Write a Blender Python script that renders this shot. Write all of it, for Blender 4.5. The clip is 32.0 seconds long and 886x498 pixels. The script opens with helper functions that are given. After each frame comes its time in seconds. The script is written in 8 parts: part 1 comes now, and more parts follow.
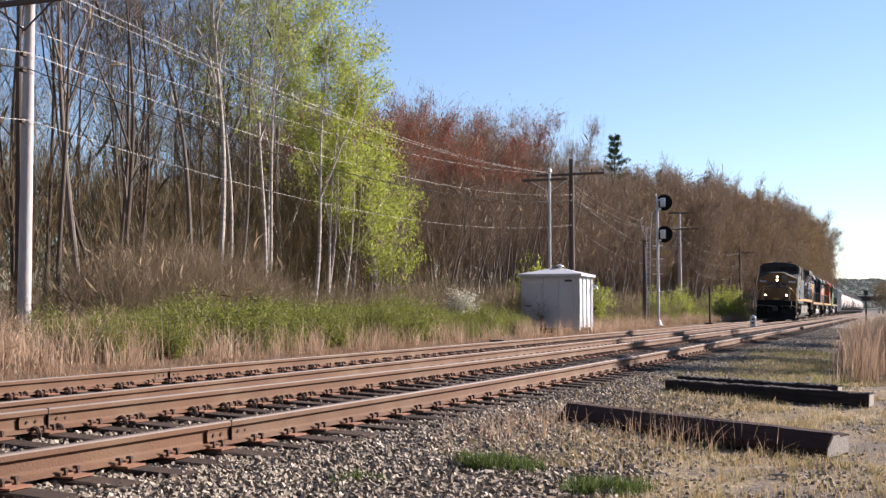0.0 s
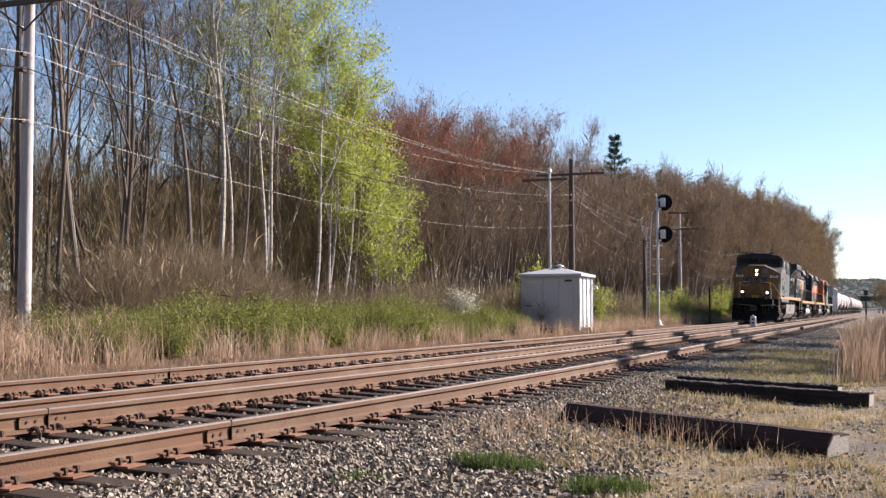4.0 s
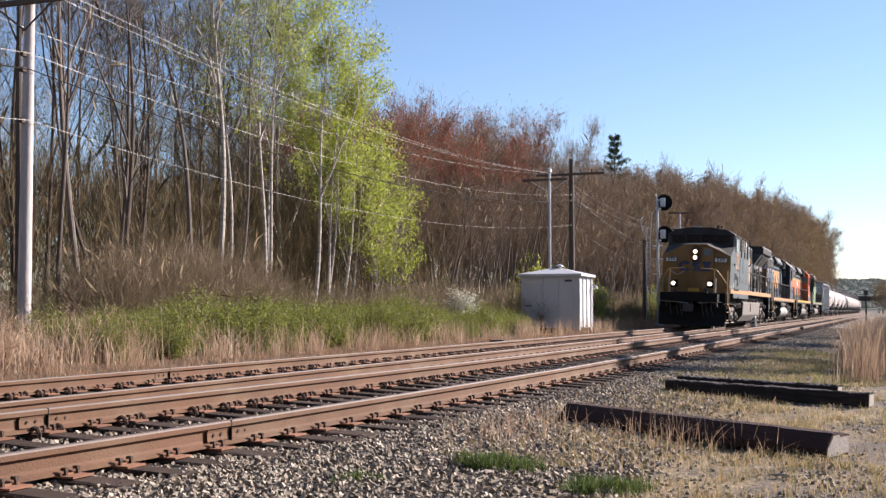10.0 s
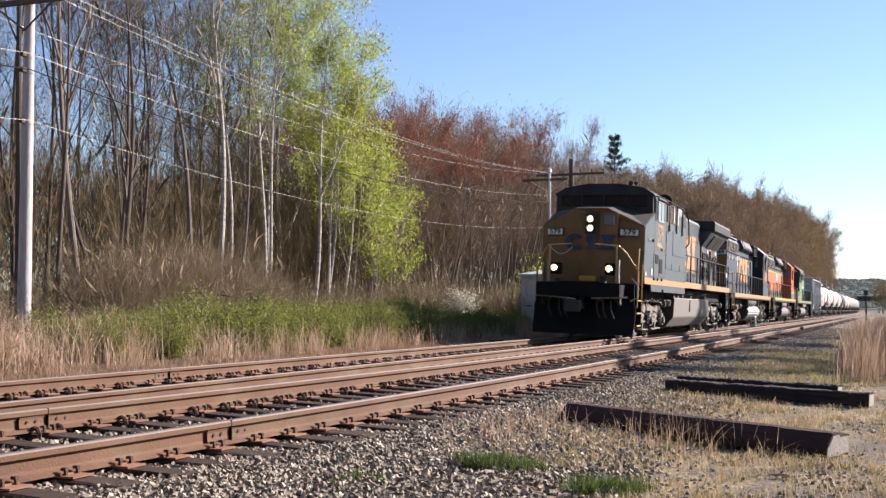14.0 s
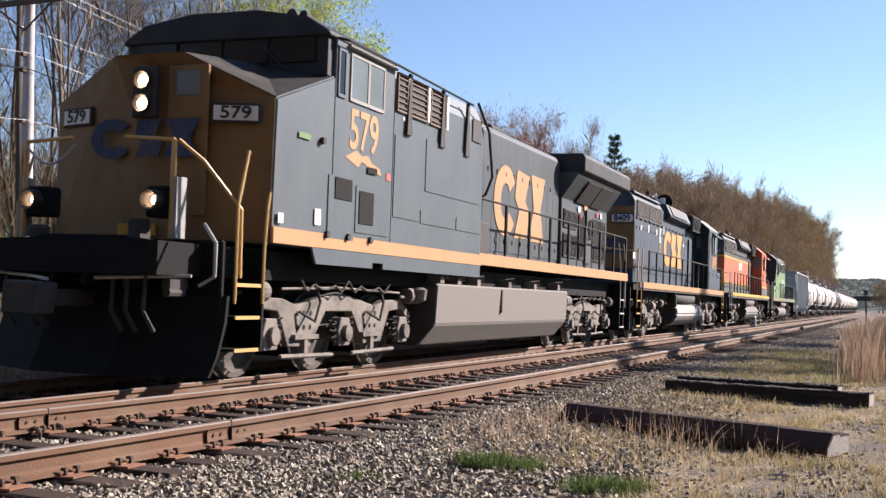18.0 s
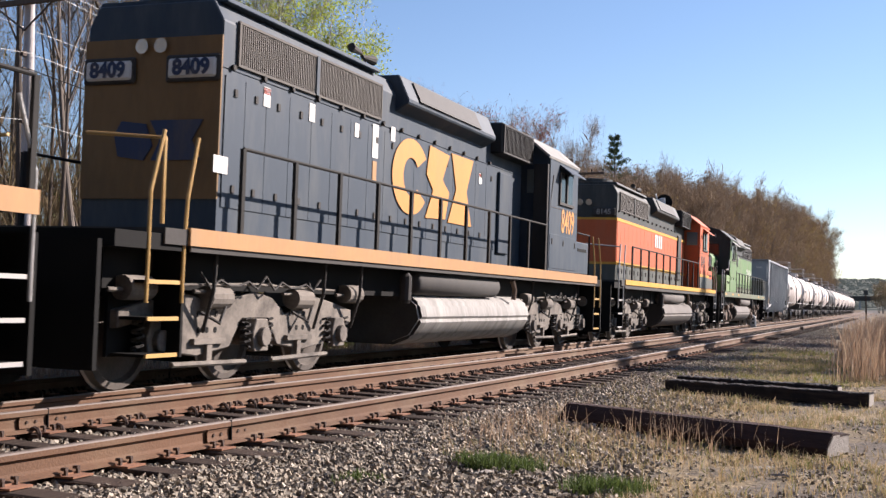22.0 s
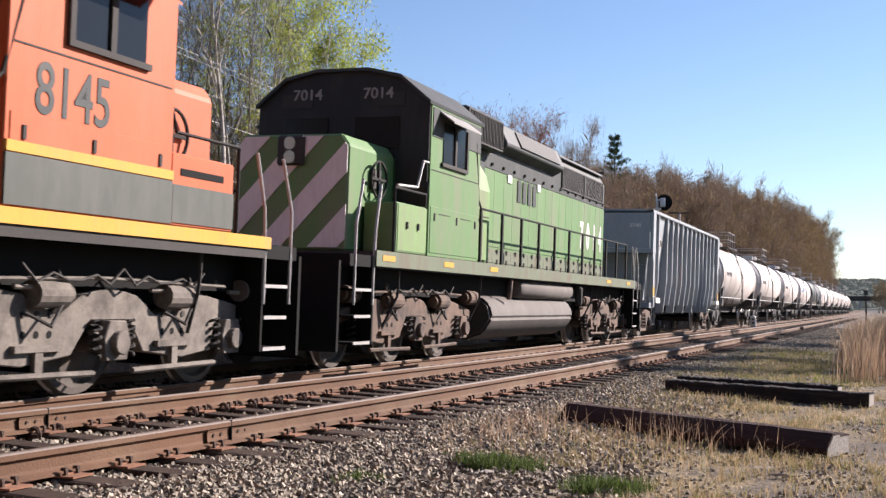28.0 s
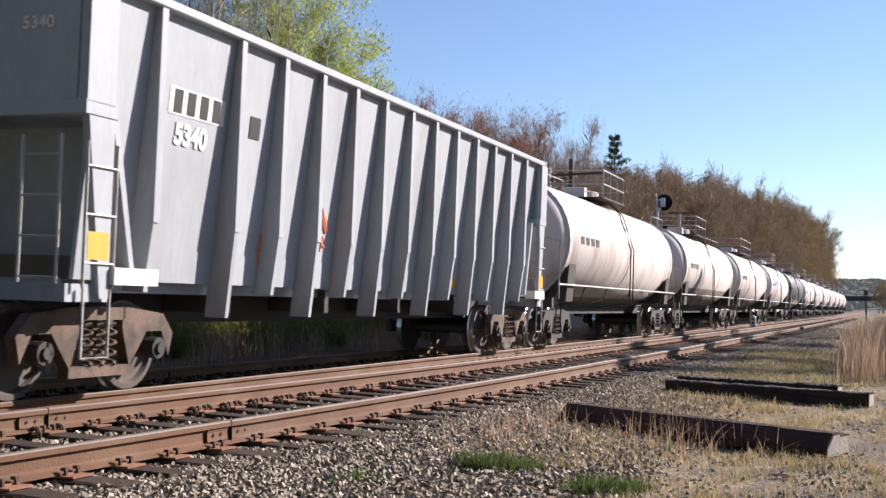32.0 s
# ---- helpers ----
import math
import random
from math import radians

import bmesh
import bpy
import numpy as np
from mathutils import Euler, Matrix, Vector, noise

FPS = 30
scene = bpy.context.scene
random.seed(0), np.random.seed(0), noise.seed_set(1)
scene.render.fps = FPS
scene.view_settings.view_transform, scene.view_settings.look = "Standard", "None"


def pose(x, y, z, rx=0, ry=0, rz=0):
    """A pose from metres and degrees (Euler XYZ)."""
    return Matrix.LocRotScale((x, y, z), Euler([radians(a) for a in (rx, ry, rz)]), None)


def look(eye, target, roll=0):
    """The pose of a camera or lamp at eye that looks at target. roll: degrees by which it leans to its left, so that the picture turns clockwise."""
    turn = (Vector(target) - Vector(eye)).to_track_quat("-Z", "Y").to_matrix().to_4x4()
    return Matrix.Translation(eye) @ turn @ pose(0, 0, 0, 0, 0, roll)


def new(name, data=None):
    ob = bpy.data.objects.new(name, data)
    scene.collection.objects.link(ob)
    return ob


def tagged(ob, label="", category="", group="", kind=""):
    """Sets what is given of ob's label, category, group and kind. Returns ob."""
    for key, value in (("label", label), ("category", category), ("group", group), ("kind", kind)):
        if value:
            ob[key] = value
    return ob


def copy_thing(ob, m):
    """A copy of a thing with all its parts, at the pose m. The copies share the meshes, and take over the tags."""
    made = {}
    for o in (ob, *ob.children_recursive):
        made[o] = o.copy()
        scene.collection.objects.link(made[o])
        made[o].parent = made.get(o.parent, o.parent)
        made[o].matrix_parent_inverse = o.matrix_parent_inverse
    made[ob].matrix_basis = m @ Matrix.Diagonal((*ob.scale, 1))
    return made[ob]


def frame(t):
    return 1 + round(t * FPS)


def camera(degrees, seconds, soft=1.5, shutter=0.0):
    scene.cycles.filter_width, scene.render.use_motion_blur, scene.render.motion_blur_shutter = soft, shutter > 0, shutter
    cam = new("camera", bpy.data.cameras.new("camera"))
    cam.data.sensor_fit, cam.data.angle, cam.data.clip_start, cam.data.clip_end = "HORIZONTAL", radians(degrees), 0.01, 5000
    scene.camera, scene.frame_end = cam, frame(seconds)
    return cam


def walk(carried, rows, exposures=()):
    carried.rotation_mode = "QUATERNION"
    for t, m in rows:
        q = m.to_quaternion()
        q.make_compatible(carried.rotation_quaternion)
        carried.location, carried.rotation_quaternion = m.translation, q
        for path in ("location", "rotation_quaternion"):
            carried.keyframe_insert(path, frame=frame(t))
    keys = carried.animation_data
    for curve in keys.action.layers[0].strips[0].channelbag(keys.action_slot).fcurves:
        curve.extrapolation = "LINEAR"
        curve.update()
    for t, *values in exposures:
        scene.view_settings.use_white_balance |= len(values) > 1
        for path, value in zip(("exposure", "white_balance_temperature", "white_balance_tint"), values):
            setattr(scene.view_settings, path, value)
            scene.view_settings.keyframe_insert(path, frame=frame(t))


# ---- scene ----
from functools import lru_cache

# camera: stands still beside the near track, looking up the line
cam = camera(41.86, 32.0, soft=1.4, shutter=0.12)
EYE = (0.0, 0.0, 0.817)
CAM_POSE = pose(*EYE, 93.04, 0, 20.9)
walk(cam, [(0.0, CAM_POSE), (32.0, CAM_POSE)], exposures=[(0.0, 1.36, 6250, 19), (12.5, 1.34, 6200, 19), (14.5, 1.46, 6200, 19), (17.0, 1.48, 6200, 19), (18.2, 1.32, 6150, 19), (19.2, 1.24, 6230, 19), (32.0, 1.25, 6120, 19)])

# light: afternoon sun from beyond the near side of the line, clear sky
SUN_AZ, SUN_EL = 47.7, 27.7          # degrees from +X towards +Y, and above the ground
world = bpy.data.worlds.new("world")
scene.world = world
world.use_nodes = True
wn, wl = world.node_tree.nodes, world.node_tree.links
sky = wn.new("ShaderNodeTexSky")
sky.sky_type = "NISHITA"
sky.sun_disc = False
sky.sun_elevation = radians(SUN_EL)
sky.sun_rotation = radians(90 - SUN_AZ)
sky.altitude, sky.air_density, sky.dust_density, sky.ozone_density = 100, 1.0, 0.0, 2.4
wl.new(sky.outputs[0], wn["Background"].inputs[0])
wn["Background"].inputs[1].default_value = 0.062
sun = new("sun", bpy.data.lights.new("sun", "SUN"))
sun.data.energy, sun.data.angle, sun.data.color = 5.0, radians(0.53), (1.0, 0.90, 0.77)
_d = Vector((math.cos(radians(SUN_AZ)) * math.cos(radians(SUN_EL)), math.sin(radians(SUN_AZ)) * math.cos(radians(SUN_EL)), math.sin(radians(SUN_EL))))
sun.matrix_world = look(_d * 60, (0, 0, 0))


# ---- materials ----
def nodes_of(name):
    m = bpy.data.materials.new(name)
    m.use_nodes = True
    t = m.node_tree
    return m, t.nodes, t.links, t.nodes["Principled BSDF"]


def surface(name, col, col2=None, rough=0.7, metal=0.0, scale=3.0, fine=40.0, amount=0.5, bump=0.15, dirt=None, dirt_amt=0.0, dirt_scale=1.2,
            stretch=(1, 1, 1), vary=0.0, spec=0.5, sub=0.0):
    """Two scales of variation, dirt patches, and relief."""
    m, n, l, b = nodes_of(name)
    co = n.new("ShaderNodeTexCoord")
    mp = n.new("ShaderNodeMapping")
    mp.inputs["Scale"].default_value = stretch
    l.new(co.outputs["Object"], mp.inputs[0])
    big = n.new("ShaderNodeTexNoise")
    big.inputs["Scale"].default_value, big.inputs["Detail"].default_value = scale, 5
    l.new(mp.outputs[0], big.inputs["Vector"])
    small = n.new("ShaderNodeTexNoise")
    small.inputs["Scale"].default_value, small.inputs["Detail"].default_value = fine, 4
    l.new(mp.outputs[0], small.inputs["Vector"])
    col2 = col2 or tuple(c * 0.72 for c in col)
    ramp = n.new("ShaderNodeMapRange")
    ramp.inputs[1].default_value, ramp.inputs[2].default_value = 0.35, 0.65
    add = n.new("ShaderNodeMath")
    add.operation = "MULTIPLY_ADD"
    l.new(small.outputs[0], add.inputs[0])
    add.inputs[1].default_value = 0.45
    mul = n.new("ShaderNodeMath")
    mul.operation = "MULTIPLY"
    mul.inputs[1].default_value = 0.55
    l.new(big.outputs[0], mul.inputs[0])
    l.new(mul.outputs[0], add.inputs[2])
    l.new(add.outputs[0], ramp.inputs[0])
    amt = n.new("ShaderNodeMath")
    amt.operation = "MULTIPLY"
    amt.inputs[1].default_value = amount
    l.new(ramp.outputs[0], amt.inputs[0])
    mix = n.new("ShaderNodeMix")
    mix.data_type = "RGBA"
    mix.inputs["A"].default_value, mix.inputs["B"].default_value = (*col, 1), (*col2, 1)
    l.new(amt.outputs[0], mix.inputs["Factor"])
    out = mix.outputs["Result"]
    if dirt:
        dn = n.new("ShaderNodeTexNoise")
        dn.inputs["Scale"].default_value, dn.inputs["Detail"].default_value, dn.inputs["Roughness"].default_value = dirt_scale, 7, 0.65
        l.new(mp.outputs[0], dn.inputs["Vector"])
        dr = n.new("ShaderNodeMapRange")
        dr.inputs[1].default_value, dr.inputs[2].default_value, dr.inputs[4].default_value = 0.46, 0.66, dirt_amt
        l.new(dn.outputs[0], dr.inputs[0])
        dm = n.new("ShaderNodeMix")
        dm.data_type = "RGBA"
        dm.inputs["B"].default_value = (*dirt, 1)
        l.new(out, dm.inputs["A"])
        l.new(dr.outputs[0], dm.inputs["Factor"])
        out = dm.outputs["Result"]
    if vary:
        oi = n.new("ShaderNodeObjectInfo")
        vr = n.new("ShaderNodeMapRange")
        vr.inputs[3].default_value, vr.inputs[4].default_value = 1 - vary, 1 + vary
        l.new(oi.outputs["Random"], vr.inputs[0])
        hs = n.new("ShaderNodeHueSaturation")
        l.new(vr.outputs[0], hs.inputs["Value"])
        l.new(out, hs.inputs["Color"])
        out = hs.outputs[0]
    l.new(out, b.inputs["Base Color"])
    b.inputs["Roughness"].default_value = rough
    b.inputs["Metallic"].default_value = metal
    b.inputs["Specular IOR Level"].default_value = spec
    if bump:
        bp = n.new("ShaderNodeBump")
        bp.inputs["Strength"].default_value, bp.inputs["Distance"].default_value = bump, 0.02
        l.new(small.outputs[0], bp.inputs["Height"])
        l.new(bp.outputs[0], b.inputs["Normal"])
    return m


def islands(name, cols, rough=0.8, spec=0.3, through_light=0.0, bump=0.0, fine=60):
    """Each loose piece of the mesh takes its own colour from the list."""
    m, n, l, b = nodes_of(name)
    g = n.new("ShaderNodeNewGeometry")
    r = n.new("ShaderNodeValToRGB")
    while len(r.color_ramp.elements) < len(cols):
        r.color_ramp.elements.new(0.5)
    for i, c in enumerate(cols):
        r.color_ramp.elements[i].position = i / max(1, len(cols) - 1)
        r.color_ramp.elements[i].color = (*c, 1)
    l.new(g.outputs["Random Per Island"], r.inputs[0])
    l.new(r.outputs[0], b.inputs["Base Color"])
    b.inputs["Roughness"].default_value, b.inputs["Specular IOR Level"].default_value = rough, spec
    if bump:
        co = n.new("ShaderNodeTexCoord")
        no = n.new("ShaderNodeTexNoise")
        no.inputs["Scale"].default_value = fine
        l.new(co.outputs["Object"], no.inputs["Vector"])
        bp = n.new("ShaderNodeBump")
        bp.inputs["Strength"].default_value, bp.inputs["Distance"].default_value = bump, 0.01
        l.new(no.outputs[0], bp.inputs["Height"])
        l.new(bp.outputs[0], b.inputs["Normal"])
    if through_light:
        tr = n.new("ShaderNodeBsdfTranslucent")
        l.new(r.outputs[0], tr.inputs[0])
        mx = n.new("ShaderNodeMixShader")
        mx.inputs[0].default_value = through_light
        l.new(b.outputs[0], mx.inputs[1])
        l.new(tr.outputs[0], mx.inputs[2])
        l.new(mx.outputs[0], n["Material Output"].inputs[0])
    return m


def glow(name, col, power):
    m, n, l, b = nodes_of(name)
    b.inputs["Base Color"].default_value = (*col, 1)
    b.inputs["Emission Color"].default_value = (*col, 1)
    b.inputs["Emission Strength"].default_value = power
    return m


MAT = {}


def M(key):
    return MAT[key]


# ---- mesh building ----
class Shape:
    """Collects vertices and faces of one part."""

    def __init__(self):
        self.v, self.f = [], []

    def add(self, vs, fs):
        o = len(self.v)
        self.v.extend([tuple(p) for p in vs])
        self.f.extend([tuple(i + o for i in q) for q in fs])
        return self

    def box(self, x0, x1, y0, y1, z0, z1):
        return self.add([(x0, y0, z0), (x1, y0, z0), (x1, y1, z0), (x0, y1, z0), (x0, y0, z1), (x1, y0, z1), (x1, y1, z1), (x0, y1, z1)],
                        [(3, 2, 1, 0), (4, 5, 6, 7), (0, 1, 5, 4), (1, 2, 6, 5), (2, 3, 7, 6), (3, 0, 4, 7)])

    def prism_y(self, prof, y0, y1):
        """prof: (x, z) counter-clockwise seen from -Y."""
        n = len(prof)
        vs = [(x, y0, z) for x, z in prof] + [(x, y1, z) for x, z in prof]
        fs = [tuple(range(n)), tuple(range(2 * n - 1, n - 1, -1))]
        fs += [(i, i + n, (i + 1) % n + n, (i + 1) % n) for i in range(n)]
        return self.add(vs, fs)

    def prism_x(self, prof, x0, x1):
        """prof: (y, z)."""
        n = len(prof)
        vs = [(x0, y, z) for y, z in prof] + [(x1, y, z) for y, z in prof]
        fs = [tuple(range(n - 1, -1, -1)), tuple(range(n, 2 * n))]
        fs += [(i, (i + 1) % n, (i + 1) % n + n, i + n) for i in range(n)]
        return self.add(vs, fs)

    def loft(self, rings, caps=True):
        n = len(rings[0])
        vs = [p for r in rings for p in r]
        fs = []
        for k in range(len(rings) - 1):
            a, b = k * n, (k + 1) * n
            fs += [(a + i, a + (i + 1) % n, b + (i + 1) % n, b + i) for i in range(n)]
        if caps:
            fs += [tuple(range(n - 1, -1, -1)), tuple(range((len(rings) - 1) * n, len(rings) * n))]
        return self.add(vs, fs)

    def cyl(self, p0, p1, r0, r1=None, n=12, caps=True):
        r1 = r0 if r1 is None else r1
        p0, p1 = Vector(p0), Vector(p1)
        d = (p1 - p0).normalized()
        a = d.orthogonal().normalized()
        b = d.cross(a)
        rings = []
        for p, r in ((p0, r0), (p1, r1)):
            rings.append([p + (a * math.cos(2 * math.pi * i / n) + b * math.sin(2 * math.pi * i / n)) * r for i in range(n)])
        return self.loft(rings, caps)

    def tube(self, pts, r, n=6):
        """One continuous tube along a line of points."""
        pts = [Vector(q) for q in pts]
        rings, side = [], None
        for i, q in enumerate(pts):
            d = (pts[min(i + 1, len(pts) - 1)] - pts[max(i - 1, 0)]).normalized()
            side = d.orthogonal().normalized() if side is None else (side - d * side.dot(d)).normalized()
            b = d.cross(side)
            rr = r[i] if hasattr(r, "__len__") else r
            rings.append([q + (side * math.cos(2 * math.pi * k / n) + b * math.sin(2 * math.pi * k / n)) * rr for k in range(n)])
        return self.loft(rings)

    def ring(self, centre, radius, r, axis="x", n=24, sides=6):
        """A wheel rim: a closed round tube."""
        c = Vector(centre)
        rings = []
        for i in range(n):
            a = 2 * math.pi * i / n
            u = Vector((0, math.cos(a), math.sin(a))) if axis == "x" else Vector((math.cos(a), 0, math.sin(a)))
            w = Vector((1, 0, 0)) if axis == "x" else Vector((0, 1, 0))
            rings.append([c + u * (radius + r * math.cos(2 * math.pi * k / sides)) + w * r * math.sin(2 * math.pi * k / sides) for k in range(sides)])
        return self.loft(rings + rings[:1], False)

    def lathe(self, prof, axis="x", n=24, at=(0, 0, 0)):
        """prof: (along, radius)."""
        rings = []
        for s, r in prof:
            ring = []
            for i in range(n):
                c, q = math.cos(2 * math.pi * i / n) * r, math.sin(2 * math.pi * i / n) * r
                ring.append({"x": (at[0] + s, at[1] + c, at[2] + q), "y": (at[0] + q, at[1] + s, at[2] + c), "z": (at[0] + c, at[1] + q, at[2] + s)}[axis])
            rings.append(ring)
        return self.loft(rings, True)

    def mesh(self, name, mat, smooth=False, bevel=0.0, segs=1):
        me = bpy.data.meshes.new(name)
        me.from_pydata(self.v, [], self.f)
        if bevel:
            bm = bmesh.new()
            bm.from_mesh(me)
            bmesh.ops.remove_doubles(bm, verts=bm.verts, dist=1e-5)
            bmesh.ops.recalc_face_normals(bm, faces=bm.faces)
            es = [e for e in bm.edges if len(e.link_faces) == 2 and e.calc_face_angle(0) > 0.5]
            bmesh.ops.bevel(bm, geom=es, offset=bevel, segments=segs, affect="EDGES", clamp_overlap=True)
            bm.to_mesh(me)
            bm.free()
        elif len(self.f) < 2500:
            bm = bmesh.new()
            bm.from_mesh(me)
            bmesh.ops.recalc_face_normals(bm, faces=bm.faces)
            bm.to_mesh(me)
            bm.free()
        if mat:
            me.materials.append(mat)
        me.validate()
        if smooth:
            me.polygons.foreach_set("use_smooth", [True] * len(me.polygons))
            try:
                me.set_sharp_from_angle(angle=radians(40))
            except AttributeError:
                pass
        me.update()
        return me


def part(name, shape, mat, parent=None, label="", smooth=False, bevel=0.0, segs=1, at=None):
    me = shape if isinstance(shape, bpy.types.Mesh) else shape.mesh(name, mat, smooth, bevel, segs)
    ob = new(name, me)
    if parent is not None:
        ob.parent = parent
    if at is not None:
        ob.matrix_basis = at
    if label:
        ob["label"] = label
    return ob


def thing(name, at=None, label="", category="", group="", kind=""):
    ob = new(name)
    ob.empty_display_size = 0.3
    if at is not None:
        ob.matrix_basis = at
    return tagged(ob, label, category, group, kind)


def lettering(text, size, mat, parent, at, name="lettering", bold=0.0, squeeze=1.0):
    """Flat letters with the built-in font, facing the pose's +Z."""
    cu = bpy.data.curves.new(name, "FONT")
    cu.body, cu.size, cu.extrude, cu.offset = text, size, 0.004, bold
    cu.align_x, cu.align_y = "CENTER", "CENTER"
    tmp = bpy.data.objects.new(name, cu)
    scene.collection.objects.link(tmp)
    bpy.context.view_layer.update()
    me = bpy.data.meshes.new_from_object(tmp.evaluated_get(bpy.context.evaluated_depsgraph_get()))
    bpy.data.objects.remove(tmp)
    bpy.data.curves.remove(cu)
    if squeeze != 1.0:
        me.transform(Matrix.Diagonal((squeeze, 1, 1, 1)))
    me.materials.clear()
    me.materials.append(mat)
    return part(name, me, None, parent, at=at)


# poses that turn flat letters to face the near side (+X) or the leading end (-Y) of a vehicle
def on_side(x, y, z):
    return Matrix.Translation((x, y, z)) @ Euler((radians(90), 0, radians(90))).to_matrix().to_4x4()


def on_front(x, y, z):
    return Matrix.Translation((x, y, z)) @ Euler((radians(90), 0, 0)).to_matrix().to_4x4()
# ---- colours of the setting ----
MAT["rail_side"] = surface("rail_side", (0.128, 0.060, 0.027), (0.078, 0.038, 0.019), 0.85, 0.0, 1.2, 60, 0.8, 0.25, (0.165, 0.115, 0.068), 0.6, 0.8)
MAT["rail_top"] = surface("rail_top", (0.17, 0.13, 0.105), (0.11, 0.085, 0.068), 0.6, 0.2, 1.5, 30, 0.6, 0.05)
MAT["tie_wood"] = surface("tie_wood", (0.062, 0.043, 0.034), (0.030, 0.021, 0.017), 0.95, 0, 4, 35, 0.8, 0.5, (0.12, 0.095, 0.072), 0.35, 3, (8, 1, 8), 0.25, 0.12)
MAT["plate_rust"] = surface("plate_rust", (0.26, 0.12, 0.06), (0.13, 0.06, 0.04), 0.9, 0, 8, 80, 0.7, 0.3, None, 0, 1, (1, 1, 1), 0.2)
MAT["dark_iron"] = surface("dark_iron", (0.045, 0.029, 0.022), (0.085, 0.048, 0.032), 0.8, 0.2, 8, 60, 0.7, 0.3)
MAT["anchor_rust"] = surface("anchor_rust", (0.075, 0.042, 0.028), (0.035, 0.024, 0.02), 0.9, 0.0, 8, 60, 0.7, 0.3)
MAT["stone"] = islands("stone", [(0.285, 0.245, 0.19), (0.135, 0.117, 0.095), (0.39, 0.335, 0.26), (0.075, 0.064, 0.053), (0.24, 0.19, 0.14), (0.52, 0.45, 0.36), (0.18, 0.153, 0.122)], 0.9, 0.25, 0, 0.4, 90)
MAT["bark"] = surface("bark", (0.125, 0.097, 0.076), (0.062, 0.048, 0.038), 0.95, 0, 3, 25, 0.8, 0.5, None, 0, 1, (3, 3, 0.7), 0.25)
MAT["bark_grey"] = surface("bark_grey", (0.21, 0.175, 0.145), (0.085, 0.068, 0.056), 0.95, 0, 3, 25, 0.8, 0.5, None, 0, 1, (2, 2, 0.8), 0.2)
MAT["birch_bark"] = surface("birch_bark", (0.52, 0.47, 0.41), (0.30, 0.26, 0.22), 0.8, 0, 4, 30, 0.5, 0.3, (0.10, 0.08, 0.07), 0.75, 2.2, (1, 1, 3.0), 0.12)
MAT["twig"] = islands("twig", [(0.125, 0.095, 0.070), (0.18, 0.14, 0.10), (0.14, 0.108, 0.08), (0.22, 0.175, 0.13)], 0.95)
MAT["twig_warm"] = islands("twig_warm", [(0.20, 0.15, 0.085), (0.15, 0.105, 0.065), (0.25, 0.19, 0.11), (0.115, 0.08, 0.05), (0.19, 0.17, 0.08)], 0.95, 0.2, 0.25)
MAT["twig_grey"] = islands("twig_grey", [(0.13, 0.105, 0.078), (0.20, 0.165, 0.125), (0.16, 0.13, 0.098)], 0.95)
MAT["bud_red"] = islands("bud_red", [(0.36, 0.10, 0.055), (0.28, 0.10, 0.065), (0.24, 0.11, 0.075), (0.20, 0.085, 0.06), (0.40, 0.11, 0.06)], 0.9, 0.3, 0.25)
MAT["twig_far"] = islands("twig_far", [(0.165, 0.118, 0.080), (0.225, 0.165, 0.110), (0.13, 0.092, 0.066), (0.19, 0.13, 0.09)], 0.9, 0.3, 0.3)
MAT["twig_olive"] = islands("twig_olive", [(0.215, 0.16, 0.105), (0.28, 0.215, 0.145), (0.15, 0.112, 0.075), (0.19, 0.155, 0.085)], 0.9, 0.3, 0.3)
MAT["bud_brown"] = islands("bud_brown", [(0.17, 0.125, 0.085), (0.22, 0.165, 0.105), (0.135, 0.10, 0.074), (0.18, 0.12, 0.09)], 0.9, 0.3, 0.25)
MAT["bud_gold"] = islands("bud_gold", [(0.34, 0.24, 0.075), (0.27, 0.19, 0.08), (0.21, 0.15, 0.085), (0.31, 0.24, 0.075)], 0.9, 0.3, 0.3)
MAT["leaf_new"] = islands("leaf_new", [(0.36, 0.42, 0.06), (0.29, 0.35, 0.05), (0.44, 0.47, 0.08), (0.24, 0.28, 0.04)], 0.6, 0.4, 0.45)
MAT["leaf_olive"] = islands("leaf_olive", [(0.11, 0.125, 0.035), (0.085, 0.10, 0.033), (0.145, 0.155, 0.05), (0.11, 0.10, 0.045)], 0.7, 0.3, 0.35)
MAT["leaf_shrub"] = islands("leaf_shrub", [(0.20, 0.225, 0.038), (0.14, 0.165, 0.028), (0.27, 0.285, 0.055), (0.115, 0.11, 0.04)], 0.7, 0.3, 0.35)
MAT["needle"] = islands("needle", [(0.035, 0.06, 0.025), (0.05, 0.085, 0.03), (0.025, 0.045, 0.02)], 0.8)
MAT["straw"] = islands("straw", [(0.40, 0.27, 0.175), (0.52, 0.38, 0.26), (0.30, 0.19, 0.12), (0.64, 0.50, 0.36), (0.21, 0.125, 0.08)], 0.8, 0.3, 0.3)
MAT["straw_red"] = islands("straw_red", [(0.30, 0.17, 0.10), (0.40, 0.27, 0.17), (0.22, 0.12, 0.075), (0.48, 0.36, 0.24)], 0.85, 0.2, 0.25)
MAT["straw_short"] = islands("straw_short", [(0.46, 0.345, 0.20), (0.56, 0.43, 0.27), (0.33, 0.25, 0.13), (0.19, 0.205, 0.065), (0.38, 0.27, 0.16)], 0.8, 0.3, 0.3)
MAT["grass_green"] = islands("grass_green", [(0.075, 0.11, 0.028), (0.105, 0.145, 0.038), (0.05, 0.075, 0.02)], 0.7, 0.3, 0.35)
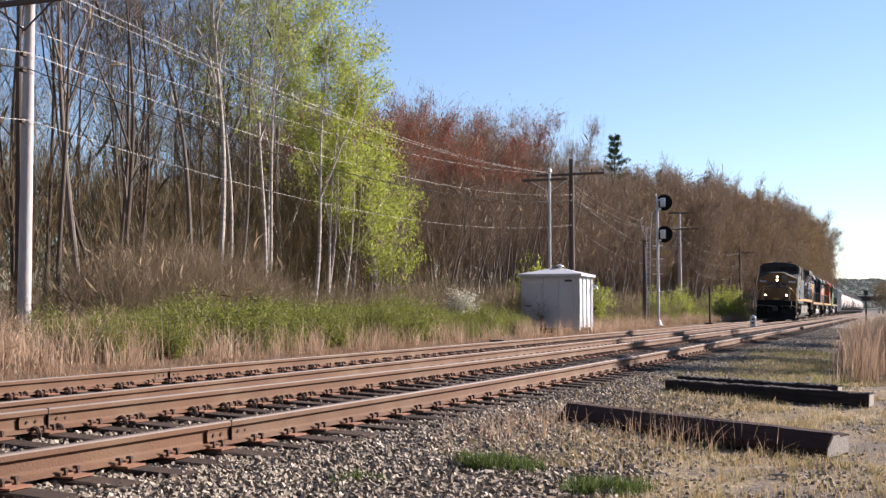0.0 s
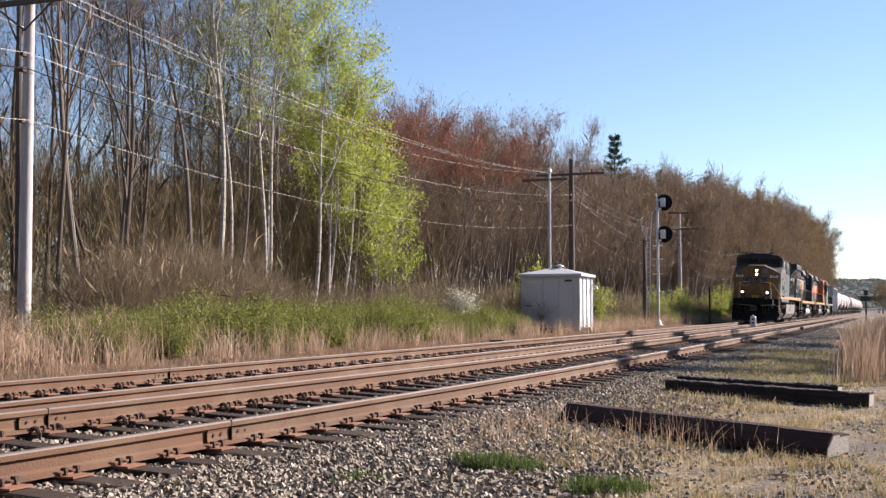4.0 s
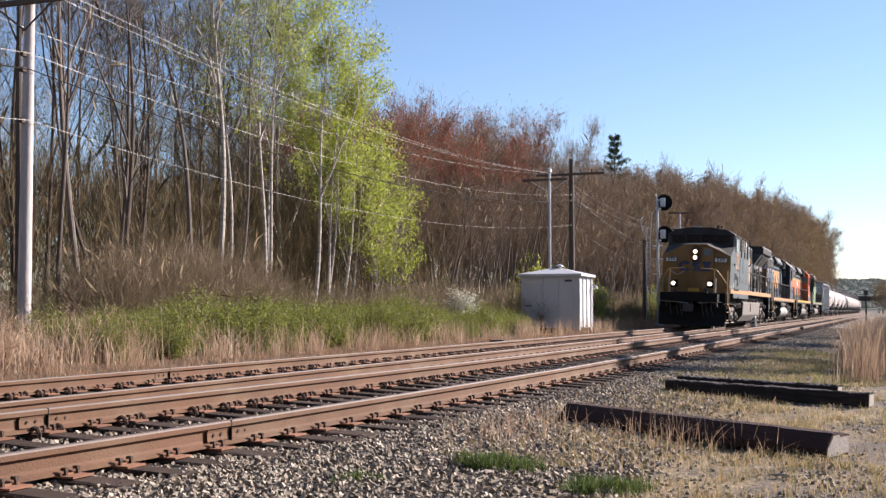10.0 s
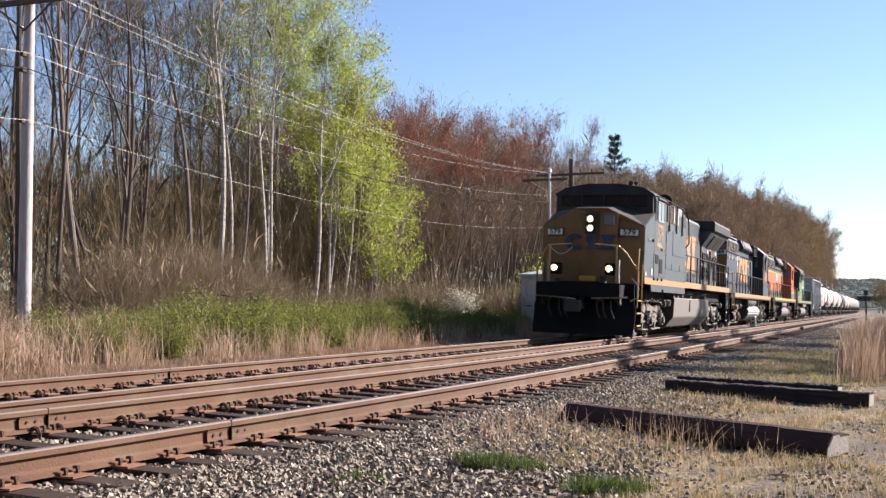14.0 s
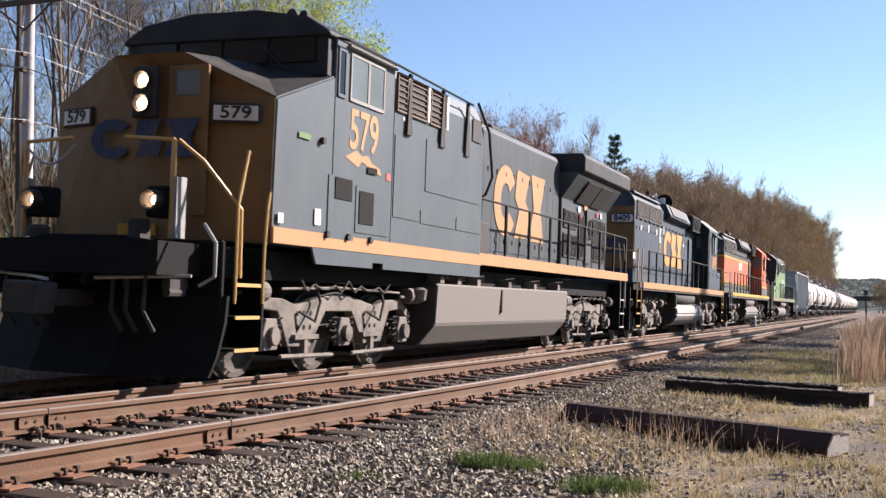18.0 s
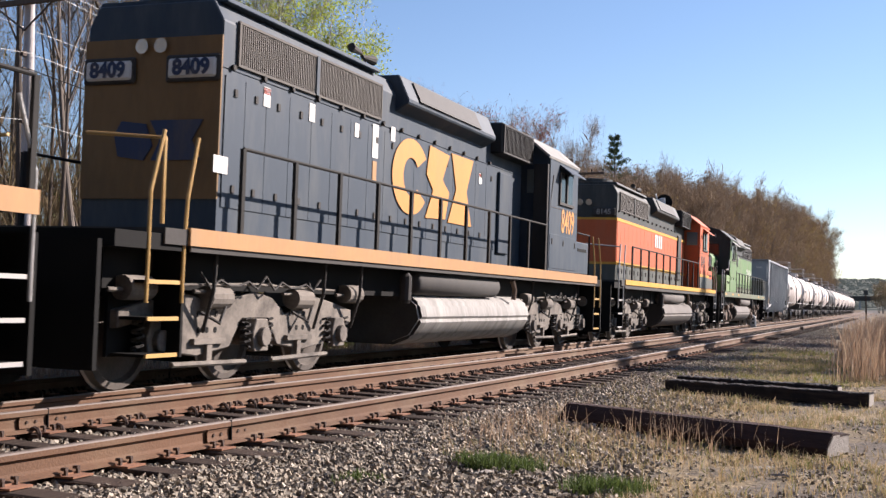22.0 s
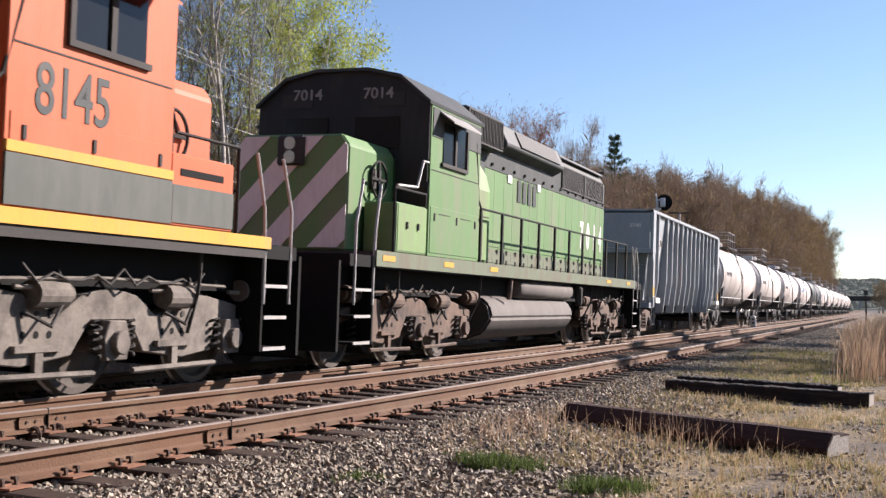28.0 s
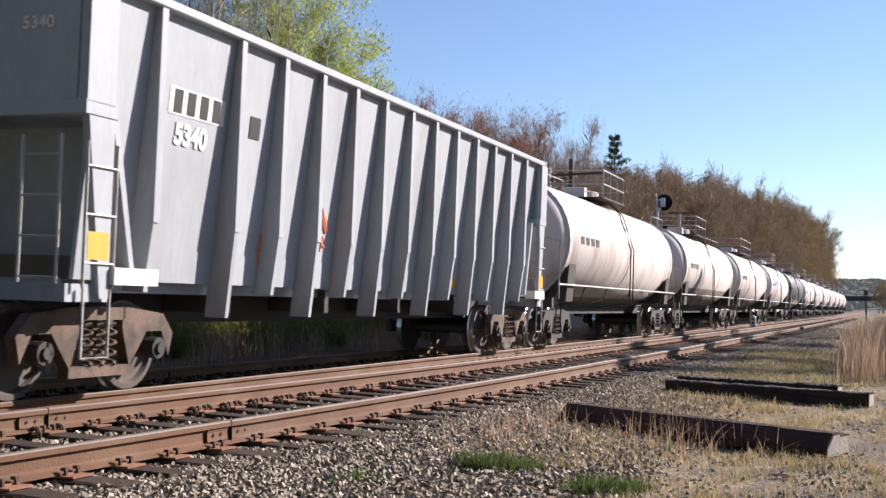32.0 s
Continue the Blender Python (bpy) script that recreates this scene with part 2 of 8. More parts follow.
MAT["blossom"] = islands("blossom", [(0.62, 0.60, 0.50), (0.5, 0.5, 0.38), (0.7, 0.68, 0.6)], 0.7, 0.3, 0.3)
MAT["galv"] = surface("galv", (0.55, 0.56, 0.57), (0.44, 0.45, 0.46), 0.45, 0.35, 2, 40, 0.6, 0.05)
MAT["silver_paint"] = surface("silver_paint", (0.60, 0.60, 0.59), (0.46, 0.46, 0.45), 0.4, 0.35, 3, 40, 0.6, 0.05)
MAT["white_steel"] = surface("white_steel", (0.50, 0.50, 0.52), (0.44, 0.44, 0.46), 0.5, 0.1, 1.2, 30, 0.6, 0.04, (0.38, 0.35, 0.31), 0.25, 1.5)
MAT["concrete"] = surface("concrete", (0.36, 0.34, 0.31), (0.26, 0.24, 0.22), 0.9, 0, 4, 50, 0.7, 0.3)
MAT["pole_wood"] = surface("pole_wood", (0.12, 0.09, 0.072), (0.065, 0.05, 0.04), 0.9, 0, 2, 30, 0.8, 0.4, None, 0, 1, (6, 6, 0.5))
MAT["pole_wood_grey"] = surface("pole_wood_grey", (0.50, 0.45, 0.43), (0.38, 0.34, 0.32), 0.9, 0, 2, 30, 0.8, 0.4, None, 0, 1, (6, 6, 0.5))
MAT["black_paint"] = surface("black_paint", (0.007, 0.007, 0.007), (0.012, 0.011, 0.010), 0.8, 0, 3, 50, 0.6, 0.05, None, 0, 1, (1, 1, 1), 0.0, 0.15)
MAT["wire"] = surface("wire", (0.27, 0.255, 0.24), (0.21, 0.20, 0.19), 0.5, 0.2, 3, 40, 0.5, 0.0)
MAT["wire_black"] = surface("wire_black", (0.008, 0.008, 0.007), (0.012, 0.011, 0.010), 0.95, 0, 3, 40, 0.5, 0.0)
MAT["glass_lens"] = surface("glass_lens", (0.03, 0.03, 0.03), (0.02, 0.02, 0.02), 0.12, 0, 3, 20, 0.3, 0.0)


def ground_material():
    """Soil, ballast dust, dry turf and leaf litter, told apart by where they lie across the line."""
    m, n, l, b = nodes_of("ground_cover")
    co = n.new("ShaderNodeTexCoord")
    sep = n.new("ShaderNodeSeparateXYZ")
    l.new(co.outputs["Object"], sep.inputs[0])
    nz = n.new("ShaderNodeTexNoise")
    nz.inputs["Scale"].default_value, nz.inputs["Detail"].default_value = 0.9, 6
    l.new(co.outputs["Object"], nz.inputs["Vector"])
    fine = n.new("ShaderNodeTexNoise")
    fine.inputs["Scale"].default_value, fine.inputs["Detail"].default_value = 22, 6
    l.new(co.outputs["Object"], fine.inputs["Vector"])
    wob = n.new("ShaderNodeMath")
    wob.operation = "MULTIPLY_ADD"
    l.new(nz.outputs[0], wob.inputs[0])
    wob.inputs[1].default_value = 2.4
    l.new(sep.outputs[0], wob.inputs[2])
    bed = n.new("ShaderNodeMapRange")       # 1 on the track bed, 0 on the turf
    bed.inputs[1].default_value, bed.inputs[2].default_value, bed.inputs[3].default_value, bed.inputs[4].default_value = -1.9, -0.6, 1, 0
    l.new(wob.outputs[0], bed.inputs[0])
    wood = n.new("ShaderNodeMapRange")      # 1 in the wood
    wood.inputs[1].default_value, wood.inputs[2].default_value, wood.inputs[3].default_value, wood.inputs[4].default_value = -9.6, -8.9, 1, 0
    l.new(wob.outputs[0], wood.inputs[0])

    def pick(c0, c1, src):
        mx = n.new("ShaderNodeMix")
        mx.data_type = "RGBA"
        mx.inputs["A"].default_value, mx.inputs["B"].default_value = (*c0, 1), (*c1, 1)
        rg = n.new("ShaderNodeMapRange")
        rg.inputs[1].default_value, rg.inputs[2].default_value = 0.35, 0.65
        l.new(src.outputs[0], rg.inputs[0])
        l.new(rg.outputs[0], mx.inputs["Factor"])
        return mx.outputs["Result"]
    straw = pick((0.29, 0.22, 0.13), (0.14, 0.11, 0.065), fine)
    dirt = pick((0.17, 0.14, 0.11), (0.075, 0.062, 0.05), fine)
    pn = n.new("ShaderNodeTexNoise")
    pn.inputs["Scale"].default_value, pn.inputs["Detail"].default_value = 1.7, 5
    l.new(co.outputs["Object"], pn.inputs["Vector"])
    pr = n.new("ShaderNodeMapRange")
    pr.inputs[1].default_value, pr.inputs[2].default_value = 0.42, 0.58
    l.new(pn.outputs[0], pr.inputs[0])
    mt = n.new("ShaderNodeMix")
    mt.data_type = "RGBA"
    l.new(straw, mt.inputs["A"]), l.new(dirt, mt.inputs["B"]), l.new(pr.outputs[0], mt.inputs["Factor"])
    turf = mt.outputs["Result"]
    stones = pick((0.05, 0.045, 0.04), (0.15, 0.13, 0.115), fine)
    litter = pick((0.15, 0.105, 0.065), (0.08, 0.055, 0.035), fine)
    m1 = n.new("ShaderNodeMix")
    m1.data_type = "RGBA"
    l.new(turf, m1.inputs["A"]), l.new(stones, m1.inputs["B"]), l.new(bed.outputs[0], m1.inputs["Factor"])
    m2 = n.new("ShaderNodeMix")
    m2.data_type = "RGBA"
    l.new(m1.outputs["Result"], m2.inputs["A"]), l.new(litter, m2.inputs["B"]), l.new(wood.outputs[0], m2.inputs["Factor"])
    l.new(m2.outputs["Result"], b.inputs["Base Color"])
    b.inputs["Roughness"].default_value, b.inputs["Specular IOR Level"].default_value = 0.95, 0.2
    bp = n.new("ShaderNodeBump")
    bp.inputs["Strength"].default_value, bp.inputs["Distance"].default_value = 0.7, 0.04
    l.new(fine.outputs[0], bp.inputs["Height"])
    l.new(bp.outputs[0], b.inputs["Normal"])
    return m


MAT["ground_cover"] = ground_material()

# ---- plan ----
FAR_X = -8.154                      # centre of the track that carries the train
TILT = 2.1                          # its cross level, degrees
NEAR_Y = [-40, -10, 5.5, 9, 12.5, 16, 20, 26, 40, 60, 100, 200, 420]
NEAR_X = [-7.9, -6.32, -5.46, -5.28, -5.14, -5.05, -4.99, -4.94, -4.86, -4.75, -4.6, -4.4, -4.3]


def near_x(y):
    return float(np.interp(y, NEAR_Y, NEAR_X))


def far_z(x):
    return 0.027 - math.tan(radians(TILT)) * (x - FAR_X)


GX = [-900, -300, -120, -60, -30, -16, -12.5, -11.0, -10.3, -9.75, -6.75, -6.3, -4.80, -4.55, -3.5, -2.8, -1.4, 0, 3, 8, 20, 60, 300, 900]
GZ = [8, 3, 0.6, 0.2, 0.0, -0.05, -0.08, -0.10, -0.14, -0.20, -0.212, -0.182, -0.190, -0.222, -0.230, -0.275, -0.36, -0.36, -0.30, -0.1, 0.5, 2.0, 6, 12]


def ground_z(x, y):
    z = float(np.interp(x, GX, GZ))
    w = 0.05 if (x < -10.6 or x > -3.2) else 0.012
    z += w * noise.noise((x * 0.45, y * 0.45, 0.0)) + 0.4 * w * noise.noise((x * 1.9, y * 1.9, 4.0))
    if y > 500:
        z += (y - 500) * 0.03 * min(1.0, (y - 500) / 500)
    return z


def build_ground():
    xs = sorted(set([-900, -600, -400, -250, -160, -100, -70, -50, -40, -34, -28, -24, -20, -18] + list(np.arange(-16, 6.01, 0.25)) + [7, 8, 10, 13, 17, 22, 30, 45, 70, 120, 200, 350, 600, 900]))
    ys = sorted(set([-300, -150, -80, -40, -20, -10, -5, 0] + list(np.arange(2, 30, 0.3)) + list(np.arange(30, 60, 1.0)) + list(np.arange(60, 140, 4)) + [160, 200, 250, 300, 380, 500, 600, 700, 850, 1000, 1200, 1500]))
    vs = [(x, y, ground_z(x, y)) for y in ys for x in xs]
    nx = len(xs)
    fs = [(j * nx + i, j * nx + i + 1, (j + 1) * nx + i + 1, (j + 1) * nx + i) for j in range(len(ys) - 1) for i in range(nx - 1)]
    g = part("ground", Shape().add(vs, fs), M("ground_cover"), smooth=True)
    tagged(g, "gravel track bed, dry turf and brown woodland floor", "ground", kind="structure")


# rail section, 168 mm high, centred on its head
RAIL = [(-0.068, -0.168), (0.068, -0.168), (0.068, -0.157), (0.014, -0.140), (0.008, -0.120), (0.008, -0.055), (0.035, -0.042), (0.036, -0.010), (0.026, 0.0),
        (-0.026, 0.0), (-0.036, -0.010), (-0.035, -0.042), (-0.008, -0.055), (-0.008, -0.120), (-0.014, -0.140), (-0.068, -0.157)]


def rail_mesh(name, line):
    """line: (x, y, z) of the middle of the head."""
    sh = Shape()
    rings = [[(x + px, y, z + pz) for px, pz in RAIL] for x, y, z in line]
    n = len(RAIL)
    sh.loft(rings)
    me = sh.mesh(name, M("rail_side"))
    me.materials.append(M("rail_top"))
    for p in me.polygons:
        if p.normal.z > 0.4 and p.center.z > min(q[2] for q in line) - 0.02:
            p.material_index = 1
    return me


def build_track(name, label, cx, zf, y0, y1, tie_step, tie_phase, joints):
    tr = thing(name, label=label, category="railway track", kind="structure")
    ys = list(np.arange(y0, 40, 2.0)) + list(np.arange(40, 120, 5.0)) + list(np.arange(120, y1, 20.0))
    for side in (1, -1):
        line = [(cx(y) + side * 0.7525, y, zf(cx(y) + side * 0.7525, cx(y))) for y in ys]
        part("rail", rail_mesh("rail", line), None, tr, "rust-brown steel rail with a worn bright head")
    # sleepers, tie plates, spikes and rail anchors share a few meshes
    rng = random.Random(5)
    ties = []
    for k in range(3):
        sh = Shape()
        L, w = 1.30, 0.112
        cols = [(-L, 0), (-0.6, 0.004), (0, -0.003), (0.6, 0.004), (L, 0)]
        rings = []
        for x, dz in cols:
            j = lambda: rng.uniform(-0.006, 0.006)
            rings.append([(x, -w + j(), -0.178), (x, w + j(), -0.178), (x, w + j(), -0.012 + dz), (x, w - 0.014 + j(), dz + j() * .5), (x, -w + 0.014 + j(), dz + j() * .5), (x, -w + j(), -0.012 + dz)])
        sh.loft(rings)
        ties.append(sh.mesh("tie", M("tie_wood")))
    plate = Shape()
    plate.prism_x([(-0.095, 0), (0.095, 0), (0.095, 0.012), (-0.095, 0.012)], -0.18, 0.18)
    for sx in (-1, 1):
        plate.box(sx * 0.08 - 0.006, sx * 0.08 + 0.006, -0.09, 0.09, 0.012, 0.022)
    plate = plate.mesh("tie_plate", M("plate_rust"))
    spike = Shape()
    for sx in (-1, 1):
        for sy in (-0.055, 0.055):
            spike.box(sx * 0.094 - 0.009, sx * 0.094 + 0.009, sy - 0.009, sy + 0.009, 0.0, 0.034)
            spike.box(sx * 0.084 - 0.018, sx * 0.084 + 0.018, sy - 0.014, sy + 0.014, 0.028, 0.046)
    spike = spike.mesh("spike", M("dark_iron"))
    anchors = {}
    for side in (1, -1):
        sh = Shape()
        g = -side
        for sy in (-1, 1):
            sh.tube([(g * .115, sy * .135, -.05), (g * .116, sy * .135, -.008), (g * .098, sy * .135, .022), (g * .07, sy * .135, .034), (g * .04, sy * .135, .022), (g * .03, sy * .135, .004)], .018, 6)
            sh.box(min(g * .03, g * .12), max(g * .03, g * .12), sy * .135 - .02, sy * .135 + .02, -.04, -.012)
        anchors[side] = sh.mesh("rail_anchor", M("anchor_rust"))
    y, k = y0 + tie_phase, 0
    rest = Shape()
    while y < 150:
        x = cx(y)
        a = math.atan2(zf(x + 0.75, x) - zf(x - 0.75, x), 1.5)
        z = zf(x, x) - 0.168 - 0.012
        m = Matrix.Translation((x + rng.uniform(-.05, .05), y, z)) @ Euler((0, -a, rng.uniform(-.02, .02))).to_matrix().to_4x4()
        if 3.0 < y < 42:
            t = part("tie", ties[k % 3], None, tr, at=m)
            for side in (1, -1):
                q = Matrix.Translation((x + side * 0.7525, y, zf(x + side * 0.7525, x) - 0.18))
                part("tie_plate", plate, None, tr, at=q)
                part("spike_set", spike, None, tr, at=q @ Matrix.Translation((0, 0, 0.012)))
                if k % 2 == 0 or rng.random() < 0.6:
                    part("rail_anchor", anchors[side], None, tr, at=q @ Matrix.Translation((0, 0, 0.012)))
        elif y > -12:
            rest.box(x - 1.3, x + 1.3, y - .11, y + .11, z - .17, z)
            for side in (1, -1):
                xx = x + side * .7525
                for sx in (-1, 1):
                    rest.box(xx + sx * .09 - .02, xx + sx * .09 + .02, y - .15, y + .15, z, z + .05)
        y += tie_step * rng.uniform(0.93, 1.07)
        k += 1
    tagged(part("tie", rest, M("tie_wood"), tr), kind="stuff")
    # bolted joints
    for side, jy in joints:
        x = cx(jy) + side * 0.7525
        z = zf(x, cx(jy))
        sh = Shape()
        for s in (1, -1):
            sh.prism_y([(s * .006, -.138), (s * .019, -.134), (s * .014, -.10), (s * .014, -.07), (s * .020, -.052), (s * .006, -.054)][::s], jy - .30, jy + .30)
        part("joint_bar", Shape().add(*_shift(sh, x, 0, z)), M("rail_side"), tr, "bolted rail joint bar")
        for by in (-.22, -.12, .12, .22):
            part("bolt", Shape().cyl((x + .008, jy + by, z - .09), (x + .024, jy + by, z - .09), .013, n=6), M("dark_iron"), tr)
        part("joint_gap", Shape().box(x - .0375, x + .0375, jy - .004, jy + .004, z - .15, z + .0015), M("black_paint"), tr)
    return tr


def _shift(sh, x, y, z):
    return [(a + x, b + y, c + z) for a, b, c in sh.v], sh.f


def build_ballast():
    """Crushed stone: one pool of stones, many placed at once."""
    rng = np.random.default_rng(3)
    base = np.array([(-1, -1, -1), (1, -1, -1), (1, 1, -1), (-1, 1, -1), (-1, -1, 1), (1, -1, 1), (1, 1, 1), (-1, 1, 1)], float)
    tri = np.array([(3, 2, 1), (3, 1, 0), (4, 5, 6), (4, 6, 7), (0, 1, 5), (0, 5, 4), (1, 2, 6), (1, 6, 5), (2, 3, 7), (2, 7, 6), (3, 0, 4), (3, 4, 7)])

    def stones(n, sampler, size, name, label):
        pts = sampler(n)
        n = len(pts)
        V = base[None] * rng.uniform(0.5, 0.92, (n, 8, 3)) + rng.normal(0, 0.15, (n, 8, 3))
        s = rng.uniform(size[0], size[1], (n, 1, 1)) * np.array([1.0, 1.0, 0.8])
        V = V * s
        q = rng.normal(size=(n, 4))
        q /= np.linalg.norm(q, axis=1, keepdims=True)
        w, x, y, z = q.T
        R = np.stack([np.stack([1 - 2 * (y * y + z * z), 2 * (x * y - z * w), 2 * (x * z + y * w)], -1), np.stack([2 * (x * y + z * w), 1 - 2 * (x * x + z * z), 2 * (y * z - x * w)], -1),
                      np.stack([2 * (x * z - y * w), 2 * (y * z + x * w), 1 - 2 * (x * x + y * y)], -1)], 1)
        V = np.einsum("nij,nkj->nki", R, V) + pts[:, None]
        F = (tri[None] + 8 * np.arange(n)[:, None, None]).reshape(-1, 3)
        me = bpy.data.meshes.new(name)
        me.from_pydata(V.reshape(-1, 3).tolist(), [], F.tolist())
        me.materials.append(M("stone"))
        ob = new(name, me)
        return tagged(ob, label, "ballast", kind="stuff")

    def shoulder(n):
        y = 3.5 + 72 * rng.random(n) ** 2.2
        x = np.interp(y, NEAR_Y, NEAR_X) + 0.78 + rng.random(n) ** 1.15 * 3.0
        keep = (rng.random(n) < np.clip((-1.35 - x) / 0.9, 0.10, 1)) & (x < -0.9 + 0.5 * rng.random(n))
        x, y = x[keep], y[keep]
        z = np.array([ground_z(a, b) for a, b in zip(x, y)]) + rng.uniform(-0.01, 0.018, len(x)) - np.where(x < np.interp(y, NEAR_Y, NEAR_X) + 1.36, .006, 0.0)
        return np.stack([x, y, z], 1)

    def between(n):
        y = 4 + 60 * rng.random(n) ** 1.6
        x = rng.uniform(-10.2, -4.2, n)
        keep = x < np.interp(y, NEAR_Y, NEAR_X) + .68
        x, y = x[keep], y[keep]
        n = len(x)
        z = np.array([ground_z(a, b) for a, b in zip(x, y)]) + rng.uniform(0.006, 0.036, n)
        return np.stack([x, y, z], 1)
    stones(84000, shoulder, (0.0105, 0.022), "ballast_shoulder", "grey and tan crushed stone ballast beside the rails")
    def verge(n):
        c = np.stack([rng.uniform(-2.3, 1.6, 46), 6 + 20 * rng.random(46) ** 1.3], 1)
        k = rng.integers(0, 46, n)
        x, y = c[k, 0] + rng.normal(0, .22, n), c[k, 1] + rng.normal(0, .45, n)
        z = np.array([ground_z(a, b) for a, b in zip(x, y)]) + rng.uniform(-0.006, 0.008, n)
        return np.stack([x, y, z], 1)
    stones(7000, verge, (0.006, 0.017), "verge_gravel", "patches of fine grey gravel in the dry turf")
    stones(64000, between, (0.012, 0.024), "ballast_bed", "grey crushed stone ballast between the rails")


build_ground()
build_track("near_track", "rusty side track curving in towards the main line", near_x, lambda x, c: -0.040 * (x - c - 0.75), -12, 420, 0.50, 0.22, [(1, 7.55), (-1, 7.35)])
build_track("main_track", "main line track with worn rails on dark sleepers", lambda y: FAR_X, lambda x, c: far_z(x), -12, 600, 0.50, 0.1, [(-1, 13.1)])
build_ballast()
# ---- plants ----
def limb_line(rg, p, d, length, r, steps, wob, up, taper=.86):
    pts, rad = [p.copy()], [r]
    for i in range(steps):
        d = (d + Vector((rg.gauss(0, wob), rg.gauss(0, wob), rg.gauss(0, wob * .6) + up))).normalized()
        p = p + d * (length / steps)
        pts.append(p.copy())
        rad.append(max(0.004, r * (1 - taper * (i + 1) / steps)))
    return pts, rad


def branching(seed, height, r0, stems=1, lean=(0.0, 0.0), bow=0.0, start=.35, limbs=12, reach=.28, spread=.5, subs=5, forks=0, splay=.2):
    """Polylines with radii of one tree: (points, radii, level). Level 0 stems, 1 limbs, 2 branches."""
    rg = random.Random(seed)
    out = []
    for s in range(stems):
        a0 = 2 * math.pi * (s + rg.random() * .7) / stems
        tilt = splay * rg.uniform(.5, 1.2) if stems > 1 else 0.0
        h = height * (rg.uniform(.82, 1.0) if s else 1.0)
        dx, dy = lean[0] + math.cos(a0) * tilt, lean[1] + math.sin(a0) * tilt
        n = 14
        ph, ph2, wig = rg.uniform(0, 6.28), rg.uniform(0, 6.28), rg.uniform(.007, .016) * height
        pts, rad = [], []
        for i in range(n + 1):
            t = i / n
            off = bow * height * math.sin(math.pi * min(1.0, t * 1.25))
            pts.append(Vector((dx * h * t ** .9 + off * (.934 if stems == 1 else math.cos(a0)) + wig * math.sin(ph + 7 * t) * t ** .5 + math.cos(a0) * .12 * (stems > 1),
                               dy * h * t ** .9 + off * (.357 if stems == 1 else math.sin(a0)) + wig * math.sin(ph2 + 6 * t) * t ** .5 + math.sin(a0) * .12 * (stems > 1), h * t - .3)))
            rad.append(max(.012, r0 * (1.0 if stems == 1 else rg.uniform(.8, 1.0)) * (1.12 - .95 * t) * (1.25 if i == 0 else 1)))
        out.append((pts, rad, 0))
        heavy = []
        for k in range(forks):
            f = start + .14 * k + rg.uniform(0, .06)
            i = min(n - 1, int(f * n))
            a = a0 + k * 2.6 + rg.uniform(-.5, .5)
            lp, lr = limb_line(rg, pts[i], Vector((math.cos(a) * .42, math.sin(a) * .42, 1)).normalized(), height * (1 - f) * .85, rad[i] * .72, 7, .10, .06, .8)
            out.append((lp, lr, 1))
            heavy.append((lp, lr))
        for k in range(limbs):
            f = start + (0.97 - start) * (k + rg.random() * .7) / limbs
            src, srad, m = (pts, rad, n) if not heavy or k % 3 == 0 else (*heavy[k % len(heavy)], 7)
            if src is not pts:
                f = rg.uniform(.2, .95)
            i = min(m - 1, int(f * m))
            p = src[i].lerp(src[i + 1], f * m - i)
            a = rg.uniform(0, 2 * math.pi)
            d = (Vector((math.cos(a), math.sin(a), 0)) * spread + Vector((0, 0, rg.uniform(.5, 1.0)))).normalized()
            ln = height * reach * (1.15 - 0.7 * max(0.0, f - start) / (1 - start)) * rg.uniform(.7, 1.2)
            lp, lr = limb_line(rg, p, d, ln, max(.010, srad[i] * .42), 5, 0.15, 0.09)
            out.append((lp, lr, 1))
            for _ in range(subs):
                g = rg.uniform(.2, 1)
                j = min(4, int(g * 5))
                p2 = lp[j].lerp(lp[j + 1], g * 5 - j)
                d2 = ((lp[j + 1] - lp[j]).normalized() + Vector((rg.gauss(0, .5), rg.gauss(0, .5), rg.gauss(.15, .35)))).normalized()
                out.append((*limb_line(rg, p2, d2, ln * rg.uniform(.3, .65), max(.007, lr[j] * .55), 3, .16, .08), 2))
    return out


def skin(polys, sides):
    """Tubes round polylines, as plain lists."""
    V, F = [], []
    for pts, rad, lev in polys:
        n = sides[lev]
        o = len(V)
        for i, (p, r) in enumerate(zip(pts, rad)):
            d = (pts[min(i + 1, len(pts) - 1)] - pts[max(i - 1, 0)]).normalized()
            a = d.orthogonal().normalized()
            b = d.cross(a)
            for k in range(n):
                t = 2 * math.pi * k / n
                V.append(tuple(p + (a * math.cos(t) + b * math.sin(t)) * r))
        for i in range(len(pts) - 1):
            for k in range(n):
                F.append((o + i * n + k, o + i * n + (k + 1) % n, o + (i + 1) * n + (k + 1) % n, o + (i + 1) * n + k))
    sh = Shape()
    sh.v, sh.f = V, F
    return sh


def segments(polys, levels, low=-9.0):
    a, b = [], []
    for pts, rad, lev in polys:
        if lev in levels:
            for p, q in zip(pts[:-1], pts[1:]):
                if q.z > low:
                    a.append(p[:]), b.append(q[:])
    return np.array(a), np.array(b)


def pieces(name, V, n, mat):
    """A mesh of many loose pieces of n corners each."""
    me = bpy.data.meshes.new(name)
    V = np.ascontiguousarray(V.reshape(-1, 3), dtype=np.float32)
    c = len(V) // n
    me.vertices.add(len(V))
    me.vertices.foreach_set("co", V.ravel())
    me.loops.add(len(V))
    me.loops.foreach_set("vertex_index", np.arange(len(V), dtype=np.int32))
    me.polygons.add(c)
    me.polygons.foreach_set("loop_start", np.arange(0, len(V), n, dtype=np.int32))
    me.update(calc_edges=True)
    me.materials.append(mat)
    return me


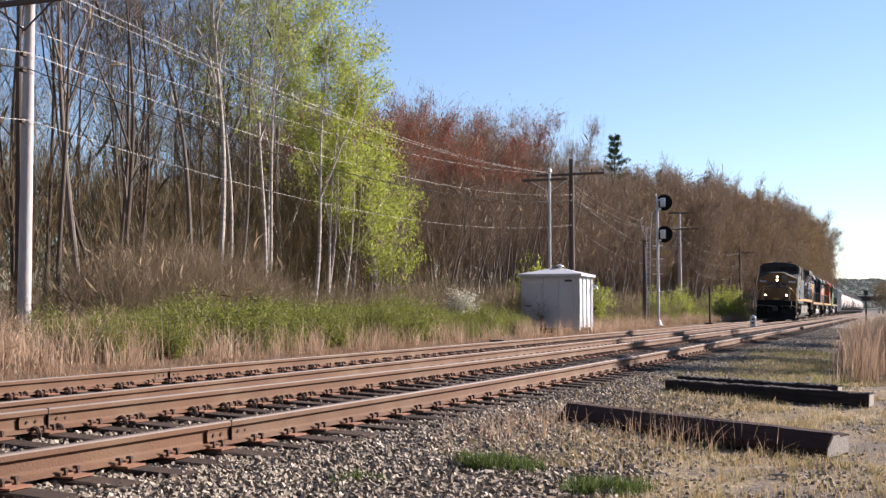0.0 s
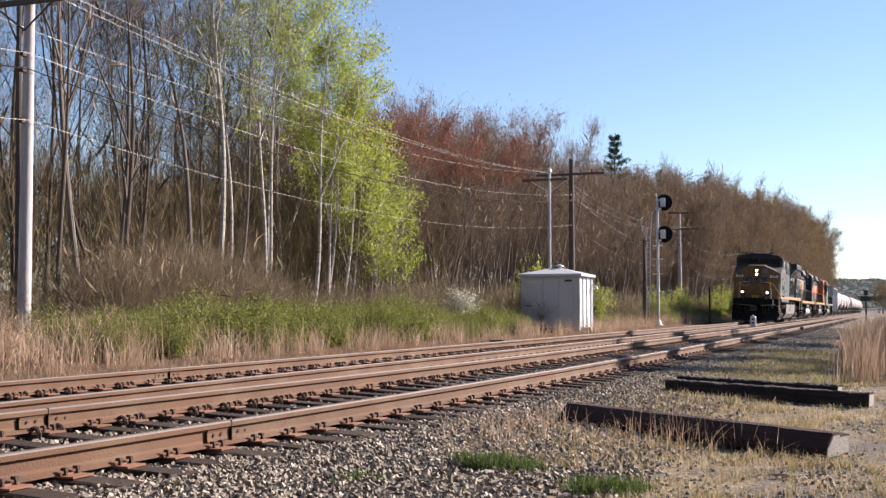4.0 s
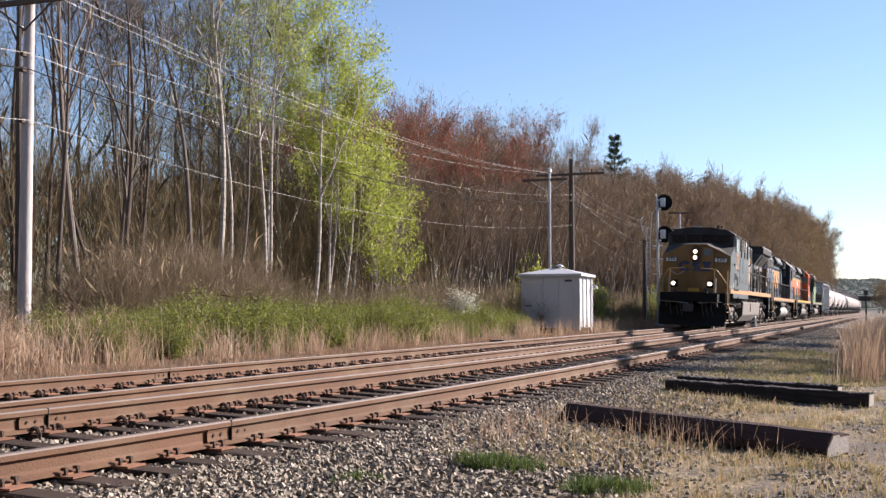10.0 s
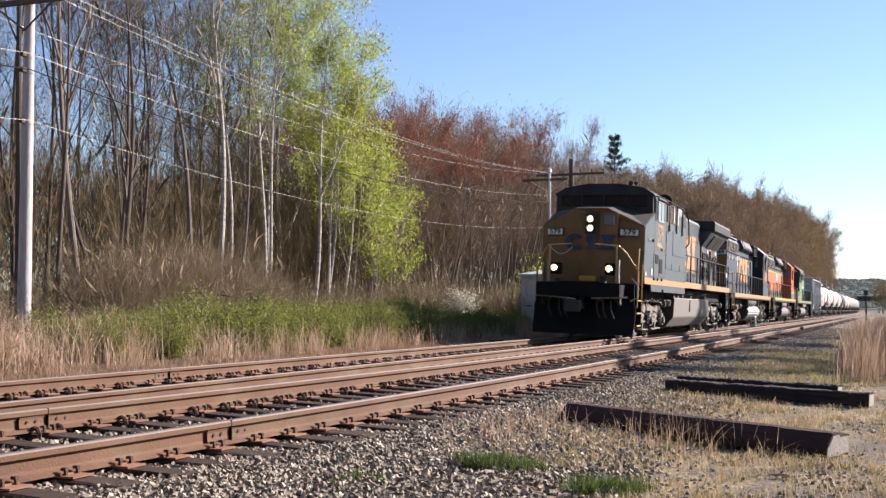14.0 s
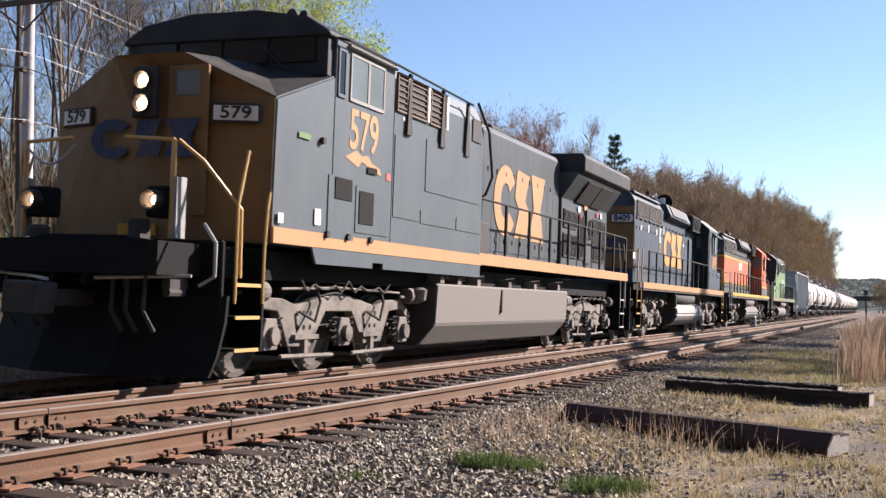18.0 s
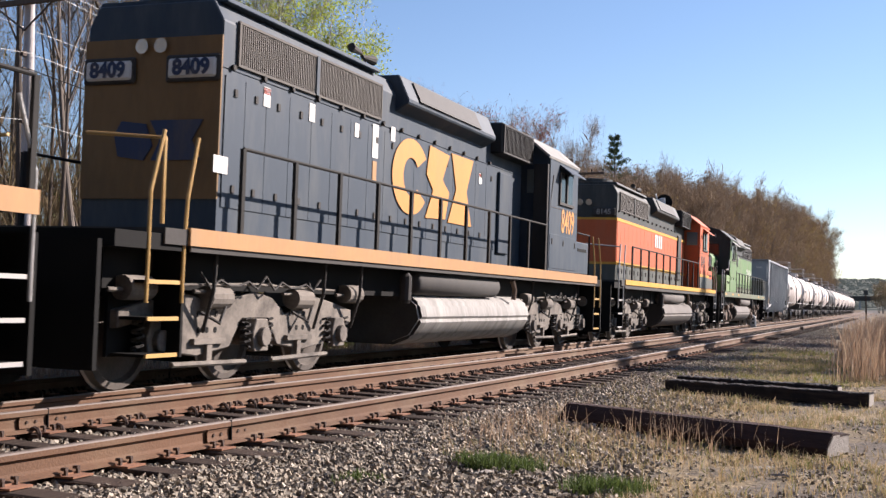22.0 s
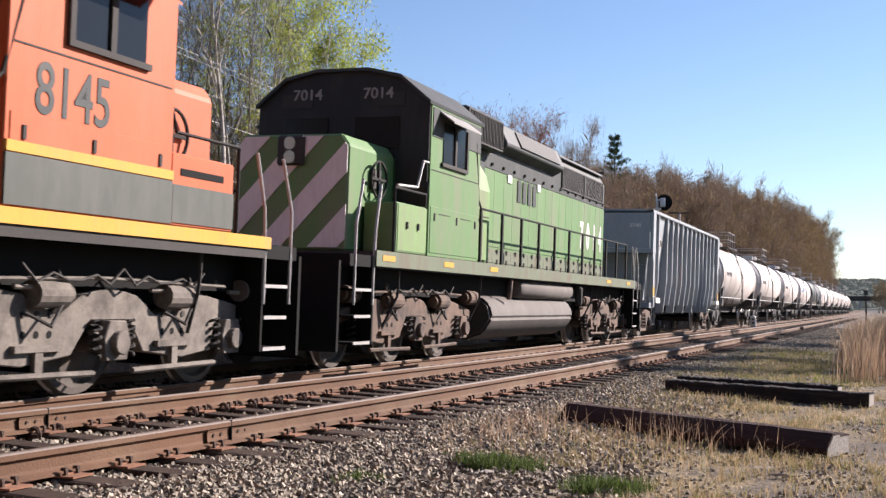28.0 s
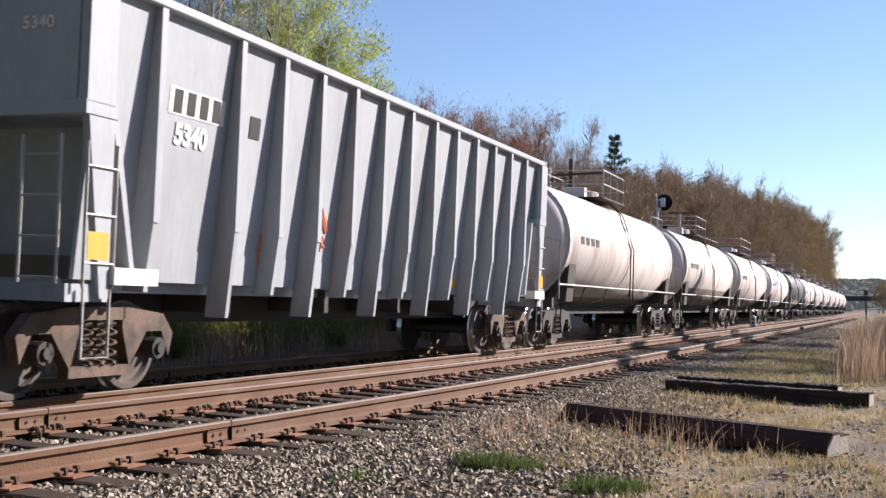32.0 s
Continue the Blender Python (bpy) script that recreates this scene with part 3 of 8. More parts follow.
def unit(v):
    return v / np.maximum(1e-6, np.linalg.norm(v, axis=1, keepdims=True))


def ribbons(rng, p, d, L, w):
    """Bent tapering slivers, five corners each."""
    q = p + d * L[:, None]
    mid = (p + q) / 2 + rng.normal(0, .06, p.shape) * L[:, None]
    s = unit(np.cross(d, rng.normal(size=p.shape))) * w[:, None]
    return np.stack([p - s, p + s, mid + s * .75, q, mid - s * .75], 1)


def twig_mass(polys, seed, count, length, width, mat, levels=(1, 2), spread=.55, up=.35, low=-9.0, off=.3):
    """A haze of fine twigs round the branches, none of them wholly in line."""
    rng = np.random.default_rng(seed)
    a, b = segments(polys, levels, low)
    i = rng.integers(0, len(a), count)
    t = rng.random((count, 1))
    d = unit(unit(b[i] - a[i]) + rng.normal(0, spread, (count, 3)) + np.array([0, 0, up]))
    return pieces("twig_mass", ribbons(rng, a[i] + (b[i] - a[i]) * t + rng.normal(0, off, (count, 3)) * rng.random((count, 1)), d, rng.uniform(*length, count), rng.uniform(*width, count)), 5, M(mat))


def leaf_mass(polys, seed, clumps, per, size, mat, spread=.16, off=.3, levels=(1, 2), low=-9.0):
    """Clumps of small leaves along the branches, with gaps between the clumps."""
    rng = np.random.default_rng(seed)
    a, b = segments(polys, levels, low)
    i = rng.integers(0, len(a), clumps)
    c = a[i] + (b[i] - a[i]) * rng.random((clumps, 1)) + rng.normal(0, off, (clumps, 3))
    k = np.repeat(np.arange(clumps), per)
    n = len(k)
    sp = np.repeat(rng.uniform(.6, 1.5, clumps) * spread, per)[:, None]
    p = c[k] + rng.normal(0, 1, (n, 3)) * sp
    u = unit(rng.normal(size=(n, 3)))
    w = unit(np.cross(u, rng.normal(size=(n, 3))))
    s = rng.uniform(*size, n)[:, None]
    return pieces("crown", np.stack([p - w * s * .5, p + u * s * .34, p + w * s * .6, p - u * s * .34], 1), 4, M(mat))


def tree(name, label, polys, bark, twigs=(), crown=()):
    """twigs and crown: ready meshes that share the stem's branches."""
    tr = thing(name, label=label, category="tree", group="trees of the wood")
    part("trunk", skin(polys, (8, 5, 3)), M(bark), tr, smooth=True)
    for me in twigs:
        tagged(part("twig_mass", me, None, tr), kind="stuff")
    for me in crown:
        tagged(part("crown", me, None, tr), kind="stuff")
    return tr


def conifer(seed, height):
    rg = random.Random(seed)
    tr = thing("pine_tree", label="dark green white pine rising above bare trees", category="tree", group="trees of the wood")
    part("trunk", Shape().cyl((0, 0, -.3), (0, 0, height), .22, .03, 7), M("bark"), tr)
    sh = Shape()
    z = height * .35
    while z < height:
        R = (height - z) * .36 + .45
        for k in range(8):
            a = rg.uniform(0, 6.28)
            L = R * rg.uniform(.45, 1.2)
            for q in range(30):
                g = rg.uniform(.2, 1)
                c = Vector((math.cos(a) * L * g, math.sin(a) * L * g, z + .30 * L * g + rg.gauss(0, .10)))
                u = Vector((rg.gauss(0, 1) + math.cos(a), rg.gauss(0, 1) + math.sin(a), rg.gauss(.5, .6))).normalized()
                w = u.orthogonal().normalized()
                sh.add([c - w * .05, c + u * rg.uniform(.2, .42), c + w * .05], [(0, 1, 2)])
        z += height * .036
    part("crown", sh, M("needle"), tr)
    return tr


def blades(name, spots, height, width, mat, label, category, per=14, spread=.10, seed=0, lean=.28):
    """Grass: tufts of bent blades, one joined piece."""
    rg = np.random.default_rng(seed)
    n = len(spots) * per
    base = np.repeat(np.asarray(spots, float), per, 0)
    base[:, :2] += rg.normal(0, spread, (n, 2))
    h = rg.uniform(height[0], height[1], n)
    a = rg.uniform(0, 2 * np.pi, n)
    bend = np.abs(rg.normal(0, lean, n))
    dx, dy = np.cos(a) * bend * h, np.sin(a) * bend * h
    pa = rg.uniform(0, 2 * np.pi, n)
    wx, wy = np.cos(pa) * width, np.sin(pa) * width
    rows = []
    for f, wf in ((0, 1.0), (.45, .8), (.8, .5), (1.0, .06)):
        cx, cy, cz = base[:, 0] + dx * f * f, base[:, 1] + dy * f * f, base[:, 2] + h * (f - .18 * bend * f * f) - .02 * (f == 0)
        rows += [np.stack([cx - wx * wf, cy - wy * wf, cz], 1), np.stack([cx + wx * wf, cy + wy * wf, cz], 1)]
    V = np.stack(rows, 1).reshape(-1, 3)
    q = np.array([(0, 1, 3, 2), (2, 3, 5, 4), (4, 5, 7, 6)])
    F = (q[None] + 8 * np.arange(n)[:, None, None]).reshape(-1, 4)
    me = bpy.data.meshes.new(name)
    me.from_pydata(V.tolist(), [], F.tolist())
    me.materials.append(M(mat))
    return tagged(new(name, me), label, category, kind="stuff")


def shrub(name, seed, height, radius, twig, leaf, clumps, label, stems=26, size=(.03, .06), twigs=1600, wide=(.0025, .005), spread=.10):
    rg = random.Random(seed)
    polys = []
    for _ in range(stems):
        a, q = rg.uniform(0, 6.28), rg.random() ** .6
        p = Vector((math.cos(a) * radius * .45 * q, math.sin(a) * radius * .45 * q, -.1))
        d = Vector((math.cos(a) * q * .8 * radius / height, math.sin(a) * q * .8 * radius / height, 1)).normalized()
        polys.append((*limb_line(rg, p, d, height * rg.uniform(.7, 1.08) * (1.05 - .38 * q), .013, 4, .13, .03, .7), 1))
    tr = thing(name, label=label, category="shrub", group="shrubs along the line")
    tagged(part("stem_mass", skin(polys, (5, 3, 3)), M(twig), tr), kind="stuff")
    tagged(part("twig_mass", twig_mass(polys, seed, twigs, (height * .07, height * .20), wide, twig, (1,), .7, .3, height * .15, .22), None, tr), kind="stuff")
    if leaf:
        tagged(part("foliage", leaf_mass(polys, seed + 9, clumps, 12, size, leaf, spread, .12, (1,), height * .2), None, tr), kind="stuff")
    return tr


def place(proto, x, y, turn, scale=1.0, first=None):
    """First use puts the prototype itself; later ones copy it."""
    m = Matrix.Translation((x, y, ground_z(x, y))) @ Matrix.Rotation(turn, 4, "Z")
    if not proto.get("used"):
        proto["used"] = 1
        proto.matrix_basis = m
        ob = proto
    else:
        ob = copy_thing(proto, m)
    ob.scale = (scale,) * 3
    return ob


# the height of the wood along the line, by how far up the line it stands
TOP_Y = [44, 48, 52, 56, 61, 67, 73, 80, 83, 86, 92, 102, 111, 121, 146, 172, 222, 277, 315, 335, 350]
TOP_Z = [9.5, 10.6, 11.4, 11.5, 12.6, 13.2, 14.0, 14.2, 13.4, 11.9, 12.6, 14.2, 15.1, 15.8, 17.5, 19.0, 21.6, 24.0, 23.5, 20.0, 14.0]
EDGE_X = [-22, -22, -22, -22, -22, -22, -22, -22, -22, -22, -22, -22, -21, -20, -18.5, -17.2, -17, -17.5, -17.5, -17.0, -16.5]


def build_wood():
    rg = random.Random(11)

    def stand(tr, x, y, turn=0.0, scale=1.0):
        place(tr, x, y, turn, scale)

    # ---- the front row, one tree at a time: along the line, off the line, height, girth, lean to the right, bow, look
    def bare_one(seed, x, y, h, r, lean, bow, bark="bark", forks=2, start=.36, limbs=11, twigs=2600, leaf=0, label="bare brown woodland tree with upswept limbs", stems=1):
        polys = branching(seed, h, r, stems, (lean * .934, lean * .357), bow, start, limbs, .24, .45, 4, forks)
        tw = [twig_mass(polys, seed, int(twigs * .62), (.25, .8), (.002, .0045), "twig_grey" if bark != "bark" else "twig", (1, 2), .6, .35, -9.0, .35)]
        cr = [leaf_mass(polys, seed + 1, leaf, 14, (.04, .085), "leaf_olive" if bark == "bark" else "leaf_new", .22, .25)] if leaf else []
        stand(tree("bare_tree" if not leaf else "leafing_tree", label, polys, bark, tw, cr), x, y)
    bare_one(201, -19.6, 22.5, 13.5, .115, -.01, .004, "bark", 1, .55)
    bare_one(202, -20.6, 22.4, 13.0, .075, -.03, .01, "bark", 1, .5)
    bare_one(203, -20.0, 24.4, 13.0, .060, .02, .0, "bark", 1, .5)
    bare_one(204, -19.4, 24.9, 13.5, .090, -.085, -.012, "bark_grey", 2, .50, label="leaning grey-barked tree with an upswept fork")
    bare_one(205, -20.8, 25.4, 12.5, .055, -.02, .015, "bark", 1, .5)
    bare_one(206, -19.8, 27.0, 11.0, .058, -.26, -.03, "bark", 1, .5, 9, 2000, label="thin brown tree leaning far over")
    bare_one(207, -20.4, 27.6, 13.0, .080, .01, .01, "bark", 3, .34, 12, 3200)
    bare_one(208, -21.0, 28.2, 13.0, .070, .05, -.01, "bark", 2, .4, 12, 2800, 60, "brown tree with a first touch of olive leaf")
    bare_one(209, -21.5, 29.4, 12.0, .050, -.06, .0, "bark", 1, .5, 10, 2400, 90, "thin tree with a first touch of olive leaf")
    bare_one(210, -20.1, 31.2, 13.0, .088, -.135, .022, "bark_grey", 2, .60, 11, 2800, 50, "grey-barked tree leaning over with a bowed stem")
    bare_one(211, -20.0, 32.3, 13.5, .105, -.012, .0, "birch_bark", 3, .55, 13, 3200, 110, "tall pale-barked tree with a wide forked crown")
    bare_one(212, -20.3, 33.2, 11.5, .065, -.03, .02, "birch_bark", 1, .55, 9, 2000, 60, "slender pale-barked tree with few leaves")
    bare_one(213, -20.6, 33.6, 12.0, .060, .075, .03, "bark_grey", 2, .50, 10, 2200, 60, "slender grey tree leaning outwards")
    bare_one(214, -22.0, 34.4, 13.0, .065, .0, .0, "bark", 2, .4, 12, 2800, 160, "brown tree with a first touch of olive leaf")
    for k, (x, y) in enumerate(((-21.6, 21.4), (-22.2, 23.6), (-22.0, 26.4), (-22.4, 28.8), (-21.8, 30.2), (-22.6, 32.6), (-22.2, 35.0), (-22.8, 37.0))):
        bare_one(240 + k, x, y, 12.5, .050 + .012 * (k % 3), rg.uniform(-.09, .09), rg.uniform(-.02, .02), "bark", 2, .42, 11, 2200, 40 * (k % 2), "slender dark-stemmed woodland tree among others")
    # birches in leaf
    def birch_one(seed, x, y, h, r, lean, bow, clumps, forks=1, start=.40, reach=.24, label="white-barked birch with fresh yellow-green leaves"):
        polys = branching(seed, h, r, 1, (lean * .934, lean * .357), bow, start, 13, reach, .55, 5, forks)
        stand(tree("birch_tree", label, polys, "birch_bark", [twig_mass(polys, seed, 900, (.2, .6), (.002, .005), "twig_grey")], [leaf_mass(polys, seed + 1, int(clumps * .26), 40, (.055, .115), "leaf_new", .19, .14, (2,))]), x, y)
    birch_one(221, -20.2, 35.3, 14.0, .075, .0, .004, 252, 1, .5)
    birch_one(222, -20.4, 36.0, 13.5, .070, .02, .006, 252, 1, .5)
    birch_one(223, -21.2, 37.6, 13.5, .055, .01, .0, 228, 0, .42)
    birch_one(224, -20.3, 39.0, 12.6, .085, .055, .012, 620, 2, .46, .26, "birch with a forked white stem in fresh leaf")
    birch_one(225, -20.2, 40.2, 12.2, .060, .045, .0, 520, 1, .36)
    birch_one(226, -20.5, 40.7, 11.6, .055, .055, .01, 520, 0, .34)
    birch_one(227, -20.1, 41.3, 10.4, .050, .065, .01, 520, 0, .26, .26)
    birch_one(228, -20.8, 43.6, 9.8, .050, .07, .0, 560, 1, .20, .28)
    birch_one(229, -20.3, 44.9, 8.0, .045, .06, .0, 480, 0, .18, .34, "low birch at the edge of the clump in bright leaf")
    birch_one(230, -20.2, 46.3, 5.8, .035, .05, .0, 330, 0, .14, .42, "young birch in bright leaf")
    birch_one(231, -23.0, 38.6, 14.0, .070, .0, .0, 252, 1, .3)
    birch_one(232, -23.2, 42.0, 12.6, .070, .0, .0, 252, 1, .3)

    # ---- kinds that repeat
    def kind(nm, lb, seed, h, r, bark, tw, leafs=(), **k):
        polys = branching(seed, h, r, **k)
        tws = [twig_mass(polys, seed + 3 + j, n, ln, w, m, (1, 2), .6, .4, lo * h, .40) for j, (n, ln, w, m, lo) in enumerate(tw)]
        crs = [leaf_mass(polys, seed + 7 + j, n, per, sz, m, sp, .3, (1, 2), lo * h) for j, (n, per, sz, m, sp, lo) in enumerate(leafs)]
        return tree(nm, lb, polys, bark, tws, crs)
    bare = [kind("bare_tree", "bare brown woodland tree with fine twigs", 20 + k, 12.5, .085, "bark", [(1300, (.3, .9), (.0025, .005), "twig_warm", 0)], (), start=.34, limbs=13, forks=1) for k in range(3)]
    olive = [kind("leafing_tree", "tall tree just coming into olive leaf", 60 + k, 12.5, .08, "bark", [(900, (.3, .9), (.0025, .005), "twig_warm", 0)], [(130, 16, (.05, .10), "leaf_olive", .28, .3)], start=.3, limbs=14, forks=1) for k in range(2)]
    maple = dict(start=.26, limbs=9, reach=.30, spread=.42, subs=6, splay=.20)
    red = [kind("red_maple_tree", "many-stemmed red maple in spring bud at the wood's edge", 40 + k, 12.0, .085, "bark_grey", [(6500, (.3, .8), (.004, .008), "twig_far", 0), (5200, (.08, .22), (.010, .022), "bud_red", .74)], (), stems=5, **maple) for k in range(2)]
    mauve = [kind("bare_tree", "many-stemmed bare tree with dense brown-grey twigs", 45 + k, 12.0, .085, "bark_grey", [(7500, (.3, .8), (.004, .008), "twig_far", 0), (1600, (.08, .2), (.010, .02), "bud_brown", .3)], (), stems=5, **maple) for k in range(3)]
    far = dict(start=.18, limbs=10, reach=.30, spread=.5, subs=5, splay=.22)
    gold = [kind("budding_tree", lb, 55 + k, 12.0, .10, "bark_grey", [(7000, (.3, .8), (.006, .012), "twig_far", 0), (nb, (.10, .26), (.018, .04), c, .2)], (), stems=4, **far)
            for k, (c, lb, nb) in enumerate((("bud_gold", "brown tree with golden spring buds", 3200), ("bud_brown", "round brown tree in bud", 2200), ("twig_far", "round tan-brown tree without leaves", 2400), ("leaf_olive", "round tree coming into olive leaf", 2600)))]
    # ---- the edge of the wood from the birches on
    y = 47.5
    row = 0
    while y < 346:
        x, top = float(np.interp(y, TOP_Y, EDGE_X)), float(np.interp(y, TOP_Y, TOP_Z))
        for k, (dx, f) in enumerate(((0.0, .93), (-4.2, 1.0), (-9.0, 1.0))):
            q = rg.random()
            if y < 82:
                p = red[row % 2] if (49 < y < 58 and k < 2) or (62 < y < 70 and k < 2) else mauve[rg.randrange(3)]
            elif y < 105:
                p = mauve[rg.randrange(3)] if q < .75 else gold[2]
            elif y < 200:
                p = gold[0 if q < .30 else 1 if q < .55 else 2]
            else:
                p = gold[0 if q < .58 else 2 if q < .72 else 3 if q < .82 else 1]
            stand(p, x + dx + rg.uniform(-.8, .8), y + rg.uniform(-1.0, 1.0), rg.uniform(0, 6.28), top * f * rg.uniform(.90, 1.02) / 12.0)
        y += 3.3 + (y - 47) * .016
        row += 1
    # bright trees at the far end
    for y, x, sc in ((300, -17.0, 1.9), (316, -16.5, 1.8)):
        stand(gold[3], x, y, rg.uniform(0, 6), sc)
    # ---- depth of the wood behind the front row
    for lat, y0, y1, step in ((-23.5, 18, 46, 3.4), (-28, 19, 50, 4.2), (-34, 20, 60, 5.5)):
        y = y0
        while y < y1:
            p = rg.choice(bare) if rg.random() < .62 else rg.choice(olive)
            stand(p, lat + rg.uniform(-1.4, 1.4), y + rg.uniform(-.7, .7), rg.uniform(0, 6.28), rg.uniform(.80, 1.02))
            y += step
    for lat, y0, y1, step in ((-34, 60, 120, 4.5),):
        y = y0
        while y < y1:
            stand(rg.choice(mauve), lat + rg.uniform(-2, 2), y, rg.uniform(0, 6.28), rg.uniform(.85, 1.0))
            y += step
    place(conifer(3, 16.5), -22.9, 104, 0)
    # pines on the near side, off to the right, whose shade falls across the tracks
    pine = conifer(8, 12.0)
    for y, x, sc in ((31.5, 6.5, .74), (36.5, 6.8, .76), (41, 6.2, .82), (49, 6.8, .9), (60, 7.0, 1.05)):
        place(pine, x, y, rg.uniform(0, 6), sc)
    for y in range(62, 330, 12):
        stand(rg.choice(gold + bare), 10 + (y - 60) * .012 + rg.uniform(-1, 2), y, rg.uniform(0, 6), .60)
    for y, x, sc in ((436, 2.5, .8), (448, -1.0, .95), (458, 4.0, 1.0), (470, .5, .9), (484, -2.5, .95), (500, 3.0, 1.1)):
        stand(gold[3], x, y, rg.uniform(0, 6), sc)
    # unseen trees added behind the viewpoint, to cut the sky light from there
    for y in range(-60, 14, 7):
        for lat in (-20, -27):
            stand(rg.choice(bare), lat + rg.uniform(-2, 2), y + rg.uniform(-2, 2), rg.uniform(0, 6), 1.05)
    for x in range(-20, 28, 5):
        for y in (-12, -19, -28):
            stand(rg.choice(gold[:3] + mauve), x + rg.uniform(-2, 2), y + rg.uniform(-2, 2), rg.uniform(0, 6), 1.35)


def build_undergrowth():
    rg = random.Random(23)
    thick = [shrub("thicket", 90 + k, 2.9, 2.4, "twig_olive", "bud_gold", 130, "domed grey-brown thicket in first bud", 90, (.02, .035), 6500, (.0028, .0055), .2) for k in range(2)]
    green = [shrub("green_shrub", 95 + k, 1.25, 1.0, "twig_grey", "leaf_shrub", 900, "low bush with fresh olive-green leaves", 34, (.026, .056), 900) for k in range(3)]
    tall = [shrub("leafing_shrub", 98, 2.7, 1.0, "twig_grey", "leaf_new", 190, "tall shrub with scattered yellow-green leaves", 22, (.05, .10), 900)]
    white = shrub("flowering_shrub", 99, 2.3, .45, "twig_grey", "blossom", 420, "shrub in pale white blossom", 24, (.04, .09), 700)
    brown = [shrub("brush", 101 + k, 1.7, 1.4, "twig_olive", "leaf_olive", 110, "brown brush with first small olive leaves", 40, (.02, .045), 3200, (.002, .004), .14) for k in range(2)]
    weed = [shrub("dead_brush", 105, 1.1, .9, "straw", None, 0, "bleached dead stalks and brambles", 30, (.02, .04), 1500, (.002, .004))]
    # the domed thicket in front of the trunks
    for y, x, s in ((21.9, -16.0, .74), (23.2, -16.3, .92), (24.7, -16.6, 1.02), (26.2, -16.6, 1.0), (27.7, -17.0, .92), (29.2, -17.4, .80), (30.8, -17.8, .66), (25.4, -18.2, 1.05), (28.0, -18.6, 1.0), (23.6, -17.9, .92)):
        place(thick[rg.randrange(2)], x, y, rg.uniform(0, 6.3), s * rg.uniform(.95, 1.04))
    # green bushes along the ditch
    y = 16.6
    while y < 44:
        k = 1.0 if 17.5 < y < 33 else .8
        place(rg.choice(green), -12.7 + rg.uniform(-.35, .35) - (y > 30) * .4, y, rg.uniform(0, 6.3), k * rg.uniform(.8, 1.2))
        place(rg.choice(green), -14.1 + rg.uniform(-.5, .4), y + .5, rg.uniform(0, 6.3), k * rg.uniform(.85, 1.1))
        if rg.random() < .2:
            place(weed[0], -12.3 + rg.uniform(-.3, .3), y, rg.uniform(0, 6.3), rg.uniform(.5, .8))
        y += rg.uniform(.8, 1.25)
    # brown brush under the trees
    y = 15.0
    while y < 150:
        for lat in (-16.8, -19.0, -22.5):
            if y < 22 and lat > -18:
                continue
            place(rg.choice(brown), lat + rg.uniform(-1, 1), y + rg.uniform(-1, 1), rg.uniform(0, 6.3), rg.uniform(.75, 1.15) * (1.0 if y < 34 else 1.2))
        y += 1.9 + y * .02
    for y, x in ((15.2, -13.6), (16.4, -14.8), (17.4, -13.4), (18.8, -15.2), (14.2, -12.8), (19.8, -16.4)):
        place(weed[0], x, y, rg.uniform(0, 6.3), rg.uniform(.8, 1.15))
    place(white, -14.0, 38.7, 1.0, .86)
    for y, x, s in ((56.0, -16.4, 1.5), (53.5, -13.0, .95), (54.5, -13.6, .8), (55.5, -13.2, 1.0), (73, -13.5, 1.0), (80, -13.3, 1.1), (84, -13.6, 1.0), (98, -13.2, 1.2), (104, -13.0, 1.3), (110, -12.8, 1.3)):
        place(tall[0], x, y, rg.uniform(0, 6), s)
    y = 34.0
    while y < 112:
        place(rg.choice(brown), -15.4 + rg.uniform(-.9, .9), y, rg.uniform(0, 6.3), rg.uniform(1.05, 1.5))
        y += 1.7 + y * .008
    y = 46.0
    while y < 130:
        place(rg.choice(green + brown), -13.4 + rg.uniform(-.8, .5), y, rg.uniform(0, 6.3), rg.uniform(.8, 1.3))
        if y > 50:
            place(weed[0], -12.2 + rg.uniform(-.3, .3), y + 1, rg.uniform(0, 6.3), rg.uniform(.6, .9))
        y += 1.6 + y * .01


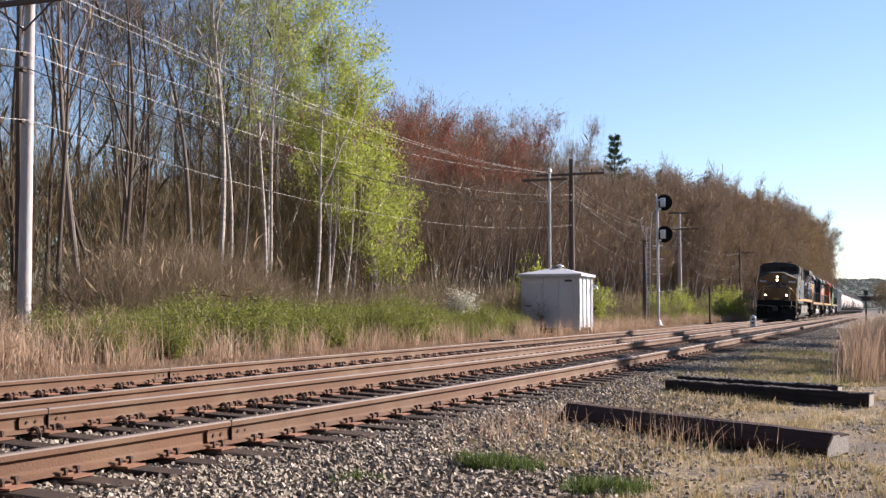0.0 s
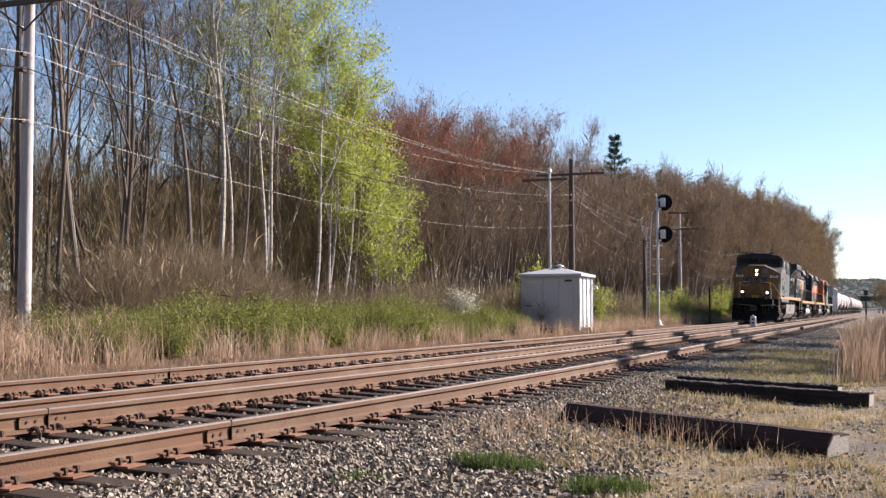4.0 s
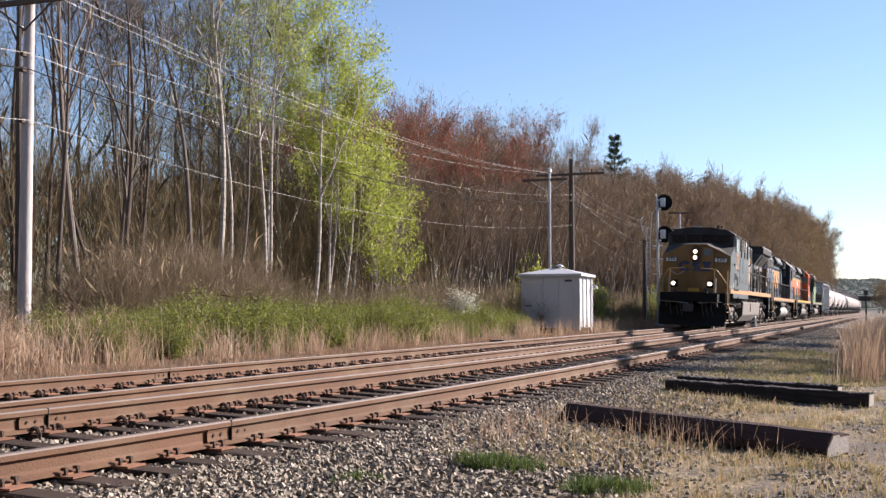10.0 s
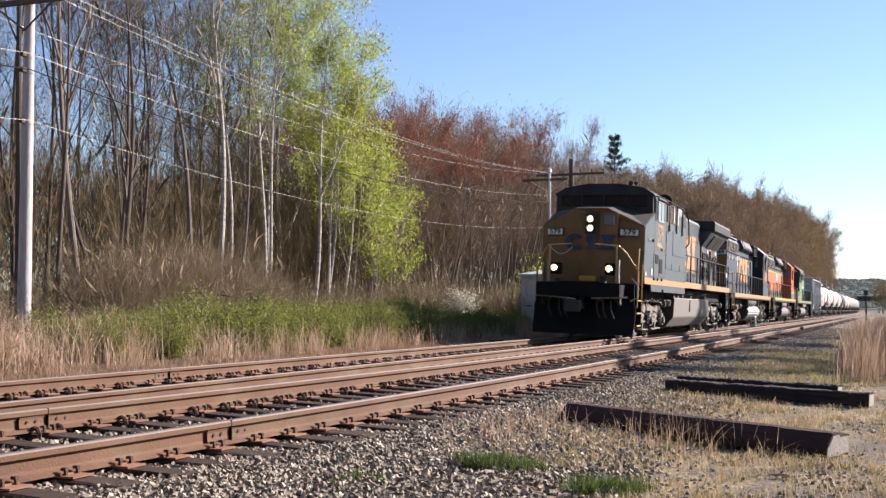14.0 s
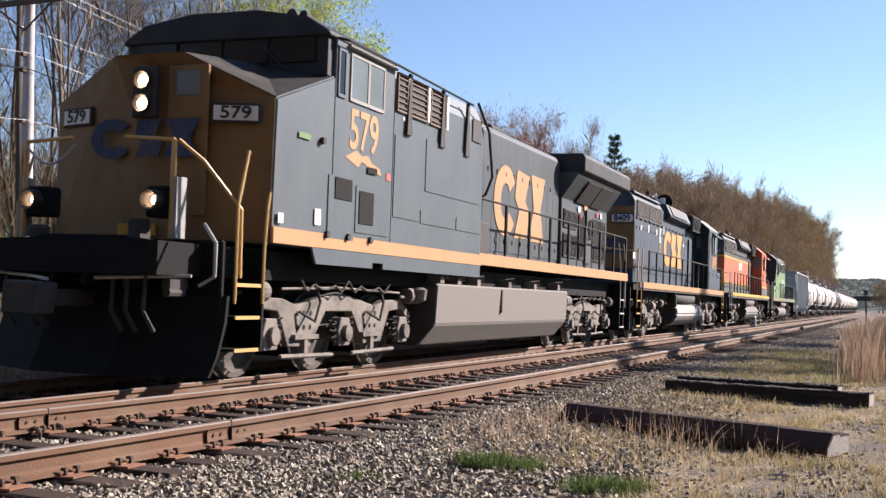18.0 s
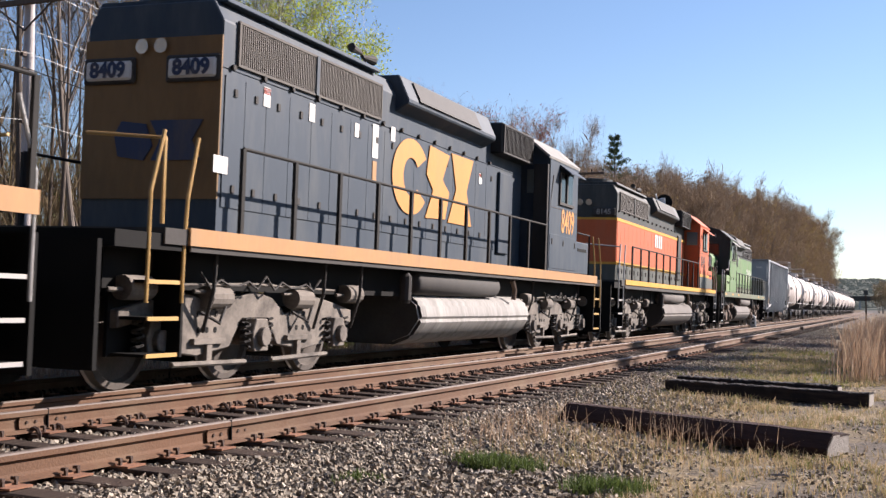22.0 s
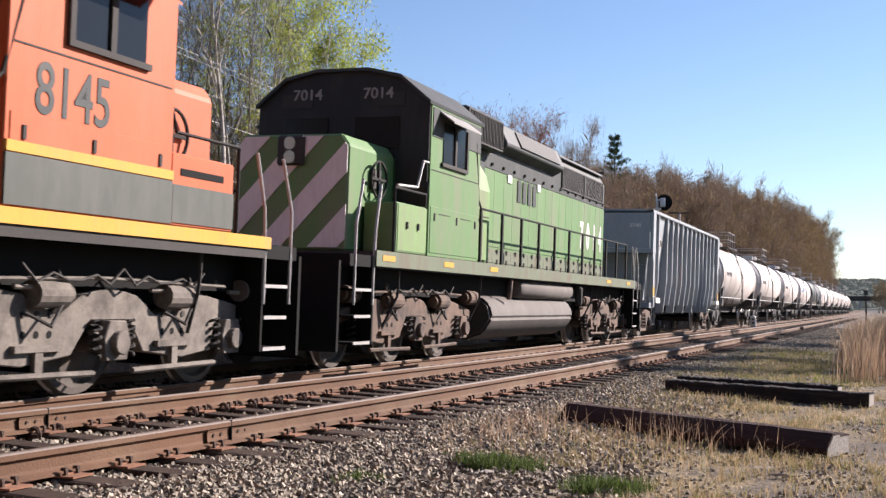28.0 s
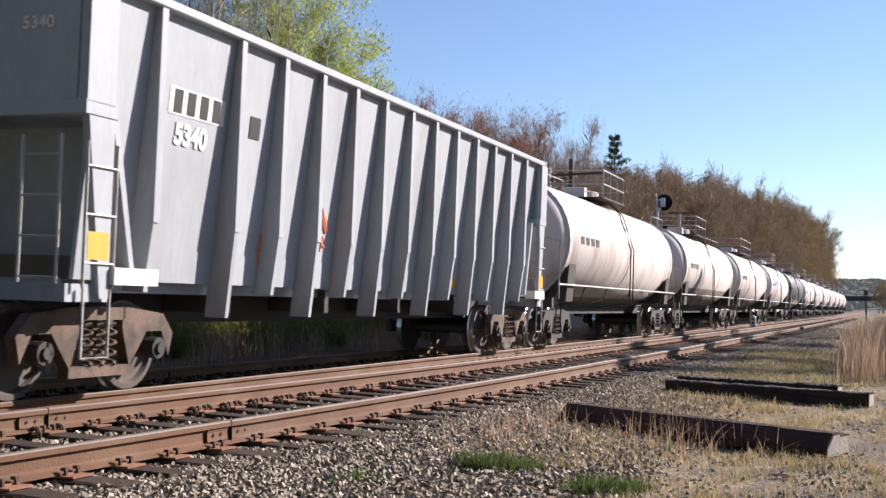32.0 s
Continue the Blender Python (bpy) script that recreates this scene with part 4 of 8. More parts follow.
def build_grass():
    rg = random.Random(31)

    def spots(n, fx, fy):
        out = []
        for _ in range(n):
            x, y = fx(), fy()
            out.append((x, y, ground_z(x, y)))
        return out
    clumps = []
    for k in range(46):
        cy = 9.0 + 50 * (k + rg.random()) ** 1.25 / 46 ** 1.25
        cx = -11.35 + rg.gauss(0, .30) - (.5 if cy < 17 else 0)
        w = rg.uniform(.25, 1.0)
        for _ in range(int(2 + 7 * w)):
            x, y = cx + rg.gauss(0, .12 + .10 * w), cy + rg.gauss(0, .14 + .16 * w)
            clumps.append((x, y, ground_z(x, y)))
    blades("dry_grass", clumps, (.18, .74), .006, "straw", "clumps of tall bleached grass beside the main track", "grass", 13, .09, 1, .50)
    blades("dry_grass", spots(90, lambda: -13.0 + rg.gauss(0, .7), lambda: 11 + 9 * rg.random()), (.35, 1.05), .006, "straw", "tall bleached grass round the pole", "grass", 12, .10, 6, .45)
    blades("dry_grass", spots(900, lambda: -10.95 + rg.gauss(0, .35), lambda: 8.5 + 60 * rg.random() ** 1.3), (.05, .26), .004, "straw_red", "matted red-brown dead grass at the foot of the ballast", "grass", 10, .14, 2, 1.1)
    blades("dry_grass", spots(260, lambda: -13.3 + rg.gauss(0, .7), lambda: 46 + 40 * rg.random()), (.20, .80), .007, "straw", "bleached grass round the hut and the signal", "grass", 10, .12, 7, .5)
    reeds = []
    for _ in range(75):
        cx, cy = .5 + rg.uniform(-1.3, 2.2), 20.3 + 22 * rg.random() ** 1.3
        for _ in range(9):
            x, y = cx + rg.gauss(0, .2), cy + rg.gauss(0, .3)
            reeds.append((x, y, ground_z(x, y)))
    blades("dry_grass", reeds, (.35, 1.15), .0075, "straw", "stand of tall pale reeds beside the path", "grass", 12, .10, 3, .3)
    tufts = []
    for _ in range(430):
        cx, cy, k = -.2 + rg.uniform(-1.5, 3.2), 5.5 + 22 * rg.random() ** 1.5, rg.uniform(.04, .24)
        for _ in range(11):
            x, y = cx + rg.gauss(0, k), cy + rg.gauss(0, k * 1.6)
            tufts.append((x, y, ground_z(x, y)))
    blades("turf", tufts, (.02, .11), .0038, "straw_short", "short dry turf of straw and green blades", "grass", 9, .07, 4, .9)
    blades("turf", spots(1400, lambda: -2.2 + rg.gauss(0, .5), lambda: 8 + 25 * rg.random()), (.03, .12), .004, "straw_short", "thin dry grass on the edge of the gravel", "grass", 6, .08, 5, .8)
    for cx, cy, n, h in ((-2.62, 7.62, 34, .13), (-2.40, 7.72, 30, .12), (-1.78, 7.30, 30, .11), (-1.60, 7.42, 18, .10), (-3.1, 6.6, 8, .07)):
        blades("green_tuft", spots(n, lambda: cx + rg.gauss(0, .075), lambda: cy + rg.gauss(0, .10)), (.04, h), .004, "grass_green", "clump of dark green grass in the gravel", "grass", 16, .03, int(n), .7)
    blades("green_tuft", spots(420, lambda: -1.6 + rg.gauss(0, .8), lambda: 18 + 16 * rg.random()), (.03, .12), .005, "leaf_shrub", "low green weeds on the verge", "grass", 6, .10, 12, .8)
    blades("weed_stalks", spots(46, lambda: -1.75 + rg.gauss(0, .35), lambda: 10.3 + rg.gauss(0, .35)), (.12, .36), .003, "straw", "dry weed stalks leaning over the spare sleeper", "weeds", 4, .05, 8, .5)
    blades("weed_stalks", spots(60, lambda: -3.0 + rg.gauss(0, .25), lambda: 9.2 + rg.uniform(-.8, 2.6)), (.10, .30), .003, "straw", "dry weed stalks in the gravel", "weeds", 4, .05, 9, .5)


def fill_wood():
    """The tangle of far stems and twigs in the depth of the wood, thousands of thin pieces."""
    rg = np.random.default_rng(77)

    def tangle(n, xr, yr, top, length, width, mat, label, slant=.35, floor=0.0):
        x = rg.uniform(xr[0], xr[1], n)
        y = yr[0] + (yr[1] - yr[0]) * rg.random(n) ** 1.25
        t = np.array([top(b) for b in y])
        z = floor * rg.random(n) ** .5 + (t - floor) * rg.random(n) ** .85
        L = rg.uniform(length[0], length[1], n)
        d = np.stack([rg.normal(0, slant, n), rg.normal(0, slant, n), np.ones(n)], 1)
        d /= np.linalg.norm(d, axis=1, keepdims=True)
        a = rg.uniform(0, np.pi, n)
        w = np.stack([np.cos(a), np.sin(a), np.zeros(n)], 1) * rg.uniform(width[0], width[1], n)[:, None]
        p = np.stack([x, y, z - .3], 1)
        q = p + d * L[:, None]
        mid = (p + q) / 2 + rg.normal(0, .05, (n, 3)) * L[:, None]
        V = np.stack([p - w, p + w, mid + w * .7, q, mid - w * .7], 1).reshape(-1, 3)
        F = np.arange(5 * n).reshape(-1, 5)
        me = bpy.data.meshes.new("wood_tangle")
        me.from_pydata(V.tolist(), [], F.tolist())
        me.materials.append(M(mat))
        return tagged(new("wood_tangle", me), label, "undergrowth", kind="stuff")

    def top(y):
        return float(np.interp(y, [14, 30, 42, 46, 84, 95, 200, 330], [5.4, 6.2, 6.6, 7.0, 9.5, 10.0, 14.0, 18.0]))
    # two tangles out of view, added to hold back sky light and ground bounce
    tangle(16000, (-30, 30), (-34, -9), lambda y: 16.0, (.8, 2.4), (.08, .20), "twig", "unseen brown tangle added behind the viewpoint to block sky light", .6)
    tangle(9000, (7, 32), (-12, -1), lambda y: 14.0, (.8, 2.4), (.08, .20), "twig", "unseen brown tangle added beside the viewpoint to shade the ground", .6)
    tangle(46000, (-31, -21.0), (16, 60), top, (.5, 1.5), (.006, .014), "twig_warm", "brown tangle of stems deep in the wood", .4, 2.2)
    tangle(26000, (-40, -25), (44, 95), top, (.5, 1.5), (.006, .014), "twig_warm", "brown tangle of stems deep in the wood", .4)
    tangle(15000, (-36, -22), (16, 60), top, (.08, .20), (.02, .045), "leaf_olive", "olive leaves deep in the wood", .9, 2.2)
    tangle(20000, (-44, -24), (44, 95), top, (.4, 1.1), (.007, .016), "twig_far", "tan twigs deep in the wood", .5)
    tangle(15000, (-40, -19), (88, 330), lambda y: .9 * top(y), (.5, 1.5), (.015, .04), "twig_far", "brown twigs of the wood along the line", .5)


build_wood()
fill_wood()
build_undergrowth()
build_grass()
# ---- the train ----
def paint(name, col, dirt=(0.20, 0.165, 0.13), amt=0.45, rough=0.6, vary=0.0, streak=(1.2, 1.2, 0.35), dscale=1.6):
    return surface(name, col, tuple(c * 0.78 for c in col), rough, 0.0, 1.1, 18, 0.6, 0.04, dirt, amt, dscale, streak, vary, 0.28)


MAT["grey_blue"] = paint("grey_blue", (0.088, 0.107, 0.117), (0.120, 0.122, 0.118), 0.5, 0.42)
MAT["grey_hood"] = paint("grey_hood", (0.052, 0.062, 0.066), (0.082, 0.082, 0.077), 0.6, 0.5)
MAT["navy"] = paint("navy", (0.030, 0.047, 0.069), (0.070, 0.080, 0.088), 0.6)
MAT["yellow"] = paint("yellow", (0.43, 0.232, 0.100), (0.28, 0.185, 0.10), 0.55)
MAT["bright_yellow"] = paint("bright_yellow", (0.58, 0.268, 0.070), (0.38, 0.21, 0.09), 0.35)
# darker yellow for the leading ends, their shade put into the colour
MAT["shaded_yellow"] = paint("shaded_yellow", (0.205, 0.115, 0.042), (0.10, 0.060, 0.026), 0.55)
MAT["logo_blue"] = paint("logo_blue", (0.03, 0.045, 0.10), (0.2, 0.14, 0.06), 0.35)
MAT["orange"] = paint("orange", (0.52, 0.115, 0.04), (0.34, 0.14, 0.08), 0.35)
MAT["band_yellow"] = paint("band_yellow", (0.62, 0.33, 0.045), (0.36, 0.23, 0.10), 0.45)
MAT["olive_grey"] = paint("olive_grey", (0.085, 0.092, 0.080), (0.15, 0.14, 0.12), 0.5)
MAT["nose_top"] = paint("nose_top", (0.030, 0.028, 0.026), (0.09, 0.075, 0.055), 0.5, 0.75)
MAT["mesh_grey"] = surface("mesh_grey", (0.105, 0.094, 0.082), (0.07, 0.062, 0.055), 0.8, 0.1, 2, 60, 0.7, 0.1)
MAT["hood_dark"] = paint("hood_dark", (0.045, 0.050, 0.048), (0.10, 0.095, 0.085), 0.45)
MAT["roof_black"] = paint("roof_black", (0.022, 0.022, 0.022), (0.05, 0.045, 0.04), 0.5, 0.6)
MAT["roof_grey"] = paint("roof_grey", (0.30, 0.29, 0.27), (0.16, 0.15, 0.13), 0.5, 0.7)
MAT["green"] = paint("green", (0.118, 0.222, 0.082), (0.165, 0.19, 0.115), 0.8, 0.65, 0.05)
MAT["green_pale"] = paint("green_pale", (0.19, 0.30, 0.115), (0.20, 0.20, 0.13), 0.7)
MAT["green_sill"] = paint("green_sill", (0.15, 0.175, 0.115), (0.14, 0.11, 0.08), 0.9)
MAT["white_paint"] = paint("white_paint", (0.72, 0.70, 0.66), (0.45, 0.42, 0.37), 0.4)
MAT["sticker_red"] = paint("sticker_red", (0.55, 0.10, 0.08), (0.4, 0.2, 0.15), 0.2)
MAT["truck_dust"] = surface("truck_dust", (0.215, 0.185, 0.155), (0.115, 0.098, 0.082), 0.9, 0, 3, 30, 0.8, 0.15, (0.045, 0.038, 0.033), 0.75, 2.6)
MAT["truck_brown"] = surface("truck_brown", (0.165, 0.108, 0.077), (0.08, 0.056, 0.042), 0.9, 0, 3, 30, 0.8, 0.15, (0.035, 0.03, 0.027), 0.9, 2.2)
MAT["under_dark"] = surface("under_dark", (0.030, 0.027, 0.025), (0.055, 0.048, 0.042), 0.85, 0, 3, 30, 0.7, 0.1)
MAT["wheel_steel"] = surface("wheel_steel", (0.105, 0.086, 0.072), (0.055, 0.046, 0.040), 0.75, 0.2, 5, 40, 0.7, 0.1)
MAT["tread"] = surface("tread", (0.55, 0.53, 0.50), (0.42, 0.40, 0.38), 0.3, 0.8, 5, 40, 0.5, 0.02)
MAT["tank_dust"] = surface("tank_dust", (0.150, 0.132, 0.114), (0.165, 0.147, 0.124), 0.85, 0, 1.0, 22, 0.7, 0.05, (0.15, 0.13, 0.11), 0.45, 1.4, (1, 1, 0.5))
MAT["tank_brown"] = surface("tank_brown", (0.125, 0.108, 0.096), (0.09, 0.078, 0.07), 0.85, 0, 1.0, 22, 0.7, 0.05, (0.19, 0.17, 0.15), 0.4, 1.4, (1, 1, 0.5))
MAT["tank_streak"] = surface("tank_streak", (0.34, 0.325, 0.30), (0.22, 0.205, 0.19), 0.85, 0, 1.6, 22, 0.8, 0.05, (0.13, 0.12, 0.11), 0.8, 1.7, (1, 2.2, 0.25))
MAT["grille"] = surface("grille", (0.020, 0.018, 0.017), (0.034, 0.030, 0.027), 0.7, 0.2, 4, 60, 0.6, 0.1)
MAT["louvre"] = surface("louvre", (0.13, 0.085, 0.06), (0.08, 0.055, 0.04), 0.8, 0.1, 4, 60, 0.6, 0.1)
MAT["cab_glass"] = surface("cab_glass", (0.012, 0.012, 0.014), (0.014, 0.016, 0.018), 0.12, 0, 2, 20, 0.3, 0.0, None, 0, 1, (1, 1, 1), 0.0, 0.3)
MAT["pane_glass"] = surface("pane_glass", (0.16, 0.19, 0.19), (0.11, 0.13, 0.13), 0.06, 0, 2, 20, 0.5, 0.0)
MAT["rail_dark"] = surface("rail_dark", (0.022, 0.021, 0.020), (0.036, 0.032, 0.028), 0.8, 0, 4, 40, 0.5, 0.0, None, 0, 1, (1, 1, 1), 0.0, 0.2)
MAT["rail_silver"] = surface("rail_silver", (0.40, 0.385, 0.365), (0.28, 0.27, 0.26), 0.55, 0.2, 4, 40, 0.5, 0.0)
MAT["rail_gold"] = surface("rail_gold", (0.50, 0.30, 0.09), (0.38, 0.24, 0.09), 0.5, 0, 4, 40, 0.5, 0.0)
MAT["gondola_grey"] = paint("gondola_grey", (0.34, 0.365, 0.385), (0.23, 0.235, 0.235), 0.5)
MAT["car_white"] = surface("car_white", (0.56, 0.505, 0.475), (0.47, 0.42, 0.39), 0.65, 0, 0.8, 14, 0.6, 0.03, (0.27, 0.20, 0.16), 0.65, 1.1, (1, 1.6, 0.35), 0.05)
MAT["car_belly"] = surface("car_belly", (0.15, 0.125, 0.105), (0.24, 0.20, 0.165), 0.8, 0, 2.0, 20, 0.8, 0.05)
MAT["car_black"] = paint("car_black", (0.035, 0.037, 0.042), (0.10, 0.09, 0.08), 0.4)
MAT["car_blue"] = paint("car_blue", (0.20, 0.28, 0.42), (0.2, 0.2, 0.2), 0.3)
MAT["graffiti"] = surface("graffiti", (0.62, 0.17, 0.08), (0.5, 0.2, 0.12), 0.7, 0, 8, 60, 0.5, 0.0)
MAT["lamp_hot"] = glow("lamp_hot", (1.0, 0.66, 0.36), 7.0)
MAT["lamp_ditch"] = glow("lamp_ditch", (1.0, 0.66, 0.36), 6.0)
MAT["lamp_barrel"] = surface("lamp_barrel", (0.05, 0.045, 0.04), (0.03, 0.028, 0.026), 0.35, 0.4, 8, 40, 0.5, 0.0)
MAT["reflector"] = surface("reflector", (0.6, 0.58, 0.5), (0.4, 0.4, 0.38), 0.15, 0.7, 8, 40, 0.5, 0.0)

PATH_C = (70.294605, 5.655909, -2.886598, 0.141405, 1.636689, 0.568020)


def run(t):
    """Metres that the train has gone, counted from its place at 20 s."""
    u = (t - 20) / 12
    return sum(c * u ** (k + 1) for k, c in enumerate(PATH_C))


VEHICLES, WHEELS = [], []            # (thing, place along the train), (wheelset, pose, radius)


def flip(length):
    return Matrix.Translation((0, length, 0)) @ Matrix.Rotation(math.pi, 4, "Z")


@lru_cache(None)
def wheelset_mesh(r):
    sh = Shape()
    sh.cyl((-1.0, 0, 0), (1.0, 0, 0), .085, n=12)
    prof = [(.655, .14), (.655, r * .80), (.66, r + .025), (.685, r + .025), (.70, r), (.79, r - .008), (.795, r * .86), (.745, r * .80), (.735, .30), (.80, .16), (.80, .09)]
    for s in (1, -1):
        sh.lathe([(s * a, b) for a, b in prof], "x", 28)
        sh.lathe([(s * .80, .11), (s * 1.02, .11), (s * 1.03, .09), (s * 1.04, .03)], "x", 10)
        for k in range(3):
            a = k * 2.094
            sh.box(s * 1.035 - .02, s * 1.035 + .02, math.cos(a) * .06 - .015, math.cos(a) * .06 + .015, math.sin(a) * .06 - .015, math.sin(a) * .06 + .015)
    me = sh.mesh("wheelset", M("wheel_steel"), True)
    me.materials.append(M("tread"))
    for p in me.polygons:
        c = p.center
        if abs(c.x) < .80 and abs(c.x) > .68 and math.hypot(c.y, c.z) > r * .93:
            p.material_index = 1
    return me


def axle(parent, y, r, x=0.0):
    ob = part("wheelset", wheelset_mesh(r), None, parent, "worn steel wheels on their axle")
    WHEELS.append((ob, (0.0, y, r), r))
    return ob


def truck_c(veh, yc, base, style, mat="truck_dust", flipx=False):
    """Six-wheel locomotive truck. Side frames, journals, springs, brake cylinders."""
    r = 0.53
    tk = part("truck", Shape().box(-.95, .95, yc - base * .42, yc + base * .42, .62, .86).box(-.55, .55, yc - .5, yc + .5, .86, 1.2), M("under_dark"), veh, "dusty six-wheel truck")
    for k in (-1, 0, 1):
        axle(veh, yc + k * base / 2, r)
        part("traction_motor", Shape().lathe([(-.6, .36), (.6, .36)], "x", 12, (0, yc + k * base / 2 + .45, .5)), M("under_dark"), tk)
    h = base / 2
    for s in (1, -1):
        x0, x1 = (1.03, 1.17) if s > 0 else (-1.17, -1.03)
        if style == "angular":
            prof = [(-h - .45, .66), (-h - .15, .86), (-h + .32, .82), (-h + .60, .38), (-.82, .36), (-.40, .82), (.40, .82), (.82, .36), (h - .60, .38), (h - .32, .82), (h + .15, .86), (h + .45, .66),
                    (h + .5, .80), (h + .12, 1.0), (h - .45, .98), (h - .80, .90), (.42, 1.02), (0, 1.08), (-.42, 1.02), (-h + .80, .90), (-h + .45, .98), (-h - .12, 1.0), (-h - .5, .80)]
        else:
            prof = [(-h - .55, .66), (-h - .30, .70), (-h + .18, .74), (-h + .30, .40), (-h + .85, .34), (-.55, .42), (-.30, .74), (.30, .74), (.55, .42), (h - .85, .34), (h - .30, .40), (h - .18, .74), (h + .30, .70), (h + .55, .66),
                    (h + .55, .84), (h + .1, .92), (h - .55, 1.02), (h - .85, .98), (.75, .78), (.42, .98), (0, 1.06), (-.42, .98), (-.75, .78), (-h + .85, .98), (-h + .55, 1.02), (-h - .1, .92), (-h - .55, .84)]
        part("side_frame", Shape().prism_x([(yc + a, b) for a, b in prof], x0, x1), M(mat), tk, bevel=.012)
        xo = s * 1.17
        for q in (-1, 1):
            for dy in (-.17, 0, .17):
                part("frame_hole", Shape().cyl((xo - s * .01, yc + q * h * .5 + dy, .62), (xo + s * .004, yc + q * h * .5 + dy, .62), .035, n=10), M("black_paint"), tk)
        for k in (-1, 0, 1):
            y = yc + k * h
            jb = Shape().prism_x([(y - .16, .36), (y + .16, .36), (y + .20, .56), (y + .13, .74), (y - .13, .74), (y - .20, .56)], min(xo, xo + s * .10), max(xo, xo + s * .10))
            jb.cyl((xo + s * .08, y, .53), (xo + s * .17, y, .53), .115, n=14)
            part("journal_box", jb, M(mat), tk, bevel=.01)
            for dy in (-.26, .26):
                turns = [(xo + s * .03 + .06 * math.cos(q * 1.05), y + dy + .06 * math.sin(q * 1.05), .40 + q * .0145) for q in range(25)]
                part("coil_spring", Shape().tube(turns, .017, 5), M("under_dark"), tk)
        for dy in (-h - .38, -.98, .98, h + .38):
            if style == "angular" and abs(dy) < 1.2:
                continue
            bc = Shape().cyl((xo + s * .05, yc + dy - .20, 1.06 if abs(dy) > 1.2 else .98), (xo + s * .05, yc + dy + .22, 1.06 if abs(dy) > 1.2 else .98), .125, n=14)
            bc.cyl((xo + s * .05, yc + dy + .22, 1.06 if abs(dy) > 1.2 else .98), (xo + s * .05, yc + dy + .30, 1.06 if abs(dy) > 1.2 else .98), .08, n=10)
            bc.cyl((xo + s * .05, yc + dy - .42, 1.04), (xo + s * .05, yc + dy - .2, 1.04), .025, n=6)
            part("brake_cylinder", bc, M(mat), tk)
        rd = Shape().tube([(xo + s * .10, yc - h * .9, 1.10), (xo + s * .10, yc - .2, 1.14), (xo + s * .10, yc + h * .9, 1.10)], .018, 6)
        rd.tube([(xo + s * .06, yc - h + .3, .27), (xo + s * .06, yc - .3, .25)], .03, 6).tube([(xo + s * .06, yc + .3, .25), (xo + s * .06, yc + h - .3, .27)], .03, 6)
        part("brake_rigging", rd, M(mat), tk)
        for dy in (-h * .5, h * .5):
            part("hanger", Shape().box(min(xo, xo + s * .06), max(xo, xo + s * .06), yc + dy - .32, yc + dy + .32, .47, .53).box(min(xo, xo + s * .05), max(xo, xo + s * .05), yc + dy - .05, yc + dy + .05, .25, .5), M(mat), tk)
            hs = Shape().tube([(xo + s * .04, yc + dy - .2, .82), (xo + s * .16, yc + dy, .70), (xo + s * .10, yc + dy + .25, .95), (xo + s * .04, yc + dy + .2, 1.2)], .02, 6)
            part("hose", hs, M("under_dark"), tk)
            for q in (-.18, .0, .18):
                part("bolt", Shape().cyl((xo - .002 * s, yc + dy + q, .80), (xo + .012 * s, yc + dy + q, .80), .032, n=8), M("under_dark"), tk)
        chain = Shape()
        pts = [Vector((xo + s * .13, yc - 1.4 + 2.8 * q / 14, 1.24 - .16 * abs(math.sin(q * 1.35)))) for q in range(15)]
        chain.tube(pts, .014, 5)
        part("chain", chain, M("under_dark"), tk)
    return tk


def shaded_ends(ob):
    """Darkens a fuel tank's end plates: their shade is put into the colour."""
    ob.data.materials.append(M("under_dark"))
    for p in ob.data.polygons:
        if abs(p.normal.y) > .7:
            p.material_index = 1


def end_gear(veh, y, d, h=1.0):
    """Coupler, pilot plate, hoses at one end. d: -1 leading end, +1 trailing."""
    cp = Shape().box(-.11, .11, min(y, y + d * .55), max(y, y + d * .55), .80, .98)
    cp.prism_y([(-.19, .74), (.19, .74), (.22, 1.02), (-.16, 1.06)], y + d * .45 - .14, y + d * .45 + .14)
    part("coupler", cp, M("under_dark"), veh, bevel=.02)
    part("pilot", Shape().box(-1.45, 1.45, y - .03, y + .03, .30, 1.5), M("black_paint"), veh, "black pilot plate")
    for x in (-.55, -.4, .42, .58, .75):
        part("air_hose", Shape().tube([(x, y + d * .03, 1.08), (x, y + d * .16, .96), (x + .03, y + d * .22, .68), (x + .08, y + d * .16, .5)], .022, 6), M("under_dark"), veh)


def steps(veh, y, d, mat, rail_mat, s):
    """Corner steps with grab rails on one side."""
    xo = s * 1.5
    for z in (.42, .78, 1.14):
        t = part("step", Shape().box(min(xo - s * .42, xo - s * .02), max(xo - s * .42, xo - s * .02), y - .26, y + .26, z - .03, z), M("black_paint"), veh)
        part("step_edge", Shape().box(min(xo - s * .02, xo), max(xo - s * .02, xo), y - .26, y + .26, z - .035, z + .005), M(rail_mat), t, "bright step edge")
    part("step_well", Shape().box(min(xo - s * .46, xo - s * .42), max(xo - s * .46, xo - s * .42), y - .32, y + .32, .38, 1.55)
         .box(min(xo - s * .44, xo), max(xo - s * .44, xo), y - d * .32 - .02, y - d * .32 + .02, .38, 1.55), M("black_paint"), veh)
    for yy in (y - .30, y + .30):
        part("grab_rail", Shape().tube([(xo, yy, .92), (xo, yy, 1.5), (xo, yy + (0 if yy * d > y * d else -d * .04), 2.0), (xo - s * .02, yy - d * .22, 2.62)], .02, 7), M(rail_mat), veh, "bent grab rail")


